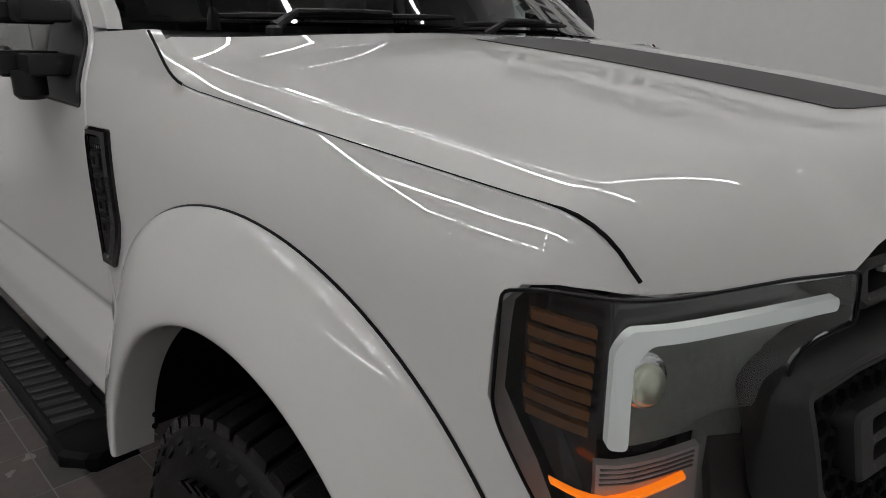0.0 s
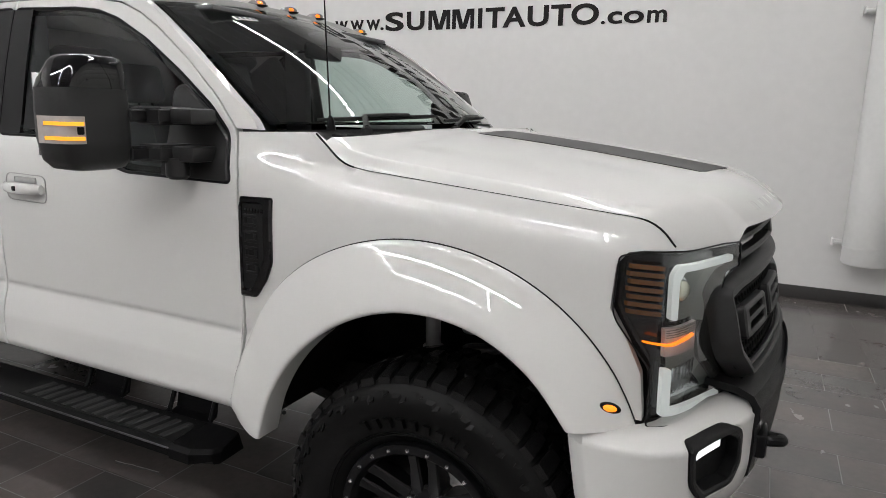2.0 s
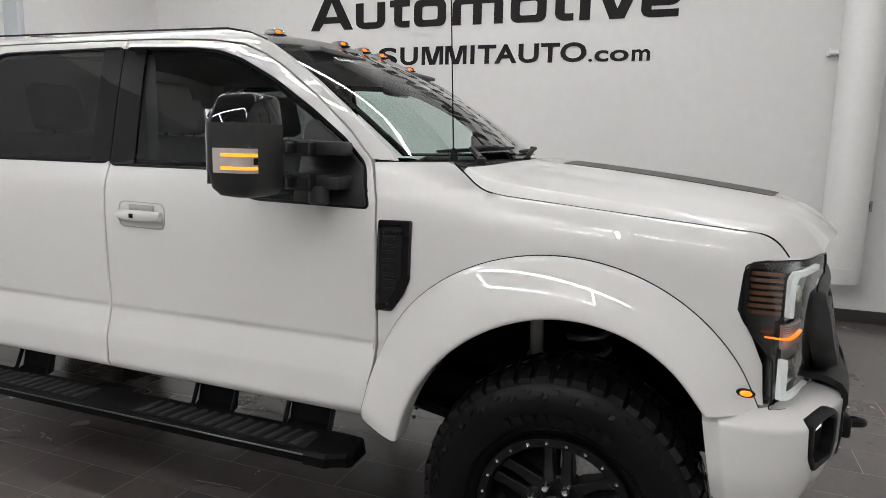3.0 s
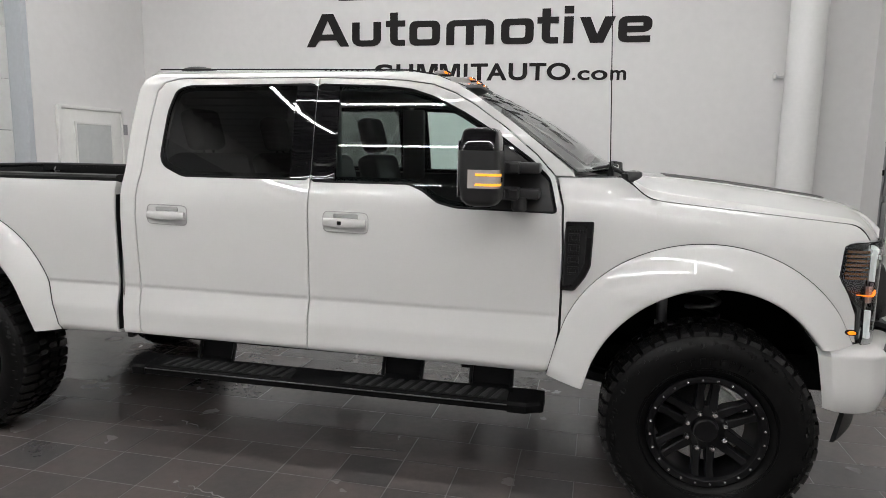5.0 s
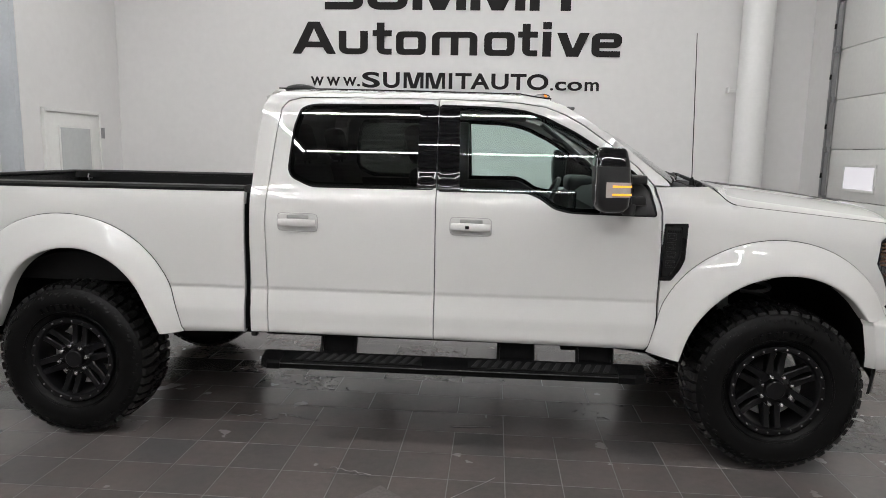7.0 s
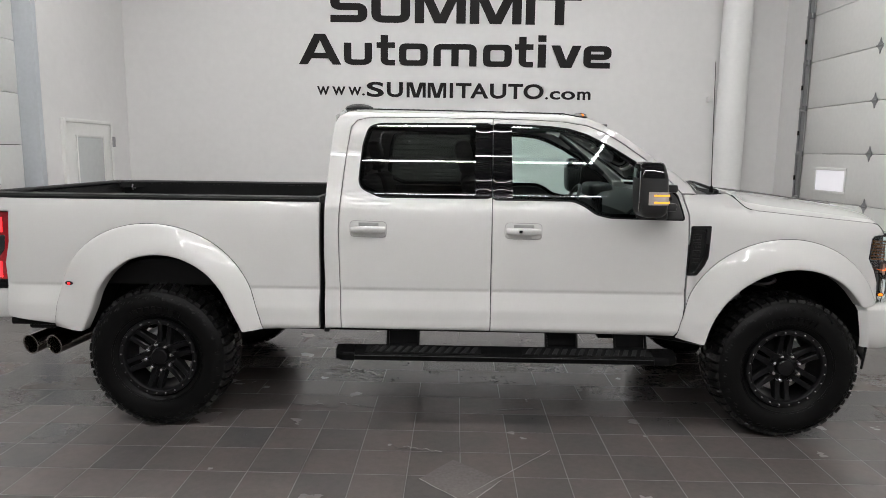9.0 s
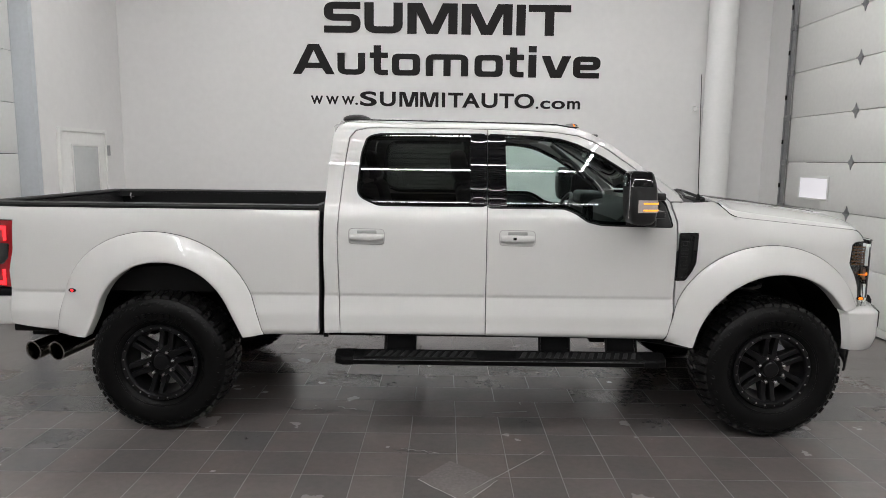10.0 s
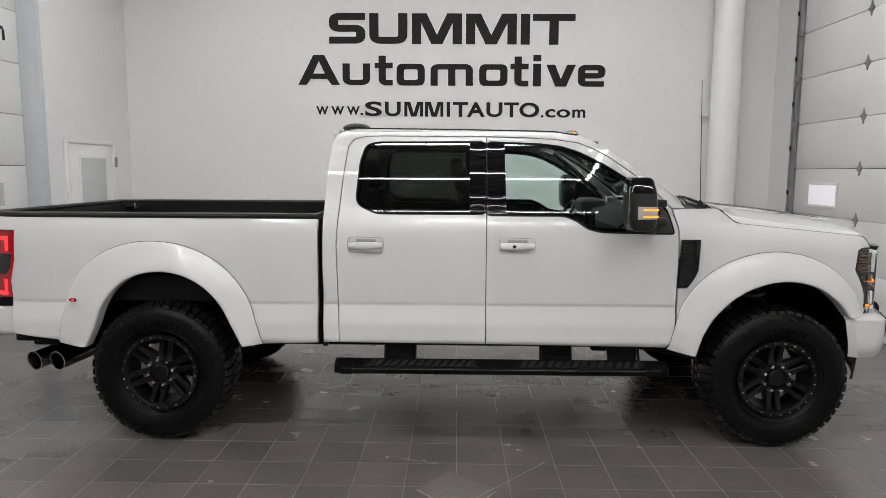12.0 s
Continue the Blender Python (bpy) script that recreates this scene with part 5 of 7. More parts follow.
    for i in range(n):
        a = i * st
        big = i % 2
        wid = 0.43 if big else 0.37
        # shoulder blocks, both flanks
        lug([(a - wid * st, 0.000), (a + wid * st, 0.000), (a + (wid + 0.06) * st, 0.050), (a + (wid - 0.06) * st, 0.088), (a - (wid - 0.16) * st, 0.092), (a - (wid - 0.04) * st, 0.050)], 0.424, R + (0.003 if big else 0))
        lug([(a + (0.5 - wid) * st, 0.308), (a + (0.5 + wid) * st, 0.308), (a + (0.55 + wid) * st, 0.235), (a + (0.62 - wid) * st, 0.225)], 0.424, R)
        # centre blocks, interlocked
        lug([(a - 0.05 * st, 0.095), (a + 0.52 * st, 0.090), (a + 0.60 * st, 0.125), (a + 0.30 * st, 0.150), (a + 0.02 * st, 0.140)], 0.428, R)
        lug([(a + 0.40 * st, 0.165), (a + 0.72 * st, 0.150), (a + 1.02 * st, 0.170), (a + 0.98 * st, 0.215), (a + 0.42 * st, 0.218)], 0.428, R)
        # the blocks run on down the sidewall, stepped
        foot = 0.384 if big else 0.398
        biter([(a - wid * st, foot + 0.006), (a - 0.05 * st, foot), (a + 0.02 * st, foot + 0.012), (a + wid * st, foot + 0.012), (a + wid * st, 0.429), (a - wid * st, 0.429)], 0.0045)
    bmesh.ops.recalc_face_normals(tread, faces=tread.faces)
    bmesh.ops.recalc_face_normals(side, faces=side.faces)
    tagged(part("sidewall_relief", side, RUBBER, wheel, "hooked rubber blocks on the sidewall", 20), kind="stuff")
    tagged(part("tread", tread, TREAD, wheel, "deep blocky tread", 20), kind="stuff")
    # raised plain bars in place of the sidewall writing
    for i in range(9):
        bars = bmesh.new()
        a = radians(62 + i * 7.0)
        rr0, rr1, w = 0.316, 0.346, radians(1.7)
        vs = []
        for yy in (-0.0195, -0.0335):
            vs.append([bars.verts.new((cx + r * math.cos(q), c[1] + yy - (r - rr0) * 0.36, cz + r * math.sin(q))) for q, r in ((a - w, rr0), (a + w, rr0), (a + w, rr1), (a - w, rr1))])
        bars.faces.new(vs[1])
        for k in range(4):
            bars.faces.new((vs[0][k], vs[0][(k + 1) % 4], vs[1][(k + 1) % 4], vs[1][k]))
        bmesh.ops.recalc_face_normals(bars, faces=bars.faces)
        part("sidewall_bar", bars, RUBBER, wheel, sharp=20)
    # spokes
    for k in range(6):
        a = radians(30 + 60 * k) + spin
        for off in (-0.030, 0.030):
            sp = bmesh.new()
            rows = []
            for r, w, y0, y1 in ((0.075, 0.021, 0.050, 0.11), (0.115, 0.020, 0.040, 0.11), (0.17, 0.0165, 0.030, 0.085), (0.223, 0.019, 0.012, 0.055)):
                q = off * (0.86 + r * 0.8)
                loop = []
                for t, y in ((-w, y1), (-w, y0 + 0.006), (-w + 0.005, y0), (w - 0.005, y0), (w, y0 + 0.006), (w, y1)):
                    px, pz = r * math.cos(a) - (q + t) * math.sin(a), r * math.sin(a) + (q + t) * math.cos(a)
                    loop.append(sp.verts.new((cx + px, c[1] + y, cz + pz)))
                rows.append(loop)
            for p, q2 in zip(rows, rows[1:]):
                for m in range(6):
                    sp.faces.new((p[m], p[(m + 1) % 6], q2[(m + 1) % 6], q2[m]))
            sp.faces.new(rows[0])
            sp.faces.new(rows[-1])
            bmesh.ops.recalc_face_normals(sp, faces=sp.faces)
            part("spoke", sp, WHEEL, wheel)
    hub = bmesh.new()
    lathe(hub, [(0.0, 0.006), (0.046, 0.008), (0.053, 0.014), (0.058, 0.044), (0.098, 0.050), (0.106, 0.058), (0.106, 0.12)], c, 40)
    bmesh.ops.recalc_face_normals(hub, faces=hub.faces)
    part("centre_cap", hub, WHEEL, wheel, "black centre cap")
    for k in range(8):
        a = radians(22.5 + 45 * k) + spin
        q = (cx + 0.085 * math.cos(a), c[1], cz + 0.085 * math.sin(a))
        nut = bmesh.new()
        lathe(nut, [(0.0, -0.004), (0.009, -0.003), (0.013, 0.003), (0.0145, 0.010), (0.0145, 0.056)], q, 10)
        bmesh.ops.recalc_face_normals(nut, faces=nut.faces)
        part("lug_nut", nut, STEEL, wheel, "chrome lug nut")
    for k in range(24):
        a = radians(7.5 + 15 * k) + spin
        q = (cx + 0.240 * math.cos(a), c[1], cz + 0.240 * math.sin(a))
        bolt = bmesh.new()
        lathe(bolt, [(0.0, -0.013), (0.005, -0.012), (0.0068, -0.009), (0.0068, 0.0)], q, 8)
        bmesh.ops.recalc_face_normals(bolt, faces=bolt.faces)
        part("ring_bolt", bolt, STEEL, wheel)
    disc = bmesh.new()
    lathe(disc, [(0.09, 0.112), (0.176, 0.112), (0.179, 0.114), (0.179, 0.145), (0.09, 0.145)], c, 48)
    bmesh.ops.recalc_face_normals(disc, faces=disc.faces)
    part("brake_disc", disc, BRAKE, wheel, "grey steel brake disc")
    # caliper: a thick saddle over the disc
    cal = grid(16, 6, lambda u, v: Vector((cx + saddle(v)[0] * math.cos(radians(caliper - 58 + 116 * u)), c[1] + saddle(v)[1], cz + saddle(v)[0] * math.sin(radians(caliper - 58 + 116 * u)))))
    part("brake_caliper", solid(cal, 0.012), DARK, wheel, "black brake caliper")
    return wheel


def copy_wheel(ob, m):
    other = ob.copy()
    scene.collection.objects.link(other)
    other.matrix_parent_inverse = m
    other.parent = truck
    other.matrix_parent_inverse = PLACE[truck.name].inverted() @ m
    for ch in ob.children:
        o = ch.copy()
        scene.collection.objects.link(o)
        o.parent = other
    return other


front_wheel = build_wheel(0.0)
rear_wheel = build_wheel(-4.06, radians(-12), 40)
copy_wheel(front_wheel, Matrix.Rotation(math.pi, 4, "Z"))
copy_wheel(rear_wheel, Matrix.Translation((-8.12, 0, 0)) @ Matrix.Rotation(math.pi, 4, "Z"))


# ---- wheel wells and chassis ----
def well(cx, r, y_in):
    n = 24

    def at(u, v):
        a = radians(10 + 161 * u)
        return Vector((cx + (r + 0.02) * math.cos(a), -0.992 + (y_in + 0.992) * v, 0.50 + r * math.sin(a) * 1.03))
    bm = grid(n, 4, at)
    back = [bm.verts.new((cx + (r + 0.02) * math.cos(radians(10 + 161 * k / n)), y_in, 0.50 + r * 1.03 * math.sin(radians(10 + 161 * k / n)))) for k in range(n + 1)]
    bm.faces.new(back)
    return bm


both_sides("wheel_liner", well(-0.03, 0.59, -0.43), DARK, truck, "black wheel-arch liner")
both_sides("wheel_liner", well(-4.04, 0.575, -0.50), DARK, truck, "black wheel-arch liner")
both_sides("frame_rail", boxed((-5.1, -0.50, 0.50), (0.72, -0.42, 0.66), 0.01), DARK, truck, "black chassis rail")
for nm, lo, hi in (("engine_bay_floor", (-0.68, -0.43, 0.64), (0.60, 0.43, 0.70)), ("cab_floor", (-2.95, -0.94, 0.655), (-0.66, 0.94, 0.72)), ("bed_floor_pan", (-5.1, -0.56, 0.70), (-3.0, 0.56, 0.90)),
                   ("cross_member", (-3.2, -0.5, 0.54), (-3.05, 0.5, 0.60)), ("transfer_case", (-1.7, -0.2, 0.50), (-1.1, 0.3, 0.66)), ("fuel_tank", (-3.0, 0.15, 0.56), (-1.75, 0.42, 0.66))):
    part(nm, boxed(lo, hi, 0.012), DARK, truck)
bm = boxed((-2.90, -0.965, 0.628), (-0.70, -0.90, 0.665), 0.01)
both_sides("rocker_underside", bm, DARK, truck)
for x in (0.0, -4.06):
    bm = tube(bmesh.new(), [(x, -0.74, 0.456), (x, -0.5, 0.456), (x, 0.5, 0.456), (x, 0.74, 0.456)], [0.05, 0.045, 0.045, 0.05], 16)
    tube(bm, [(x, 0.25 - 0.16, 0.456), (x, 0.25 - 0.10, 0.456), (x, 0.25 + 0.10, 0.456), (x, 0.25 + 0.16, 0.456)], [0.06, 0.15, 0.15, 0.06], 20)
    part("axle", bm, DARK, truck, "black solid axle")
tube_pts = [(-3.9, 0, 0.50), (-1.4, 0.05, 0.54)]
part("drive_shaft", tube(bmesh.new(), tube_pts, 0.045, 14), DARK, truck)
for s in (-1, 1):
    coil = [(0.015 + 0.075 * math.cos(q), s * 0.60 + 0.075 * math.sin(q), 0.52 + 0.50 * q / (2 * math.pi * 7)) for q in (2 * math.pi * k / 16 for k in range(16 * 7 + 1))]
    part("coil_spring", tube(bmesh.new(), coil, 0.012, 8), COIL, truck, "black front coil spring")
    bm = tube(bmesh.new(), [(-0.17, s * 0.62, 0.50), (-0.175, s * 0.62, 0.80)], 0.034, 16)
    tube(bm, [(-0.175, s * 0.62, 0.80), (-0.18, s * 0.62, 1.02)], 0.026, 16)
    tube(bm, [(-0.175, s * 0.62, 0.815), (-0.175, s * 0.62, 0.835)], 0.036, 16)
    part("shock_absorber", bm, SHOCK, truck, "grey steel shock absorber")
    part("radius_arm", tube(bmesh.new(), [(0.02, s * 0.56, 0.43), (-0.45, s * 0.55, 0.50), (-1.0, s * 0.47, 0.55)], [0.05, 0.04, 0.035], 10), SATIN, truck)
    part("leaf_spring", tube(bmesh.new(), [(-4.75, s * 0.52, 0.62), (-4.4, s * 0.52, 0.53), (-4.06, s * 0.52, 0.51), (-3.7, s * 0.52, 0.54), (-3.3, s * 0.52, 0.62)], 0.03, 8), DARK, truck)
part("track_bar", tube(bmesh.new(), [(0.12, -0.60, 0.60), (0.14, 0.55, 0.52)], 0.022, 10), SATIN, truck)


# ---- side steps ----
def side_step():
    bm = bmesh.new()
    y0, y1 = -1.145, -0.985
    sec = [(y0, 0.487), (y0, 0.512), (y0 + 0.012, 0.523), (y1 - 0.012, 0.546), (y1, 0.538), (y1 + 0.01, 0.480), (y0 + 0.02, 0.478)]
    rings = [[bm.verts.new((x, y, z)) for y, z in sec] for x in (-2.78, -0.86)]
    for k in range(len(sec)):
        bm.faces.new((rings[0][k], rings[0][(k + 1) % len(sec)], rings[1][(k + 1) % len(sec)], rings[1][k]))
    for r in rings:
        bm.faces.new(r)
    bmesh.ops.recalc_face_normals(bm, faces=bm.faces)
    return bm


for side in (0, 1):
    bm = side_step()
    step = part("side_step", mirrored(bm) if side else bm, STEPBLACK, truck, "black running board with ribbed treads")
    for xa, xb in ((-2.895, -2.765), (-0.875, -0.715)):
        cap = bmesh.new()
        far = xa if xa < -2 else xb
        near = xb if xa < -2 else xa
        rings = []
        for x, t in ((near, 0), (near + (far - near) * 0.55, 0.0), (far - (far - near) * 0.08, 0.022), (far, 0.036)):
            rings.append([cap.verts.new((x, y, z)) for y, z in ((-1.15 + t * 2.0, 0.483 + t * 0.2), (-1.15 + t * 2.0, 0.517 - t * 0.2), (-1.135 + t * 2, 0.530 - t * 0.2), (-0.985 - t * 0.3, 0.544), (-0.975, 0.478), (-1.12 + t, 0.474))])
        for p, q in zip(rings, rings[1:]):
            for k in range(6):
                cap.faces.new((p[k], p[(k + 1) % 6], q[(k + 1) % 6], q[k]))
        cap.faces.new(rings[0])
        cap.faces.new(rings[-1])
        bmesh.ops.recalc_face_normals(cap, faces=cap.faces)
        part("end_cap", mirrored(cap) if side else cap, STEPBLACK, step, "matte black end cap", 20)
    rim_bm = tube(bmesh.new(), [(-2.84, -1.144, 0.516), (-2.76, -1.147, 0.516), (-0.90, -1.147, 0.516), (-0.80, -1.144, 0.516)], 0.0032, 6)
    part("step_rim", mirrored(rim_bm) if side else rim_bm, RIMSHEEN, step, "thin grey front rim, metal sheen in its colour")
    for xa, xb in ((-2.68, -1.98), (-1.68, -0.90)):
        n = int((xb - xa) / 0.052)
        pad = bmesh.new()
        box(pad, (xa - 0.02, -1.125, 0.5240), (xb + 0.02, -0.998, 0.5300))
        for v in pad.verts:
            v.co.z += 0.11 * (v.co.y + 1.125)
        part("tread_pad", mirrored(pad) if side else pad, DARK, step)
        for k in range(n):
            x = xa + (xb - xa) * (k + 0.5) / n
            rib = bmesh.new()
            vs = [rib.verts.new((x + dx + sh, y, z)) for y, sh in ((-1.118, -0.016), (-1.022, 0.018)) for dx, z in ((-0.016, 0.530 + 0.11 * (y + 1.125)), (0.016, 0.530 + 0.11 * (y + 1.125)), (0.010, 0.5345 + 0.11 * (y + 1.125)), (-0.010, 0.5345 + 0.11 * (y + 1.125)))]
            for q in ((0, 1, 2, 3), (7, 6, 5, 4), (0, 4, 5, 1), (1, 5, 6, 2), (2, 6, 7, 3), (3, 7, 4, 0)):
                rib.faces.new([vs[i] for i in q])
            bmesh.ops.recalc_face_normals(rib, faces=rib.faces)
            part("tread_rib", mirrored(rib) if side else rib, TREADRIB, step)
    for x in (-2.47, -1.43, -0.98):
        br = bmesh.new()
        vs = [br.verts.new((x + dx, y, z)) for y, z in ((-1.06, 0.49), (-0.93, 0.535), (-0.90, 0.68)) for dx in (-0.095, 0.095)]
        for i in (0, 2):
            br.faces.new((vs[i], vs[i + 1], vs[i + 3], vs[i + 2]))
        solid(br, 0.008)
        for dx in (-0.10, 0.10):
            tube(br, [(x + dx, -1.05, 0.50), (x + dx, -0.96, 0.53), (x + dx, -0.93, 0.60), (x + dx, -0.91, 0.67)], 0.010, 6)
        part("step_bracket", mirrored(br) if side else br, SATIN, step, "black steel step bracket")
part("skid_tab", boxed((-1.16, -0.80, 0.555), (-1.02, -0.72, 0.60), 0.008), DARK, truck)


# ---- headlamps ----
RAISE = 0.012  # lamps, grille and bumper above their drawn heights
HL_PATH = even(smooth_line([(0.49, -0.985), (0.55, -0.985), (0.62, -0.972), (0.66, -0.92), (0.70, -0.80), (0.745, -0.64), (0.765, -0.57)], 200), 120)
HL_RUN = [0.0]
for a, b in zip(HL_PATH, HL_PATH[1:]):
    HL_RUN.append(HL_RUN[-1] + (b - a).length)


def along(path, run, s):
    """Point and inward normal on a plan curve at the length s."""
    s = max(0.0, min(run[-1], s))
    i = max(0, min(len(run) - 2, sum(1 for r in run if r <= s) - 1))
    t = (s - run[i]) / (run[i + 1] - run[i])
    a, b = path[i], path[i + 1]
    j, k = max(0, i - 3), min(len(path) - 1, i + 4)
    d = (path[k] - path[j]).normalized()
    return a.lerp(b, t), Vector((-d.y, d.x))


def lamp_at(depth):
    def at(s, z):
        p, n = along(HL_PATH, HL_RUN, s)
        return Vector((p.x + n.x * depth, p.y + n.y * depth, z + RAISE))
    return at


HL_IN = Vector((-0.75, 0.65, 0))
OUT = [(0.006, 1.280), (0.06, 1.295), (0.13, 1.302), (0.24, 1.301), (0.36, 1.297), (0.496, 1.285), (0.508, 1.218), (0.432, 1.212), (0.394, 1.196), (0.384, 1.160), (0.380, 1.04), (0.392, 1.00), (0.430, 0.965), (0.525, 0.885), (0.515, 0.842), (0.15, 0.866), (0.098, 0.862),
       (0.106, 0.90), (0.098, 1.01), (0.012, 1.117), (0.0, 1.143)]


def lamp_part(name, outline, depth, mat, owners, label="", lip=0.0, flange=0.004, step=0.02, r=0.0):
    bm = sheet(rounded(outline, r, 3) if r else outline, [], lamp_at(depth), step, lip, lip * 0.6, flange, HL_IN)
    other = mirrored(bm)
    return part(name, bm, mat, owners[0], label), part(name, other, mat, owners[1], label)


lamps = lamp_part("headlamp", [(q, min(z, 1.286)) for q, z in OUT], 0.048, BEZEL, (truck, truck), "black-bezel headlamp unit", 0, 0.05, 0.03, 0.01)
lamp_part("headlamp_lens", OUT, 0.0, LENS, lamps, "clear outer lens", 0.0, 0.008, 0.02, 0.012)
for owner, sgn in zip(lamps, (1, -1)):
    pts = [lamp_at(-0.001)(p.x, p.y) for p in dense(rounded(OUT, 0.012, 3), 0.02)]
    bm = tube(bmesh.new(), pts + [pts[0]], 0.0022, 6, False)
    part("lamp_seal", bm if sgn > 0 else mirrored(bm), SATIN, owner)
for k in range(7):
    z = 1.138 + k * 0.0187
    a, b = 0.030 + 0.004 * (k % 2 == 0), 0.116
    lamp_part("side_reflector", [(a, z), (b, z), (b, z + 0.0112), (a, z + 0.0112)], 0.018, AMBERLENS, lamps, "amber side reflector bar", 0, 0.012, 0.03)
lamp_part("light_guide", [(0.142, 1.132), (0.169, 1.129), (0.164, 1.225), (0.183, 1.247), (0.490, 1.232), (0.487, 1.250), (0.157, 1.265), (0.139, 1.242)], 0.012, DRLGLOW, lamps, "white daytime light guide", 0, 0.015, 0.02, 0.008)
lamp_part("light_guide", [(0.135, 1.010), (0.163, 1.006), (0.170, 0.902), (0.486, 0.860), (0.492, 0.845), (0.140, 0.886)], 0.012, DRLGLOW, lamps, "white daytime light guide", 0, 0.015, 0.02, 0.006)
lamp_part("turn_reflector", [(0.131, 1.109), (0.279, 1.108), (0.285, 1.036), (0.136, 1.038)], 0.018, material("pale_turn_lens", (0.58, 0.52, 0.51), 0.25, 0, 0.8, 0.05, 300, 0.4, 500), lamps, "pale pink turn lens", 0, 0.012, 0.03)
for k in range(4):
    z = 1.085 + k * 0.006
    lamp_part("turn_rib", [(0.139, z), (0.270, z), (0.270, z + 0.0014), (0.139, z + 0.0014)], 0.015, LENSGREY, lamps, "", 0, 0.006, 0.05)
lamp_part("turn_bar", [(0.080, 1.0725), (0.15, 1.0665), (0.252, 1.0775), (0.252, 1.0825), (0.15, 1.0715), (0.080, 1.0765)], 0.008, AMBERGLOW, lamps, "glowing amber turn bar", 0, 0.010, 0.02)
lamp_part("lamp_reflector", [(0.176, 1.00), (0.25, 0.99), (0.30, 0.965), (0.36, 0.925), (0.38, 0.905), (0.186, 0.922)], 0.030, REFLECT, lamps, "silver lower reflector", 0, 0.004, 0.02)
for k in range(6):
    s = 0.20 + 0.02 * k
    lamp_part("reflector_rib", [(s, 0.962), (s + 0.012, 0.962), (s + 0.012, 1.0), (s, 1.0)], 0.026, REFLECT, lamps, "", 0, 0.004, 0.05)
# this panel's grey stands in for the room's reflection in the lens
lamp_part("inner_bezel", [(0.172, 1.13), (0.172, 1.118), (0.290, 1.114), (0.293, 1.030), (0.172, 1.028), (0.178, 0.995), (0.185, 0.925), (0.49, 0.880), (0.425, 0.962), (0.386, 0.998), (0.374, 1.04), (0.378, 1.162), (0.390, 1.199), (0.430, 1.214), (0.49, 1.217), (0.487, 1.230), (0.195, 1.241), (0.172, 1.221)], 0.036, material("lamp_reflection_grey", (0.26, 0.275, 0.25), 0.3, 0.2, 0.4, 0.20, 30), lamps, "grey lamp interior", 0, 0.004, 0.03)
for owner, sgn in zip(lamps, (1, -1)):
    c = lamp_at(0.030)(0.190, 1.200)
    for nm, r, mat, dx in (("projector_bowl", 0.034, REFLECT, 0.0), ("projector_lens", 0.025, BULB, 0.010)):
        bm = bmesh.new()
        bmesh.ops.create_uvsphere(bm, u_segments=20, v_segments=12, radius=1, matrix=Matrix.Translation((c.x + dx, c.y - dx * 0.6, c.z)) @ Matrix.Rotation(radians(-40), 4, "Z") @ Matrix.Diagonal((0.012, r * 0.8, r, 1)))
        part(nm, bm if sgn > 0 else mirrored(bm), mat, owner, "silver projector lens")


# ---- grille ----
def grille_x(y, z, d):
    t = abs(y) / 0.64
    return 0.850 - 0.080 * t**1.7 + table(z, [(0.80, 0.052), (0.90, 0.046), (1.0, 0.034), (1.10, 0.014), (1.20, -0.014), (1.28, -0.030)]) + d


def grille_at(d):
    return lambda y, z: Vector((grille_x(y, z, d), y, z + RAISE))


BACK = Vector((-1, 0, 0))
grille = part("grille", sheet([(-0.80, 1.19), (-0.62, 1.21), (-0.57, 1.298), (0.57, 1.298), (0.62, 1.21), (0.80, 1.19), (0.80, 1.0), (0.6, 0.83), (-0.6, 0.83), (-0.80, 1.0)], [], grille_at(-0.085), 0.06, 0, 0, 0.01, BACK), DARK, truck, "black grille with honeycomb mesh and heavy frame")
FRAME_O = rounded([(-0.62, 1.203), (0.62, 1.203), (0.742, 1.192), (0.770, 1.165), (0.764, 1.03), (0.738, 0.982), (0.63, 0.896), (-0.63, 0.896), (-0.738, 0.982), (-0.764, 1.03), (-0.770, 1.165), (-0.742, 1.192)], 0.016, 3)
FRAME_RING = dense([Vector(q) for q in (FRAME_O if area2(FRAME_O) > 0 else FRAME_O[::-1])], 0.03)


def bezel(steps):
    """A moulded surround: loops set in from the outer edge, each at its own depth."""
    bm = bmesh.new()
    loops = [[bm.verts.new(grille_at(d)(p[0], p[1])) for p in inset(FRAME_RING, w)] for w, d in steps]
    for a, b in zip(loops, loops[1:]):
        for k in range(len(a)):
            j = (k + 1) % len(a)
            bm.faces.new((a[k], a[j], b[j], b[k]))
    bmesh.ops.recalc_face_normals(bm, faces=bm.faces)
    return bm


part("grille_frame", bezel([(0.0, -0.065), (0.0, -0.048), (0.004, -0.036), (0.019, -0.004), (0.023, 0.001), (0.032, 0.001), (0.035, -0.002), (0.037, -0.040)]), FRAMEBLACK, grille, "thick matte black grille surround", 20)
ring = [grille_at(-0.016)(p[0], p[1]) for p in inset(FRAME_RING, 0.045)]
part("inner_ring", tube(bmesh.new(), ring + [ring[0]], 0.008, 8, False), FRAMEBLACK, grille, "raised inner ring")
UP_O = rounded([(-0.60, 1.290), (0.60, 1.290), (0.628, 1.275), (0.628, 1.243), (0.605, 1.228), (-0.605, 1.228), (-0.628, 1.243), (-0.628, 1.275)], 0.008, 3)
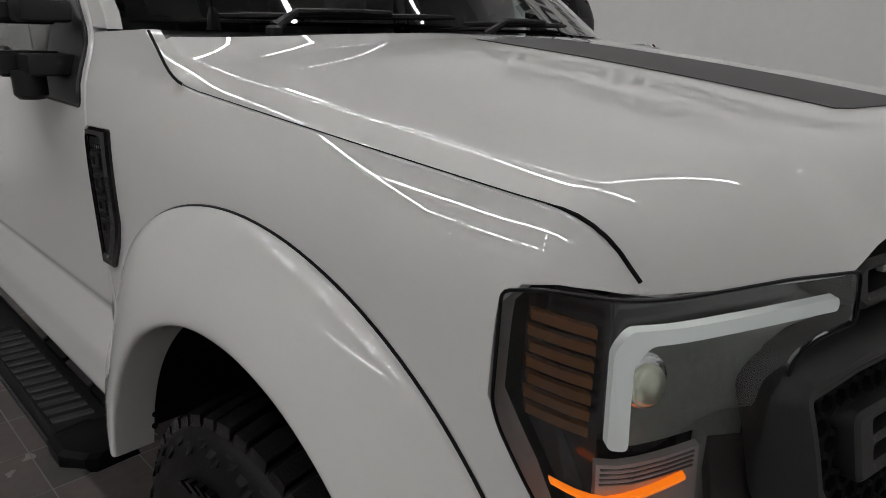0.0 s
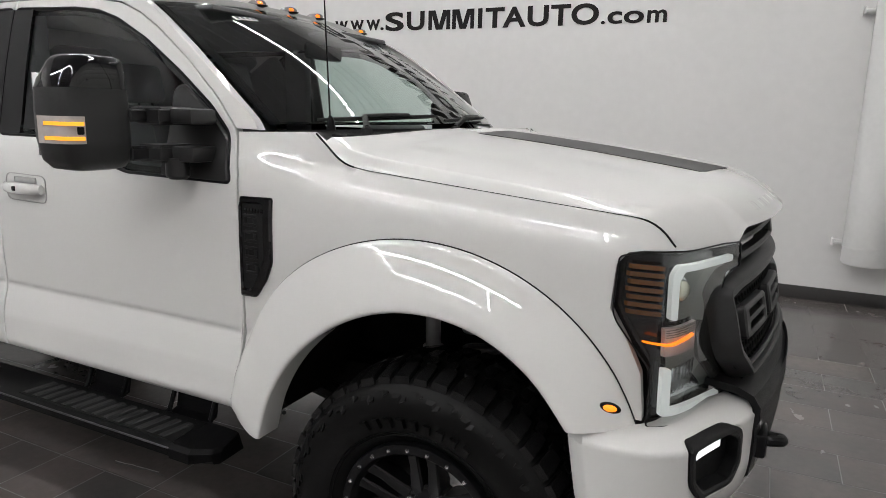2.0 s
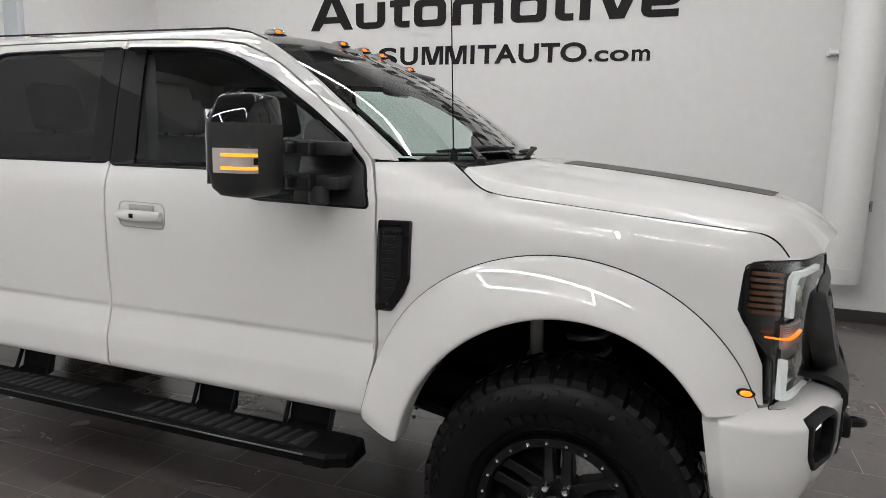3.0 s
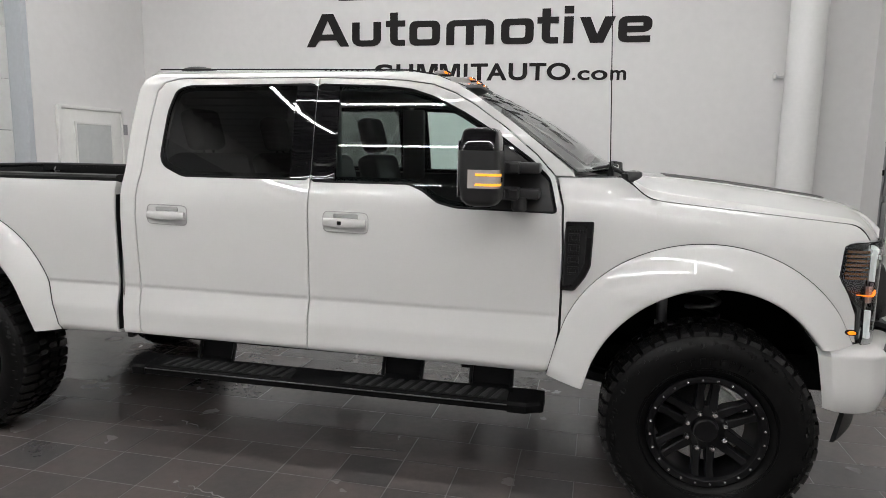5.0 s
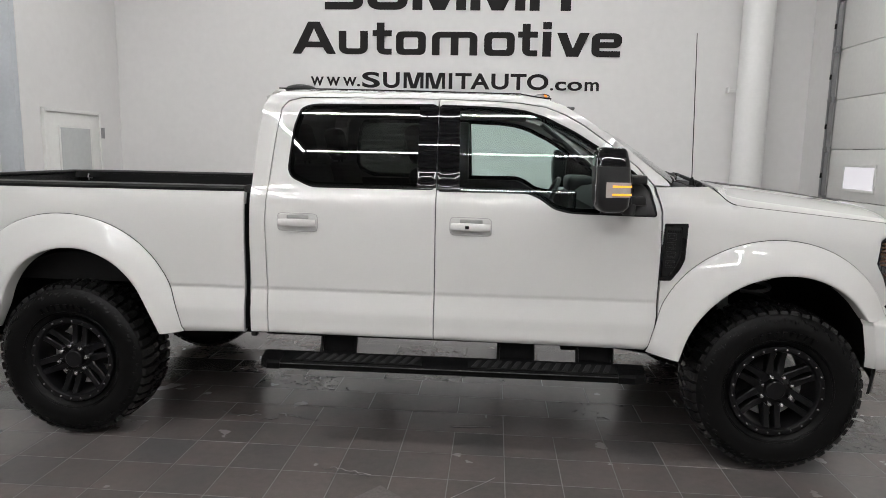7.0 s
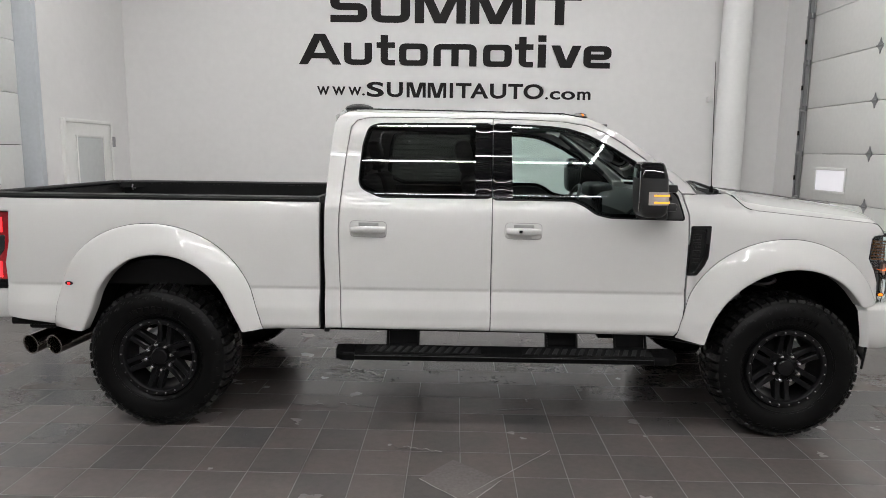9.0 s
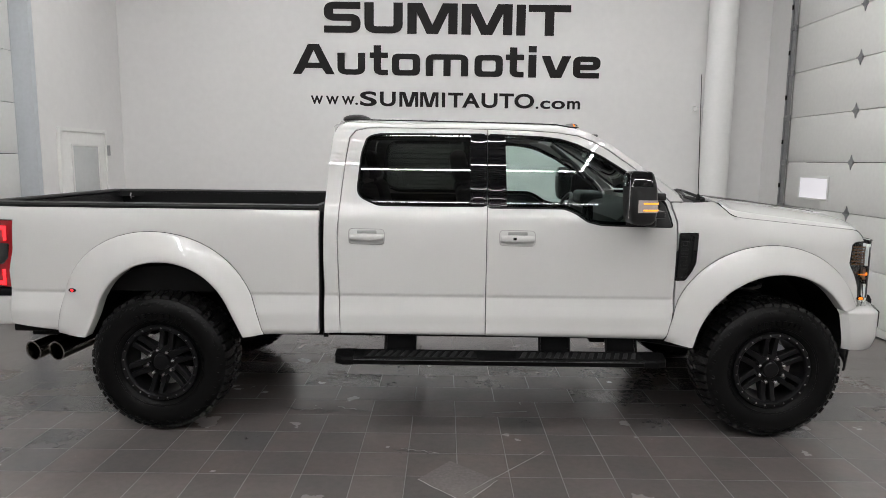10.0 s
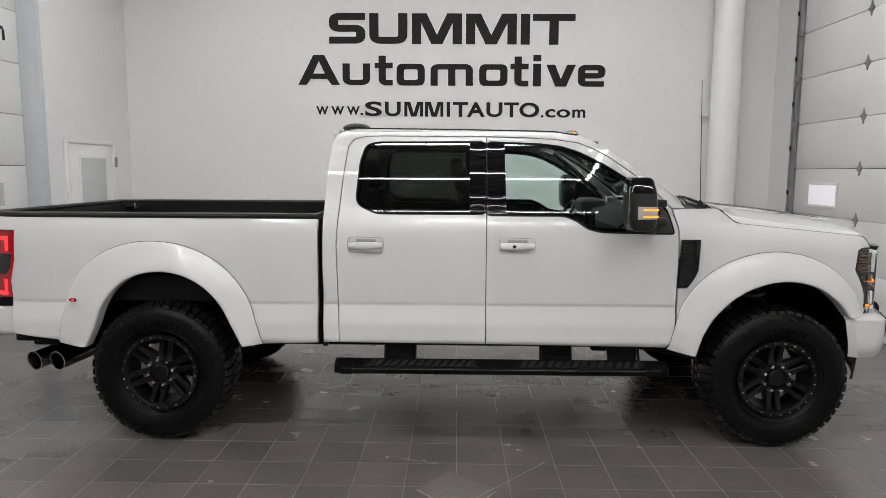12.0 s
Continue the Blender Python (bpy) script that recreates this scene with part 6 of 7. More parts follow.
part("upper_bar", sheet(UP_O, [rounded([(-0.595, 1.274), (-0.10, 1.274), (-0.10, 1.246), (-0.595, 1.246)], 0.005, 2), rounded([(0.595, 1.274), (0.10, 1.274), (0.10, 1.246), (0.595, 1.246)], 0.005, 2)], grille_at(-0.002), 0.03, 0.007, 0.006, 0.05, BACK), FRAMEBLACK, grille, "matte black upper grille bar")
MARKERPALE = material("pale_marker_lens", (0.62, 0.63, 0.58), 0.2, 0, 0.8, 0.05, 100)
for s in (-1, 1):
    part("upper_slat", sheet([(s * 0.595, 1.266), (s * 0.10, 1.266), (s * 0.10, 1.271), (s * 0.595, 1.271)], [], grille_at(-0.034), 0.03, 0.002, 0.002, 0.02, BACK), FRAMEBLACK, grille)
    part("grille_marker", sheet(rounded([(s * 0.50, 1.251), (s * 0.33, 1.251), (s * 0.33, 1.262), (s * 0.50, 1.262)], 0.003, 2), [], grille_at(-0.026), 0.03, 0.002, 0.002, 0.008, BACK), MARKERPALE, grille, "pale grille marker lamp")
mesh_bm = bmesh.new()
w = 0.032
for r in range(12):
    for q in range(48):
        cy, cz = -0.75 + (q + 0.5 * (r % 2)) * w, 0.912 + r * w * 0.80
        if abs(cy) > min(0.725, 0.61 + 1.15 * (cz - 0.896)) or cz > 1.165:
            continue
        hexa = [(cy + 0.62 * w * math.cos(radians(30 + 60 * k)), cz + 0.54 * w * math.sin(radians(30 + 60 * k))) for k in range(6)]
        inn = [(cy + 0.44 * w * math.cos(radians(30 + 60 * k)), cz + 0.37 * w * math.sin(radians(30 + 60 * k))) for k in range(6)]
        o = [mesh_bm.verts.new(grille_at(-0.030)(*p)) for p in hexa]
        i_ = [mesh_bm.verts.new(grille_at(-0.032)(*p)) for p in inn]
        b_ = [mesh_bm.verts.new(grille_at(-0.060)(*p)) for p in inn]
        for k in range(6):
            j = (k + 1) % 6
            mesh_bm.faces.new((o[k], o[j], i_[j], i_[k]))
            mesh_bm.faces.new((i_[k], i_[j], b_[j], b_[k]))
tagged(part("grille_mesh", mesh_bm, DARK, grille, "black honeycomb mesh"), kind="stuff")
for y0, y1 in ((-0.635, -0.38), (-0.315, -0.045), (0.045, 0.315), (0.38, 0.635)):
    za, zb = 1.013, 1.105
    holes = [rounded([(y0 + 0.040, za + 0.053), (y1 - 0.030, za + 0.053), (y1 - 0.030, zb - 0.018), (y0 + 0.040, zb - 0.018)], 0.005, 2), rounded([(y0 + 0.040, za + 0.018), (y1 - 0.030, za + 0.018), (y1 - 0.030, za + 0.040), (y0 + 0.040, za + 0.040)], 0.005, 2)]
    part("grille_block", sheet(rounded([(y0, za), (y1, za), (y1, zb), (y0, zb)], 0.018, 3), holes, grille_at(-0.008), 0.03, 0.006, 0.005, 0.05, BACK), FRAMEBLACK, grille, "raised black emblem block")
part("lower_grille_bar", sheet(rounded([(-0.64, 0.886), (0.64, 0.886), (0.53, 0.838), (-0.53, 0.838)], 0.01, 2), [], grille_at(-0.012), 0.04, 0.008, 0.006, 0.05, BACK), MATTE, grille, "matte black lower bar")

# ---- front bumper ----
BP = even(smooth_line([(0.44, -1.075), (0.55, -1.080), (0.63, -1.060), (0.697, -1.005), (0.745, -0.90), (0.798, -0.782), (0.845, -0.65), (0.89, -0.45), (0.925, -0.2), (0.935, 0)], 240), 160)
BR = [0.0]
for a, b in zip(BP, BP[1:]):
    BR.append(BR[-1] + (b - a).length)
BUMP_IN = Vector((-0.7, 0.6, 0))


def bumper_at(depth):
    def at(s, z):
        p, n = along(BP, BR, s)
        d = depth + 0.030 * max(0, (0.70 - z) / 0.12)**2 + 0.062 * max(0, (z - 0.832) / 0.036)**1.35
        return Vector((p.x + n.x * d, p.y + n.y * d, z + RAISE))
    return at


WHITE_B = [(0.055, 0.585), (0.10, 0.580), (0.20, 0.583), (0.40, 0.580), (0.70, 0.578), (0.735, 0.605), (0.725, 0.640), (0.708, 0.655), (0.694, 0.69), (0.694, 0.80), (0.68, 0.835), (0.62, 0.862), (0.47, 0.868), (0.30, 0.868), (0.15, 0.862), (0.008, 0.852)]
FOG = rounded([(0.280, 0.850), (0.470, 0.848), (0.545, 0.816), (0.552, 0.722), (0.505, 0.668), (0.345, 0.680), (0.292, 0.738)], 0.02, 3)
bm = sheet(WHITE_B, [FOG], bumper_at(0.0), 0.03, 0.006, 0.004, 0.05, BUMP_IN, (0.822, 0.832, 0.840, 0.848, 0.856))
bumpers = both_sides("front_bumper_corner", bm, PAINT, truck, "white front bumper corner")
fog_bm = sheet([tuple(p) for p in inset([Vector(p) for p in (FOG if area2(FOG) > 0 else FOG[::-1])], 0.002)], [rounded([(0.305, 0.826), (0.465, 0.823), (0.520, 0.797), (0.525, 0.730), (0.490, 0.692), (0.36, 0.702), (0.315, 0.745)], 0.015, 3)], bumper_at(-0.006), 0.02, 0.006, 0.005, 0.05, BUMP_IN)
other = mirrored(fog_bm)
part("fog_bezel", fog_bm, MATTE, bumpers[0], "matte black fog lamp bezel")
part("fog_bezel", other, MATTE, bumpers[1], "matte black fog lamp bezel")
for depth, o, mat, nm, lb in ((0.034, [(0.275, 0.846), (0.555, 0.842), (0.565, 0.665), (0.285, 0.672)], DARK, "fog_recess", "dark recess"), (0.024, [(0.318, 0.812), (0.474, 0.808), (0.478, 0.778), (0.321, 0.774)], WHITEGLOW, "fog_lamp", "glowing white fog lamp bar")):
    bm = sheet(o, [], bumper_at(depth), 0.03, 0.0, 0.0, 0.01, BUMP_IN)
    m = mirrored(bm)
    part(nm, bm, mat, bumpers[0], lb)
    part(nm, m, mat, bumpers[1], lb)


# black centre section: a valance swept across the truck, its own shelf above
def centre_bumper(u, v):
    y = -0.70 + 1.40 * u
    t = abs(y) / 0.66
    prof_ = [(0.63, -0.020), (0.655, 0.003), (0.72, 0.010), (0.79, 0.006), (0.815, 0.016), (0.85, 0.014), (0.88, -0.005), (0.90, -0.05), (0.91, -0.13)]
    k = min(len(prof_) - 2, int(v * (len(prof_) - 1)))
    w_ = v * (len(prof_) - 1) - k
    z = prof_[k][0] + (prof_[k + 1][0] - prof_[k][0]) * w_
    d = prof_[k][1] + (prof_[k + 1][1] - prof_[k][1]) * w_
    x = 0.905 - 0.068 * t**2.0 + d
    return Vector((x, y, z + RAISE - (0.02 * (1 - t**2) if z > 0.8 else 0)))


bm = solid(grid(40, 24, centre_bumper), 0.02)
centre = part("front_bumper_centre", bm, MATTE, truck, "matte black bumper centre", 30)
for y in (-0.52, -0.36, -0.20, 0.20, 0.36, 0.52):
    fin = bmesh.new()
    px = centre_bumper((y + 0.70) / 1.40, 0.70).x
    vs = [fin.verts.new((px + dx, y + dy, z)) for dx, z in ((0.0, 0.862), (-0.05, 0.893), (-0.085, 0.905), (-0.085, 0.872)) for dy in (-0.014, 0.014)]
    for a, b in ((0, 2), (2, 4), (4, 6), (6, 0)):
        fin.faces.new((vs[a], vs[a + 1], vs[b + 1], vs[b]))
    fin.faces.new([vs[i] for i in (0, 2, 4, 6)])
    fin.faces.new([vs[i] for i in (7, 5, 3, 1)])
    bmesh.ops.recalc_face_normals(fin, faces=fin.faces)
    part("bumper_fin", fin, MATTE, centre, sharp=20)
for s in (-1, 1):
    pts = [(0.84, s * 0.640, 0.732), (0.880, s * 0.640, 0.738), (0.900, s * 0.630, 0.737), (0.908, s * 0.608, 0.732), (0.900, s * 0.588, 0.727), (0.86, s * 0.585, 0.725)]
    bm = tube(bmesh.new(), [tuple(p) for p in smooth_line(pts, 24)], 0.016, 10)
    box(bm, (0.80, min(s * 0.67, s * 0.56), 0.69), (0.87, max(s * 0.67, s * 0.56), 0.76), 0.01)
    bmesh.ops.translate(bm, vec=(0, 0, 0.015), verts=bm.verts)
    part("tow_hook", bm, SATIN, truck, "black front tow hook")
bm = sheet([(-0.95, 0.42), (-0.90, 0.575), (0.90, 0.575), (0.95, 0.42)], [], lambda y, z: Vector((0.84 - 0.28 * (abs(y) / 0.95)**2.5 - 0.10 * (0.575 - z), y, z)), 0.05, 0.006, 0.004, 0.015, BACK)
part("air_dam", bm, SATIN, truck, "black lower air dam")


# ---- fender vents, side marker lamps ----
VENT = [(-0.652, 1.353), (-0.527, 1.356), (-0.533, 1.155), (-0.556, 1.10), (-0.600, 1.038), (-0.664, 1.036)]
VENT_I = [(-0.645, 1.332), (-0.562, 1.334), (-0.566, 1.168), (-0.588, 1.115), (-0.618, 1.064), (-0.651, 1.062)]


def vent_at(d):
    return lambda x, z: Vector((x, flank(x, z).y - 0.002 - d, z))


bm = sheet(rounded(VENT, 0.008, 2), [rounded(VENT_I, 0.008, 2)], vent_at(0.009), 0.03, 0.006, 0.005, 0.03, IN)
vents = both_sides("fender_vent", bm, GLOSS, truck, "gloss black fender vent with raised plain badge")
set_in(VENT_I, 0, -0.004, MATTE, vents, "vent_insert", at=lambda x, z: flank(x, z))
bm = bmesh.new()
for k in range(4):
    z = 1.112 + k * 0.050
    y = flank(-0.62, z).y - 0.004
    box(bm, (-0.637, y - 0.005, z), (-0.587, y + 0.004, z + 0.010), 0.003)
    box(bm, (-0.637, y - 0.005, z + 0.028), (-0.587, y + 0.004, z + 0.038), 0.003)
    box(bm, (-0.600, y - 0.0045, z + 0.009), (-0.587, y + 0.004, z + 0.029), 0.003)
    box(bm, (-0.637, y - 0.0045, z + 0.009), (-0.625, y + 0.004, z + 0.029), 0.003)
m = mirrored(bm)
part("vent_badge", bm, MATTE, vents[0], "raised black badge bars")
part("vent_badge", m, MATTE, vents[1], "raised black badge bars")
bm = bmesh.new()
for k in range(6):
    box(bm, (-0.634 + k * 0.0125, flank(-0.6, 1.315).y - 0.007, 1.306), (-0.626 + k * 0.0125, flank(-0.6, 1.315).y - 0.003, 1.318), 0.001)
part("vent_bars", bm, GLOSS, vents[0])

for x, z, y, glow, owners, wide in ((0.520, 0.948, -1.078, AMBERGLOW, front_flares, 0.0165), (-4.594, 0.938, -1.083, REDGLOW, rear_flares, 0.0100)):
    for k, s in ((0, 1), (1, -1)):
        bm = bmesh.new()
        bmesh.ops.create_uvsphere(bm, u_segments=20, v_segments=8, radius=1, matrix=Matrix.Translation((x, s * y, z)) @ Matrix.Rotation(radians(4), 4, "Y") @ Matrix.Diagonal((0.0255, 0.006, 0.0135, 1)))
        base = part("side_marker", bm, SATIN, owners[k], "black-ringed side marker lamp")
        bm = bmesh.new()
        bmesh.ops.create_uvsphere(bm, u_segments=20, v_segments=8, radius=1, matrix=Matrix.Translation((x, s * (y - 0.004), z)) @ Matrix.Diagonal((wide, 0.007, 0.0085, 1)))
        part("marker_lens", bm, glow, owners[k], "glowing marker lens")
for k, s in ((0, -1), (1, 1)):
    for x, z in ((-0.515, 0.665), (-0.505, 0.70)):
        bm = bmesh.new()
        bmesh.ops.create_uvsphere(bm, u_segments=10, v_segments=6, radius=0.007, matrix=Matrix.Translation((x, s * 1.0, z)))
        part("flare_clip", bm, DARK, front_flares[k])


# ---- towing mirrors ----
def mirror_shell(z0, z1, shrink=0.0):
    """Rounded box, deeper at the top, narrowing towards its edges."""
    bm = bmesh.new()
    rows = []
    for z, wx, ya, yb in [(z, w_, a_, b_) for z, w_, a_, b_ in ((1.428, 0.030, -1.40, -1.24), (1.436, 0.060, -1.455, -1.205), (1.46, 0.080, -1.482, -1.19), (1.52, 0.087, -1.495, -1.185), (1.60, 0.088, -1.492, -1.185), (1.66, 0.086, -1.485, -1.187), (1.685, 0.084, -1.470, -1.188), (1.735, 0.076, -1.424, -1.191), (1.747, 0.068, -1.408, -1.198), (1.753, 0.054, -1.390, -1.215), (1.755, 0.020, -1.36, -1.25)) if z0 - 1e-4 <= z <= z1 + 1e-4]:
        wx, ya, yb = wx - shrink, ya + shrink, yb - shrink
        cx = -1.005 - 0.03 * (z - 1.43)
        loop = []
        n = 28
        for k in range(n):
            q = 2 * math.pi * k / n
            cu, su = math.cos(q), math.sin(q)
            e = 0.42
            loop.append(bm.verts.new((cx + wx * math.copysign(abs(cu)**e, cu), (ya + yb) / 2 + (yb - ya) / 2 * math.copysign(abs(su)**e, su), z)))
        rows.append(loop)
    for a, b in zip(rows, rows[1:]):
        for k in range(len(a)):
            j = (k + 1) % len(a)
            bm.faces.new((a[k], a[j], b[j], b[k]))
    bm.faces.new(rows[0])
    bm.faces.new(rows[-1])
    bmesh.ops.recalc_face_normals(bm, faces=bm.faces)
    return bm


def mirror_wrap(z0, z1, q0, q1, out):
    """Band that lies on the mirror's shell and goes round its outer front corner."""
    def at(u, v):
        q = radians(q0 + (q1 - q0) * (0.5 - 0.5 * math.cos(math.pi * u)))
        cu, su = math.cos(q), math.sin(q)
        return Vector((-1.009 + (0.0877 + out) * math.copysign(abs(cu)**0.42, cu), -1.340 + (0.155 + out) * math.copysign(abs(su)**0.42, su), z0 + (z1 - z0) * v))
    return solid(grid(24, 2, at), 0.003)


LAMPCLEAR = material("clear_lamp_plastic", (0.40, 0.365, 0.35), 0.15, 0, 0.8, 0.1, 150)
MIRROR_GLASS = material("mirror_glass", (0.85, 0.87, 0.88), 0.02, 1.0, 0, 0.01, 5)
for s in (1, -1):
    def put(bm):
        for v in bm.verts:
            if v.co.y < -1.17:
                v.co.y = -1.157 + (v.co.y + 1.185) * 0.71
                v.co.x += 0.012
        return bm if s > 0 else mirrored(bm)
    mir = part("towing_mirror", put(mirror_shell(1.42, 1.66)), FRAMEBLACK, truck, "black extended towing mirror", 50)
    part("mirror_cap", put(mirror_shell(1.66, 1.76, 0.0005)), GLOSS, mir, "gloss black upper mirror cap", 50)
    part("mirror_lamp", put(mirror_wrap(1.508, 1.583, -13, -98, 0.003)), LAMPCLEAR, mir, "clear mirror side lamp")
    for z in (1.522, 1.562):
        part("lamp_strip", put(mirror_wrap(z - 0.004, z + 0.006, -15, -90.2, 0.006)), YELLOWGLOW, mir, "glowing yellow strip")
    bm = boxed((-0.916, -1.466, 1.534), (-0.910, -1.438, 1.555), 0.004)
    part("lamp_pod", put(bm), DARK, mir)
    glass_bm = boxed((-0.003, -0.125, -0.115), (0.003, 0.120, 0.115), 0.002)
    bmesh.ops.transform(glass_bm, matrix=Matrix.Translation((-1.065, -1.338, 1.585)) @ Matrix.Rotation(radians(-14), 4, "Z"), verts=glass_bm.verts)
    part("mirror_glass", put(glass_bm), MIRROR_GLASS, mir, "mirror glass")
    for z in (1.590, 1.475):
        part("mirror_arm", put(boxed((-0.960, -1.215, z - 0.021), (-0.922, -1.085, z + 0.017), 0.005, 1)), FRAMEBLACK, mir, sharp=20)
        part("arm_ridge", put(boxed((-0.952, -1.20, z + 0.016), (-0.930, -1.10, z + 0.022), 0.002, 1)), FRAMEBLACK, mir, sharp=20)
        part("arm_socket", put(boxed((-0.966, -1.115, z - 0.030), (-0.862, -0.985, z + 0.026), 0.006, 1)), FRAMEBLACK, mir, "black arm socket", 20)
        part("socket_cover", put(boxed((-0.905, -1.121, z - 0.022), (-0.858, -1.03, z + 0.018), 0.004, 1)), FRAMEBLACK, mir, sharp=20)
        part("arm_cover", put(boxed((-0.866, -1.080, z - 0.026), (-0.772, -0.975, z + 0.022), 0.010, 2)), FRAMEBLACK, mir, sharp=25)
    bm = tube(bmesh.new(), [(-0.86, -1.06, 1.395), (-0.86, -1.06, 1.405), (-0.86, -1.06, 1.46)], [0.026, 0.036, 0.036], 16)
    part("mirror_pivot", put(bm), FRAMEBLACK, mir)
sail = sheet(rounded([(-1.00, 1.392), (-0.70, 1.388), (-0.738, 1.528), (-0.82, 1.602), (-0.955, 1.695), (-0.995, 1.675)], 0.02, 3), [], lambda x, z: flank(x, z) - IN * 0.004, 0.05, 0.006, 0.006, 0.02, IN)
m = mirrored(sail)
part("mirror_sail", sail, FRAMEBLACK, front_doors[0], "matte black mirror mounting panel")
part("mirror_sail", m, FRAMEBLACK, front_doors[1], "matte black mirror mounting panel")


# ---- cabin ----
def seat(x, y, w, name="seat", label="black leather seat, lightened for glass haze"):
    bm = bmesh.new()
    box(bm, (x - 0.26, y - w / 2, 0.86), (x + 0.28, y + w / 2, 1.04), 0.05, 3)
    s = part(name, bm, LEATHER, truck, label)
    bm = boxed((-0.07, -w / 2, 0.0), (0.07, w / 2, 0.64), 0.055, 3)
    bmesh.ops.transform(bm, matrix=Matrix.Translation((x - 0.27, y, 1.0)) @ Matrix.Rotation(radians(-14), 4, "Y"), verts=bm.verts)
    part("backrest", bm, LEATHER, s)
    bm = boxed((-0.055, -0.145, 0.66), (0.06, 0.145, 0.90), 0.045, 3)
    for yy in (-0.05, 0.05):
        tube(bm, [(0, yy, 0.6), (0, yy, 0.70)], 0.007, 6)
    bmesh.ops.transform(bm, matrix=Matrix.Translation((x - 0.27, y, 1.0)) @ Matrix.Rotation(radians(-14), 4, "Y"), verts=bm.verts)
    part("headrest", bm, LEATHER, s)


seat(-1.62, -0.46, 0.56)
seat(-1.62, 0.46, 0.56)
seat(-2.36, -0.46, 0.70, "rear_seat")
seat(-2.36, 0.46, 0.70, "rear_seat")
bm = bmesh.new()
rows = []
for k in range(21):
    y = -0.88 + 1.76 * k / 20
    rows.append([bm.verts.new(p) for p in ((-0.62, y, 1.50), (-0.80, y, 1.515), (-0.95, y, 1.49), (-1.03, y, 1.42), (-1.02, y, 1.30), (-0.98, y, 1.10), (-0.80, y, 1.0))])
for a, b in zip(rows, rows[1:]):
    for k in range(6):
        bm.faces.new((a[k], a[k + 1], b[k + 1], b[k]))
solid(bm, 0.02)
dash = part("dashboard", bm, LEATHER, truck, "black dashboard, lightened for glass haze")
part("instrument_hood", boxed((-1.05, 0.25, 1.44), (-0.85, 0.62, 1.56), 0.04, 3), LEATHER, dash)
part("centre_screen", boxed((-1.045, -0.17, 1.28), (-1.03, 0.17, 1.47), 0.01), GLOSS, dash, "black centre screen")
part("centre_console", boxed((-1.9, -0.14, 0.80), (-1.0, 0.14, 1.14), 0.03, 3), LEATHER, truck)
ring = [Vector((-1.18, 0.45, 1.36)) + 0.19 * (math.cos(q) * Vector((0, 1, 0)) + math.sin(q) * Vector((0.45, 0, 0.89))) for q in (2 * math.pi * k / 40 for k in range(41))]
wheel_part = part("steering_wheel", tube(bmesh.new(), ring, 0.016, 10, False), LEATHER, truck, "black leather steering wheel, lightened for glass haze")
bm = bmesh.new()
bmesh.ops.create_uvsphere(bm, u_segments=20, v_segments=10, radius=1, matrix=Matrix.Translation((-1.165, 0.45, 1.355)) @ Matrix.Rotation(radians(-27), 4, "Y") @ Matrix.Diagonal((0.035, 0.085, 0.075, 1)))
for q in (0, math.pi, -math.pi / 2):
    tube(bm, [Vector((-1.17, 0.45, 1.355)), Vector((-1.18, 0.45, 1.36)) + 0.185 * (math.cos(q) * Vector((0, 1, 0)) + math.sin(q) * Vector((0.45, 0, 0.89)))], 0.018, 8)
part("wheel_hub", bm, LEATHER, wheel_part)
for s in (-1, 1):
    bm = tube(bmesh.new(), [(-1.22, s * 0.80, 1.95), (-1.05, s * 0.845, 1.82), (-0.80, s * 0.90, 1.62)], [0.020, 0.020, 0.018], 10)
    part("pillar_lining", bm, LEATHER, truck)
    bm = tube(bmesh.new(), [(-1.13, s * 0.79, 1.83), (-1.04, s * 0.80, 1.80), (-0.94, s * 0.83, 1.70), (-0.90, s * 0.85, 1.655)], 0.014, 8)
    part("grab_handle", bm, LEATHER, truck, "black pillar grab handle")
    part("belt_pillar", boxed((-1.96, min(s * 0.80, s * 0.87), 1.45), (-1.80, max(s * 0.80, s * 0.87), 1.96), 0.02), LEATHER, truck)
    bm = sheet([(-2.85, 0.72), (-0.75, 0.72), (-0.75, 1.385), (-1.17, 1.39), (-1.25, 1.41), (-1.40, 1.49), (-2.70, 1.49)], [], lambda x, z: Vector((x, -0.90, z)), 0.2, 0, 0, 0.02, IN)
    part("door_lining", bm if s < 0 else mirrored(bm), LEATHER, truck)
bm = grid(10, 10, lambda u, v: Vector((-2.85 + 1.50 * u, -0.76 + 1.52 * v, 2.035 - 0.05 * abs(2 * v - 1)**3 - 0.01 * u)))
part("headliner", solid(bm, 0.008), HEADLINER, truck, "grey cloth headliner")
part("interior_mirror", boxed((-1.09, -0.13, 1.84), (-1.06, 0.13, 1.91), 0.015), GLOSS, truck, "black interior mirror")
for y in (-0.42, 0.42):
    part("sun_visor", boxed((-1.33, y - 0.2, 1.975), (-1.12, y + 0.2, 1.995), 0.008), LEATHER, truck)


# ---- floor tiles ----
DARKLINE = material("dark_stain", (0.025, 0.023, 0.022), 0.5)
PALELINE = material("pale_scuff", (0.25, 0.235, 0.225), 0.5)
T = 0.3045
JOINT = 0.0024


def tile_mesh(w, d):
    bm = bmesh.new()
    box(bm, (-w / 2 + JOINT, -d / 2 + JOINT, -0.02), (w / 2 - JOINT, d / 2 - JOINT, 0.0))
    top = [e for e in bm.edges if all(v.co.z > -0.001 for v in e.verts)]
    bmesh.ops.bevel(bm, geom=top, offset=0.0007, segments=1, affect="EDGES")
    me = bpy.data.meshes.new("tile")
    bm.to_mesh(me)
    bm.free()
    me.materials.append(TILE)
    return me


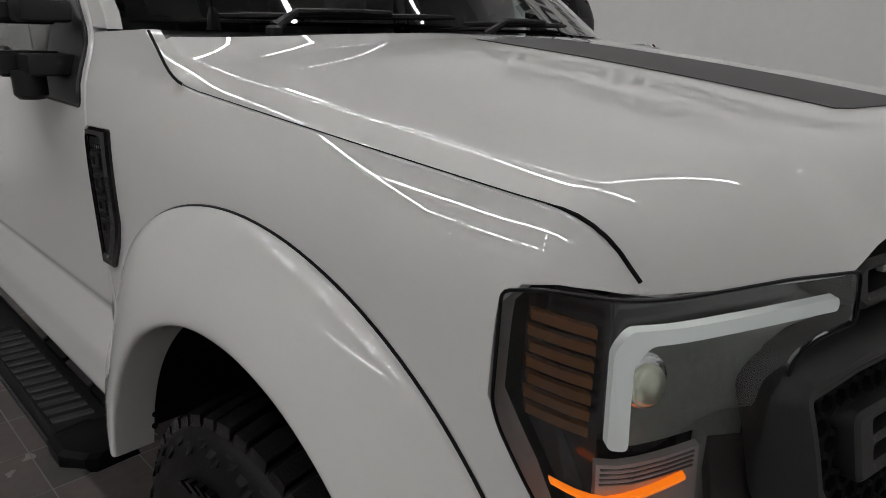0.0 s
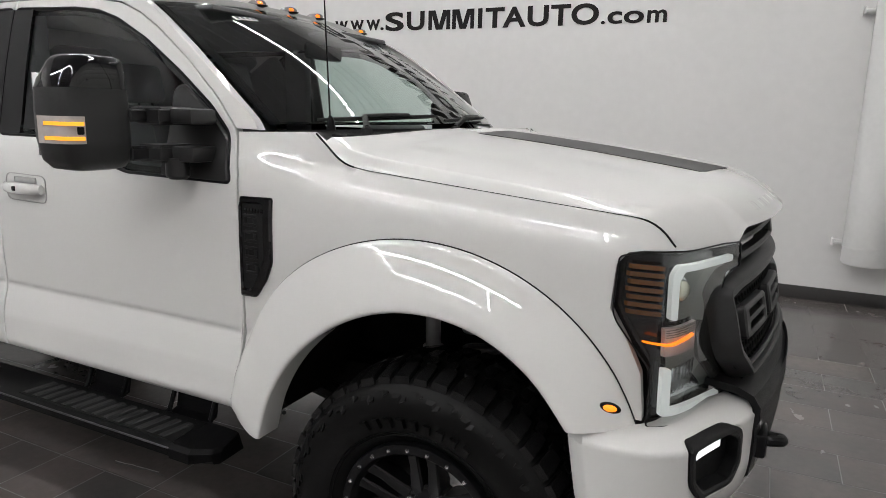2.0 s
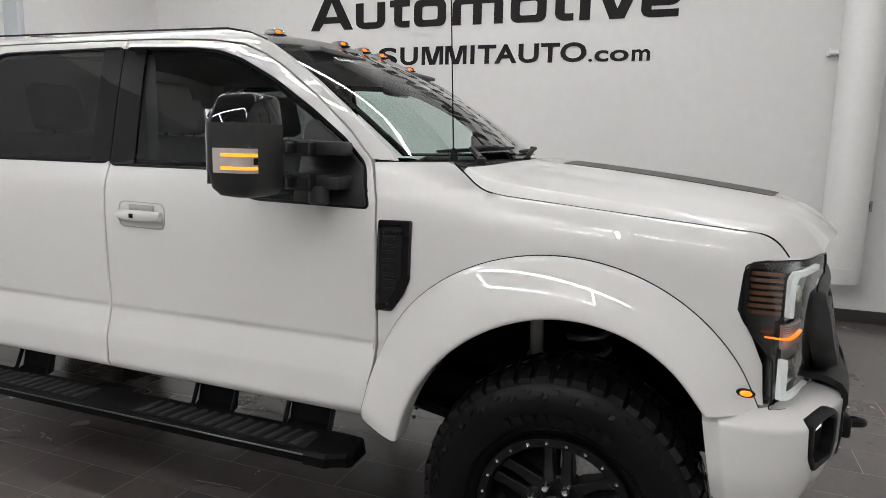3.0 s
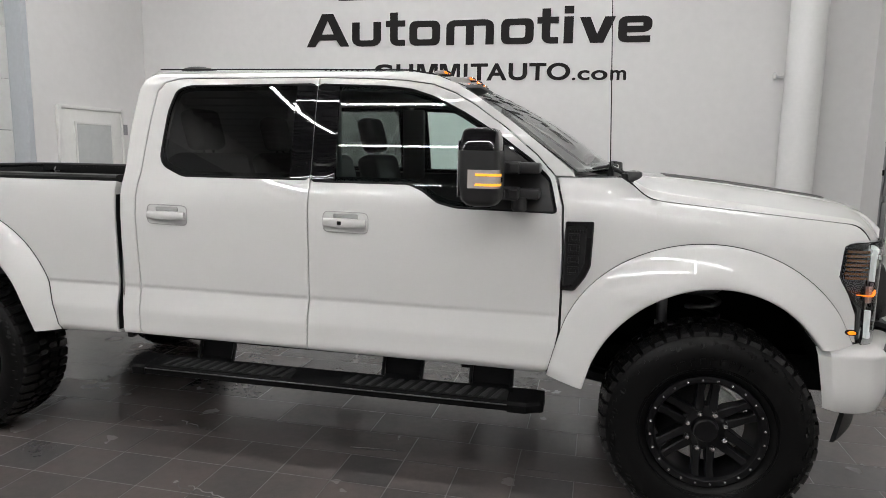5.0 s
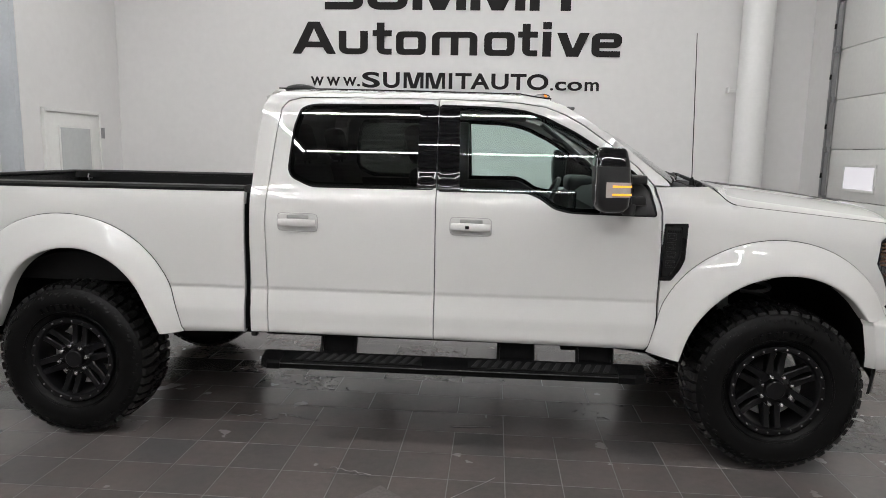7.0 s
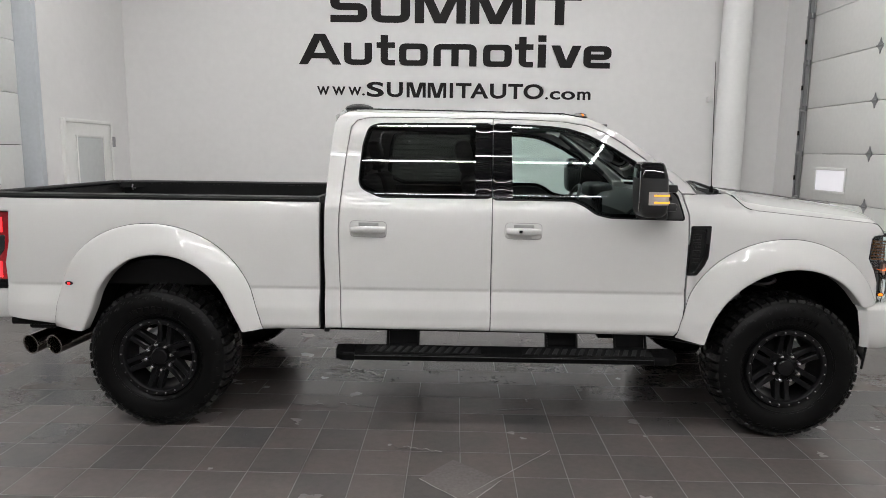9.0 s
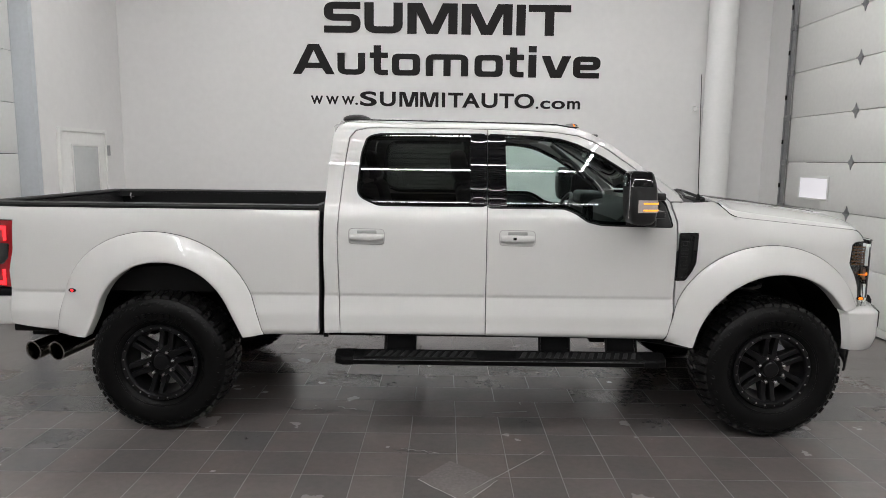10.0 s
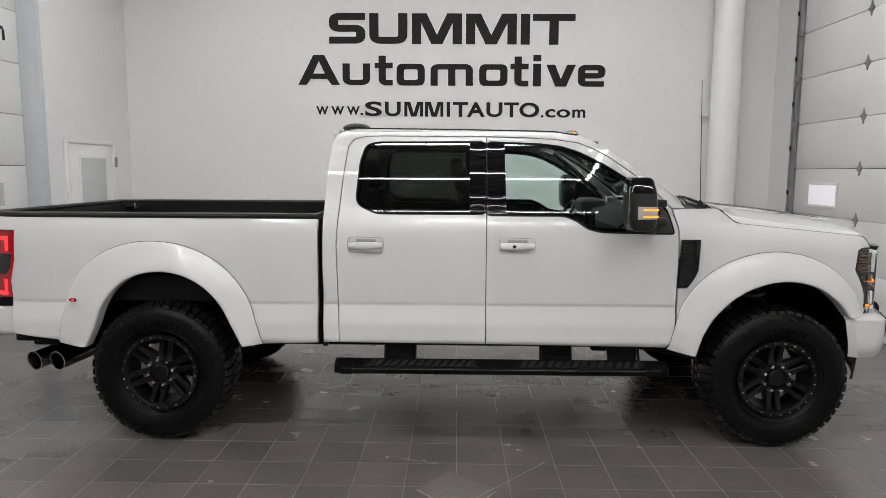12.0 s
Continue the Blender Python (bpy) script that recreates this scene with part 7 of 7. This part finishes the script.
square, plank = tile_mesh(T, T), tile_mesh(2 * T, T)
rest = bmesh.new()
near = 0
X0, Y0 = -2.697, -1.345
rows_y = range(int((YN - Y0) / T) - 1, int((YB - Y0) / T) + 2)
for j in rows_y:
    yc = Y0 + (j + 0.5) * T
    if yc - T / 2 < YN or yc + T / 2 > YB + 0.1:
        continue
    wide = yc > -0.75
    w = 2 * T if wide else T
    off = (T if (wide and j % 2) else 0)
    for i in range(-40, 40):
        xc = X0 + off + (i + 0.5) * w
        if xc < XL - 0.1 or xc > XR + 0.1:
            continue
        close = -4.2 < xc < 0.5 and -2.25 < yc < 0.9
        if close and near < 300:
            near += 1
            o = new("tile", plank if wide else square)
            o.matrix_basis = pose(xc, yc, 0.0003 * math.sin(7 * i + 3 * j), 0.03 * math.sin(i * 5.1 + j), 0.03 * math.cos(i * 3.3 + j * 2))
            o.parent = floor_bed
        else:
            box(rest, (xc - w / 2 + JOINT, yc - T / 2 + JOINT, -0.02), (xc + w / 2 - JOINT, yc + T / 2 - JOINT, 0.0))
tiles = part("tiles", rest, TILE, floor_bed)
tagged(tiles, "dark slate-look floor tiles", kind="stuff")


# worn marks on the tiles: a tile-size diamond, scratched diagonals, chipped spots
def streak(name, pts, w, mat, label):
    bm = bmesh.new()
    rng = random.Random(len(pts) + int(pts[0][0] * 1000))
    left, right = [], []
    p = [Vector((*q, 0.0)) for q in pts]
    for k, q in enumerate(p):
        d = (p[min(k + 1, len(p) - 1)] - p[max(k - 1, 0)]).normalized()
        n = Vector((-d.y, d.x, 0))
        h = w * (0.35 + 0.65 * rng.random())
        left.append(bm.verts.new(q + n * h + Vector((0, 0, 0.0022))))
        right.append(bm.verts.new(q - n * h + Vector((0, 0, 0.0022))))
    for k in range(len(p) - 1):
        bm.faces.new((left[k], left[k + 1], right[k + 1], right[k]))
    solid(bm, 0.0012)
    ob = part(name, bm, mat, floor_bed, label)
    return ob


def wobble(a, b, n, amp, seed):
    rng = random.Random(seed)
    a, b = Vector(a), Vector(b)
    d = (b - a).normalized()
    nn = Vector((-d.y, d.x))
    return [tuple(a.lerp(b, k / n) + nn * amp * (rng.random() - 0.5)) for k in range(n + 1)]


streak("scratch", wobble((-1.53, -1.30), (-2.05, -1.85), 12, 0.004, 1), 0.0035, PALELINE, "pale scratch across the tiles")
streak("scratch", wobble((-2.32, -1.69), (-2.05, -1.95), 8, 0.004, 2), 0.004, PALELINE, "pale scratch across the tiles")
streak("scratch", wobble((-2.05, -1.95), (-1.86, -1.69), 8, 0.004, 3), 0.004, PALELINE, "pale scratch across the tiles")
streak("crack", wobble((-1.80, -0.66), (-1.52, -0.64), 10, 0.02, 4), 0.006, DARKLINE, "dark crack in the floor")
streak("chip", wobble((-1.82, -0.655), (-1.56, -0.632), 8, 0.006, 41), 0.005, PALELINE, "pale chipped edge")
streak("crack", wobble((-0.83, -0.66), (-0.64, -0.66), 8, 0.01, 5), 0.005, DARKLINE, "dark crack in the floor")
streak("crack", wobble((-2.55, -1.20), (-2.42, -1.38), 8, 0.02, 6), 0.0025, DARKLINE, "dark crack in the floor")
streak("crack", wobble((-2.48, -1.30), (-2.20, -1.36), 10, 0.02, 7), 0.003, DARKLINE, "dark crack in the floor")
streak("chip", wobble((-2.44, -1.28), (-2.20, -1.345), 10, 0.02, 8), 0.005, PALELINE, "pale chipped edge")
streak("crack", wobble((-2.40, -1.42), (-2.38, -1.25), 6, 0.006, 9), 0.0025, DARKLINE, "dark crack in the floor")
for k in range(5):
    streak("chip", wobble((-3.35 + 0.13 * k, -0.60 - 0.05 * (k % 3)), (-3.20 + 0.13 * k, -0.66 + 0.04 * (k % 2)), 7, 0.04, 20 + k), 0.006, PALELINE if k % 2 else DARKLINE, "chipped and patched tile edge")
streak("chip", [(-2.93 + 0.06 * math.cos(q), 0.12 + 0.045 * math.sin(q) * (1 + 0.3 * math.cos(3 * q))) for q in (2 * math.pi * k / 18 for k in range(19))], 0.006, PALELINE, "pale chipped patch")

bm = bmesh.new()
bm.faces.new([bm.verts.new((x, y, 0.0020)) for x, y in ((-2.32, -1.69), (-2.05, -1.95), (-1.86, -1.69), (-2.13, -1.45))])
part("worn_patch", solid(bm, 0.001), material("pale_worn_tile", (0.150, 0.136, 0.130), 0.24, 0, 0, 0.25, 14), floor_bed, "pale diamond-shaped worn patch")
